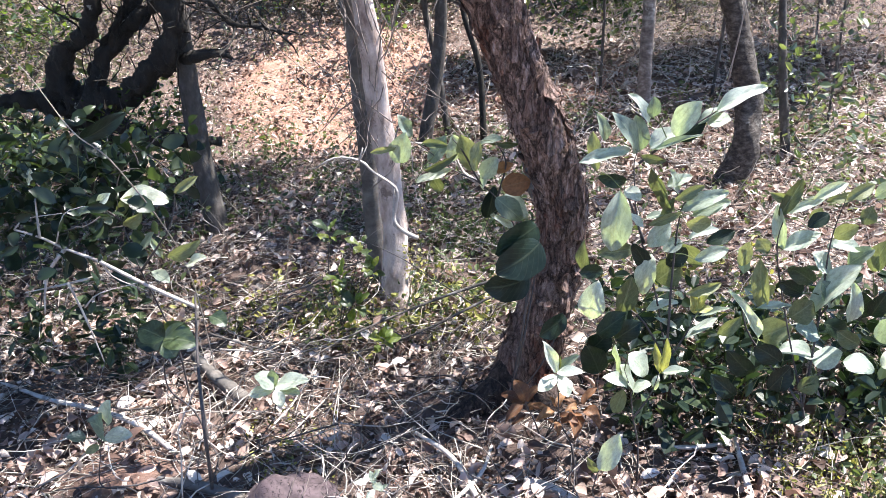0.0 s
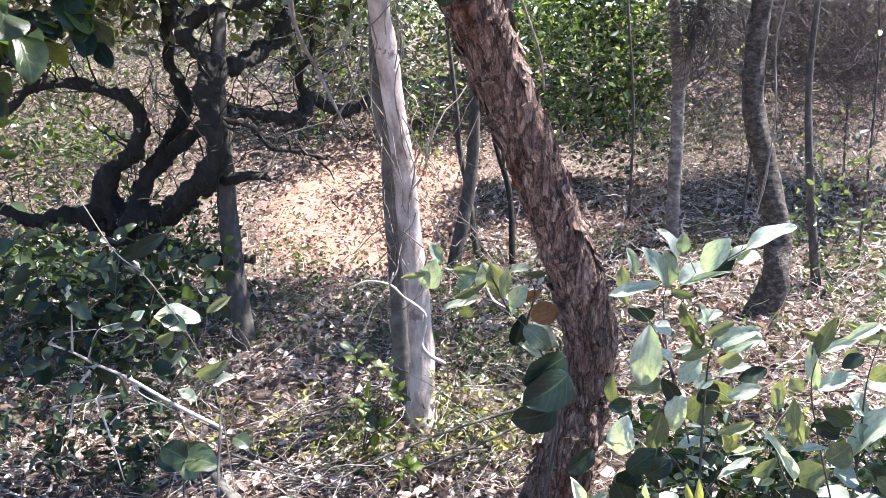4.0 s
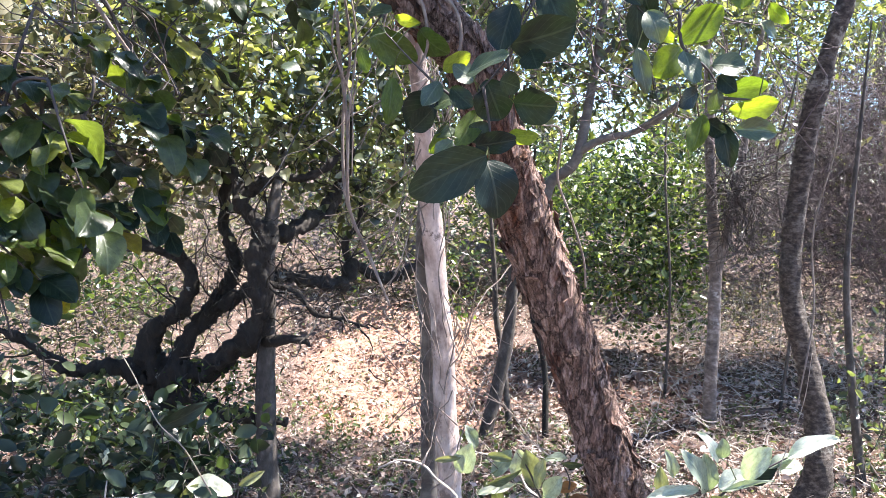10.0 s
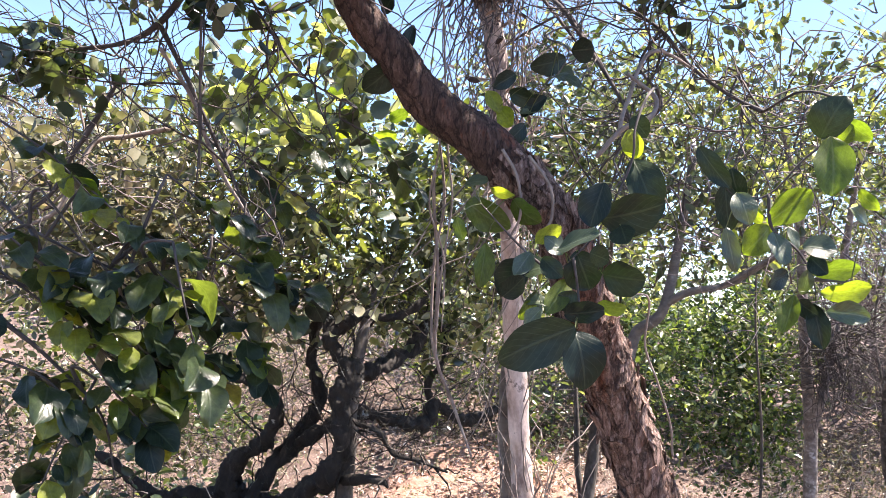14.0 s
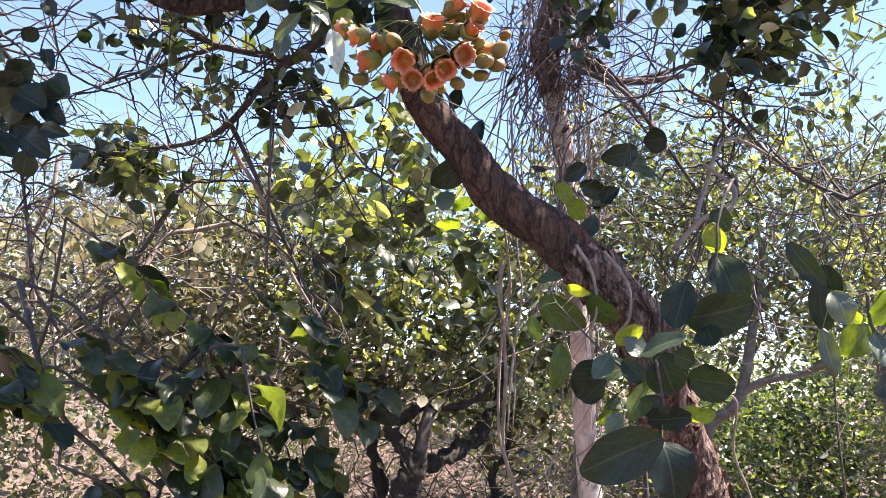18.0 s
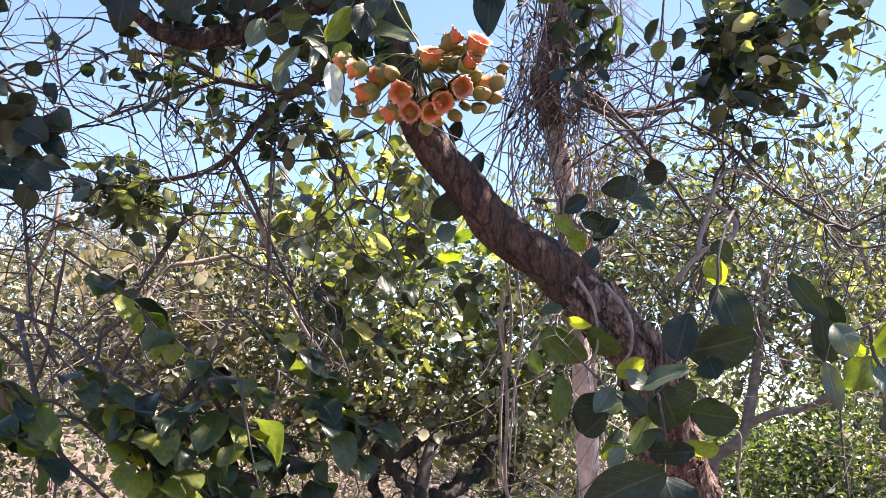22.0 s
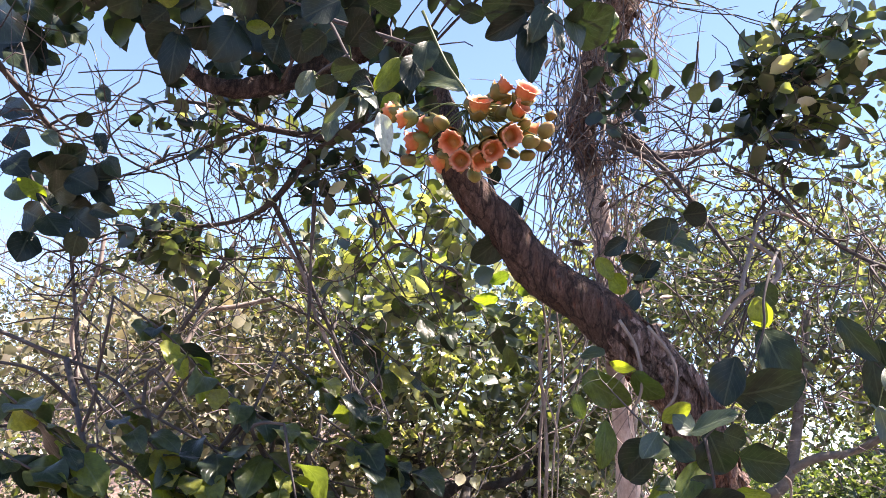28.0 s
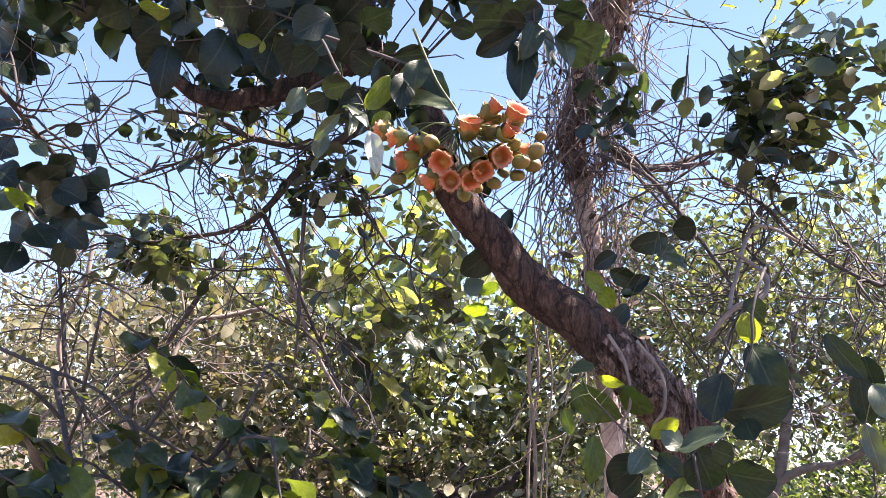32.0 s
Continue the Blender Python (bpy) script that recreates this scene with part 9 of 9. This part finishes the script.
heads.append(((-0.268, 1.038, 2.322), 0))
heads.append(((-0.294, 1.041, 2.301), 0))
heads.append(((-0.327, 1.017, 2.287), 0))
heads.append(((-0.511, 1.022, 2.391), 1))
heads.append(((-0.351, 1.039, 2.380), 1))
heads.append(((-0.463, 1.030, 2.340), 1))
heads.append(((-0.316, 1.052, 2.317), 0))
heads.append(((-0.363, 1.047, 2.296), 0))
extra = []
for k in range(24):
    q = Vector((-0.357, 1.024, 2.332)) + Vector((rr.gauss(0, 0.05), rr.gauss(0, 0.02), rr.gauss(0, 0.025)))
    extra.append((tuple(q), rr.random() < 0.12))
for p, openf in heads + extra:
    hub_at = Vector((-0.379, 1.014, 2.339))
    out = hub_at + (Vector(p) - hub_at) * 0.78 + Vector((0.003, 0, -0.012)) - Vector((-0.380, 1.009, 2.399))
    way = ((Vector(p) - hub_at).normalized() * 0.9 + Vector((rr.uniform(-0.5, 0.8), rr.uniform(-0.9, 0.25), rr.uniform(-0.4, 0.7)))).normalized()
    ob = part("flower" if openf else "bud", rr.choice(CUPS) if openf else rr.choice(BUDS), flowers, "orange frilled cup" if openf else "olive closed bud")
    s = rr.uniform(0.85, 1.08) if openf else rr.uniform(0.7, 0.95)
    ob.matrix_local = Matrix.Translation(out) @ way.to_track_quat("Z", "X").to_matrix().to_4x4() @ Matrix.Diagonal((s, s, s, 1))
    if openf:
        part("calyx", CALYX_ME, ob, "olive calyx")
    part("stalk", tube("stalk", [Vector((-0.385, 1.032, 2.372)) - Vector((-0.380, 1.009, 2.399)), out * 0.6 - way * 0.015, out - way * 0.002], [0.0011, 0.0009, 0.0009], HERB, 5, 4), flowers)

# ---- fallen wood and stones ----
def fallen(label, pts, rad, mat=STICK, name="fallen_branch"):
    return tagged(new(name, tube(name, pts, rad, mat, 9, 6, 0.18, 25)), label, "branch", "fallen branches")


fallen("bleached fallen branch across the litter", [(-1.853, 2.670, 0.060), (-1.493, 2.465, 0.070), (-1.302, 2.395, 0.070), (-1.115, 2.308, 0.060), (-0.943, 2.176, 0.040)], [0.006, 0.008, 0.008, 0.010, 0.009])
fallen("pale thin stick leaning on the litter", [(-0.178, 2.167, 0.090), (-0.065, 2.076, 0.060), (0.015, 1.899, 0.040)], [0.005, 0.008, 0.009])
fallen("grey broken log end in the litter", [(-1.044, 2.730, 0.060), (-0.918, 2.582, 0.050), (-0.797, 2.464, 0.040)], [0.018, 0.024, 0.026], BARK_GREY)
fallen("short pale stick on the litter", [(0.787, 2.137, 0.050), (0.768, 1.994, 0.050), (0.764, 1.899, 0.030)], [0.007, 0.009, 0.009])
fallen("pale stick lying under the shrub", [(0.528, 2.110, 0.050), (0.643, 2.099, 0.050), (0.767, 2.124, 0.040)], [0.006, 0.007, 0.006])
fallen("short thick stick at the rock's side", [(-0.957, 2.054, 0.030), (-0.820, 2.010, 0.040), (-0.672, 1.954, 0.030)], [0.014, 0.018, 0.018], BARK_GREY)
fallen("pale stick among the dead leaves", [(0.055, 2.150, 0.040), (0.018, 2.007, 0.050), (-0.064, 1.903, 0.040)], [0.005, 0.006, 0.006])
fallen("pale chunk of wood among the dead leaves", [(0.148, 2.000, 0.030), (0.225, 1.948, 0.030), (0.297, 1.886, 0.020)], [0.014, 0.02, 0.018])
def dead_branch(label, at, runs, mat, name="dead_branch"):
    """A bare branch with its side twigs."""
    t = thing(name, (at[0], at[1], on_ground(at[0], at[1])), label, "branch")
    for k, (pts, rad) in enumerate(runs):
        part("stem" if k == 0 else "side_twig", tube("stem", local(pts, t.location), rad, mat, 7, 3, 0.25, 40), t)
    return t


dead_branch("bleached forked dead branch propped in the litter", (-0.85, 2.35), (
    ([(-0.846, 2.350, 0.457), (-0.968, 2.300, 0.567), (-1.089, 2.300, 0.649), (-1.189, 2.300, 0.700), (-1.256, 2.300, 0.740), (-1.326, 2.300, 0.768)], [0.0071, 0.0063, 0.0054, 0.0046, 0.0037, 0.0029]),
    ([(-1.256, 2.300, 0.740), (-1.247, 2.300, 0.803), (-1.238, 2.300, 0.861)], [0.0048, 0.0033, 0.0019]),
    ([(-1.189, 2.300, 0.700), (-1.253, 2.300, 0.633), (-1.285, 2.300, 0.563), (-1.306, 2.300, 0.484)], [0.0063, 0.0051, 0.0038, 0.0025]),
    ([(-1.326, 2.300, 0.768), (-1.283, 2.300, 0.800), (-1.170, 2.300, 0.812)], [0.0032, 0.0022, 0.0013]),
    ([(-1.110, 2.320, 0.597), (-1.240, 2.320, 0.571), (-1.361, 2.320, 0.551)], [0.0048, 0.0034, 0.0019]),
    ([(-1.210, 2.300, 0.720), (-1.167, 2.300, 0.808), (-1.098, 2.300, 0.831)], [0.0024, 0.0017, 0.0010]),
    ([(-1.197, 2.280, 0.598), (-1.173, 2.280, 0.481), (-1.149, 2.280, 0.318)], [0.0047, 0.0033, 0.0019]),
    ([(-1.089, 2.300, 0.649), (-1.066, 2.300, 0.601), (-0.972, 2.300, 0.548)], [0.0032, 0.0022, 0.0013]),
    ([(-1.177, 2.300, 0.500), (-1.122, 2.300, 0.546), (-0.983, 2.300, 0.578)], [0.0032, 0.0022, 0.0013]),
), STICK)
dead_branch("white crooked twig before the pale trunk", (-0.17, 2.8), (
    ([(-0.173, 2.800, 0.469), (-0.228, 2.800, 0.503), (-0.255, 2.800, 0.548), (-0.240, 2.800, 0.607), (-0.241, 2.800, 0.667), (-0.309, 2.800, 0.724), (-0.356, 2.800, 0.772), (-0.441, 2.800, 0.785), (-0.517, 2.800, 0.748)], [0.0077, 0.0071, 0.0066, 0.0060, 0.0054, 0.0048, 0.0042, 0.0037, 0.0031]),
    ([(-0.356, 2.800, 0.772), (-0.340, 2.800, 0.816)], [0.0048, 0.0019]),
    ([(-0.241, 2.800, 0.667), (-0.255, 2.800, 0.522), (-0.173, 2.800, 0.478)], [0.0048, 0.0034, 0.0019]),
    ([(0.058, 2.700, 0.701), (0.002, 2.750, 0.727), (-0.051, 2.750, 0.816), (-0.220, 2.750, 0.848)], [0.0066, 0.0053, 0.0040, 0.0027]),
), STICK)
tagged(new("grass_stalk", tube("grass_stalk", [(-0.93, 2.62, 0.0), (-0.914, 2.500, 0.538), (-0.927, 2.200, 0.968), (-1.026, 2.200, 1.076), (-1.098, 2.200, 1.217), (-1.160, 2.200, 1.318), (-1.219, 2.200, 1.417)], [0.002, 0.0023, 0.0021, 0.0019, 0.0016, 0.0013, 0.001], STRAW, 5, 6)), "long yellow-green grass stalk", "grass")
tagged(new("grass_stalk", tube("grass_stalk", [(0.63, 2.4, 0.0), (0.639, 2.300, 0.803), (0.654, 2.200, 1.003), (0.695, 2.200, 1.127), (0.716, 2.200, 1.211), (0.728, 2.200, 1.320)], [0.0016, 0.0015, 0.0013, 0.0011, 0.0009, 0.0008], STRAW, 5, 6)), "thin dry stalk above the shrub", "grass")
fallen("long dark twig arching over the litter", [(0.280, 2.900, 0.292), (-0.066, 2.850, 0.215), (-0.398, 2.700, 0.157), (-0.627, 2.550, 0.104)], [0.0065, 0.0052, 0.0039, 0.0026], BARK_SLIM, "fallen_twig")
fallen("dark dead twig lying below the pale tree", [(0.105, 2.850, 0.207), (-0.149, 2.700, 0.157), (-0.321, 2.700, 0.093), (-0.580, 2.700, 0.033)], [0.0056, 0.0045, 0.0034, 0.0022], BARK_SLIM, "fallen_twig")
fallen("thin dark twig standing in the litter", [(-0.945, 2.600, 0.329), (-0.902, 2.400, 0.233), (-0.816, 2.150, 0.098)], [0.0046, 0.0032, 0.0018], BARK_SLIM, "fallen_twig")
fallen("short dark twig on the litter", [(-0.923, 2.600, 0.226), (-0.717, 2.550, 0.177), (-0.532, 2.500, 0.154)], [0.0043, 0.0030, 0.0017], BARK_SLIM, "fallen_twig")
tagged(new("dry_weed", tube("dry_weed", [(-0.772, 2.163, 0.599), (-0.751, 2.031, 0.453), (-0.700, 1.858, 0.350), (-0.779, 2.006, 0.000)], [0.003, 0.004, 0.005, 0.005], TWIG, 6, 5, 0.1, 30)), "thin dark dry stem standing in the litter", "weed")
tagged(new("dry_twig", tube("dry_twig", [(-0.704, 2.875, 0.233), (-0.578, 2.871, 0.277), (-0.463, 2.865, 0.334), (-0.400, 2.884, 0.352)], [0.003, 0.004, 0.004, 0.002], TWIG, 5, 5)), "thin dark twig above the litter", "twig")


at = (-0.244, 3.288, 0.000)
herb = thing("flowering_herb", at, "thin herb with tiny yellow flowers by the pale tree", "herb")
YELLOW = leaf_mat("yellow_floret", ((0.0, (0.35, 0.30, 0.08)), (1.0, (0.55, 0.50, 0.2))), (1.2, 1.2, 0.8), 0.3, 0.6)
for tip in ((-0.235, 2.834, 0.440), (-0.177, 2.877, 0.531), (-0.138, 2.831, 0.414)):
    a, c = Vector(at), Vector(tip)
    part("stem", tube("stem", local([a, a.lerp(c, 0.5) + Vector((0.02, 0, 0)), c], at), [0.002, 0.0016, 0.001], HERB, 5, 4), herb)
    along = np.array([tuple(a.lerp(c, f)) for f in np.linspace(0.45, 1.0, 26)]) + rng.normal(0, 0.014, (26, 3)) - np.array(at)
    part("florets", leaf_cloud("florets", along, rng.uniform(0.008, 0.018, 26), YELLOW, 0.0, 0.5, 1.4), herb, "tiny yellow florets")["kind"] = "stuff"


def stone(name, label, at, radii, mat, seed):
    bm = bmesh.new()
    bmesh.ops.create_icosphere(bm, subdivisions=4, radius=1.0)
    for v in bm.verts:
        q = v.co + Vector((seed, 0, 0))
        k = 1 + 0.22 * noise.fractal(q * 1.3, 1.0, 2.0, 3) + 0.03 * noise.noise(q * 7)
        v.co = Vector((v.co.x * radii[0] * k, v.co.y * radii[1] * k, v.co.z * radii[2] * k))
    me = bpy.data.meshes.new(name)
    bm.to_mesh(me)
    bm.free()
    me.materials.append(mat)
    me.polygons.foreach_set("use_smooth", np.ones(len(me.polygons), bool))
    ob = new(name, me)
    ob.location = at
    return tagged(ob, label, "stone")


stone("rock", "pitted purple-brown rock half sunk in leaf litter", (-0.536, 1.911, 0.000), (0.15, 0.12, 0.115), ROCK, 1.0)
stone("stone", "small pale stone on the floor", (-1.008, 3.819, 0.020), (0.05, 0.04, 0.03), BARK_PALE, 4.0)
stone("stone", "rounded clay-stained stone in the litter", (-2.198, 3.197, 0.030), (0.13, 0.12, 0.09), SOIL, 6.0)
stone("stone", "dark clod on the clay bank", (-2.187, 7.252, 0.120), (0.12, 0.10, 0.08), BARK_DARK, 9.0)


# brown dead plant, yellow shoots and large shade-coloured leaves by the leaning trunk
RUST = [broad_leaf("leaf", LEAF_RUST, 1, 0.4 + 0.08 * i, 0.25, 0.15 + 0.1 * i, 0.06, 0.9, 40 + i, 0.7) for i in range(4)]
leafy_shrub("dead_plant", "withered plant with rusty orange leaves by the trunk", (0.22, 2.26), (((0.156, 2.060, 0.253), 7), ((0.239, 2.004, 0.269), 7), ((0.309, 2.001, 0.277), 5)), RUST, 0.07, 0.003)
# The trunk-side shade on these leaves is put into their colour
HEARTS = [broad_leaf("leaf", LEAF_DEEP_SHADE, 1, 0.7 + 0.06 * i, 0.08, 0.05 + 0.06 * i, 0.04, 0.9, 75 + i, 0.55) for i in range(3)]
rr = random.Random(8)
heart = thing("broad_leaved_plant", (0.12, 2.42, on_ground(0.12, 2.42)), "plant with large heart-shaped leaves against the trunk, coloured as in shade", "shrub")
for tip, to, size in (((0.216, 2.320, 0.695), (0.113, 2.264, 0.652), 0.15), ((0.222, 2.300, 0.649), (0.134, 2.235, 0.592), 0.16), ((0.186, 2.279, 0.550), (0.074, 2.226, 0.526), 0.14), ((0.283, 2.181, 0.466), (0.213, 2.129, 0.443), 0.1)):
    part("stem", tube("stem", local([(0.12, 2.42, 0.0), Vector((0.12, 2.42, 0.0)).lerp(Vector(tip), 0.6) + Vector((0, -0.05, 0)), tip], heart.location), [0.004, 0.003, 0.002], TWIG, 6, 5), heart)
    put_leaf(HEARTS, tip, Vector(to) - Vector(tip), (-0.2, -0.95, -0.1), size, heart, rr)

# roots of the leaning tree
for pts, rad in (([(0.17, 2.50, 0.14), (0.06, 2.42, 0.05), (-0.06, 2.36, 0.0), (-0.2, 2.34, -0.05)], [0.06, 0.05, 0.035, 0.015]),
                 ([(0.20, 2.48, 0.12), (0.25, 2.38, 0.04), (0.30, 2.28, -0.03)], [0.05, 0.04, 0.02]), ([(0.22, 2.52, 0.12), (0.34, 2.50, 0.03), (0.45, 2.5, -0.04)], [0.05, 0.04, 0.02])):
    part("root", tube("root", local(pts, near_tree.location), rad, BARK_RED_SHADED, 20, 10, 0.2, 14, 0.12), near_tree)
vine("thin pale vine climbing the leaning trunk", [(0.161, 2.304, 1.465), (0.151, 2.260, 1.550), (0.113, 2.215, 1.666), (0.077, 2.164, 1.762), (0.082, 2.122, 1.879), (0.033, 2.054, 1.890)], 0.003)
vine("dry vine trailing over the leaning trunk", [(-0.285, 1.977, 2.233), (-0.248, 1.991, 2.167), (-0.237, 2.001, 2.076), (-0.264, 2.003, 2.011)], 0.004)
vine("dry vine trailing over the bent trunk", [(-0.220, 1.985, 2.220), (-0.165, 1.999, 2.142), (-0.161, 2.007, 2.065), (-0.187, 2.008, 2.026)], 0.004)


# thin saplings in the thicket
for k in range(5):
    x = 1.0 + 0.43 * k + 0.1 * math.sin(k * 2.3)
    y = 6.2 + 0.9 * math.sin(k * 1.7)
    z = on_ground(x, y)
    rr = random.Random(k)
    h = 2.2 + 0.7 * rr.random()
    pts = [(x, y, z - 0.05)] + [(x + rr.uniform(-0.12, 0.12) * f, y + rr.uniform(-0.1, 0.1), z + h * f) for f in (0.3, 0.6, 0.85, 1.0)]
    t = thing("sapling", (x, y, z), "thin dark sapling standing in the bare thicket", "sapling", "saplings in the thicket")
    w = 0.007 + 0.005 * rr.random()
    part("trunk", tube("trunk", local(pts, (x, y, z)), [w * 1.2, w, w * 0.8, w * 0.6, w * 0.3], BARK_SLIM, 8, 6, 0.2, 14), t)
    crown(t, (((x, y, z + h * 0.8), (0.35, 0.3, 0.45), 14, 9, 0.09),), pts[2:], (LEAF_DRY, LEAF_BUSH, LEAF_MID)[k % 3], 0.05, TWIG, 0.3, 0.003)

# trees behind and beside the eye close the clearing
for k in range(11):
    a = math.radians(95 + k * 18)
    d = 6.0 + 1.3 * (k % 3)
    x, y = d * math.sin(a), d * math.cos(a)
    z = on_ground(x, y)
    rr = random.Random(100 + k)
    t = thing("woodland_tree", (x, y, z), "leafy dry woodland tree around the clearing", "tree", "trees round the clearing")
    h = 3.4 + rr.random()
    pts = [(x, y, z - 0.1)] + [(x + rr.uniform(-0.3, 0.3), y + rr.uniform(-0.3, 0.3), z + h * f) for f in (0.3, 0.6, 0.85)]
    part("trunk", tube("trunk", local(pts, (x, y, z)), [0.12, 0.09, 0.06, 0.02], BARK_GREY, 10, 6, 0.2, 10), t)
    crown(t, (((x, y, z + h * 0.75), (1.3, 1.3, 0.9), 90, 11, 0.18), ((x, y, z + 0.7), (1.2, 1.2, 0.5), 40, 11, 0.15)), pts[2:], (LEAF_MID, LEAF_DRY, LEAF_BUSH)[k % 3], 0.09, TWIG, 0.3, 0.006)
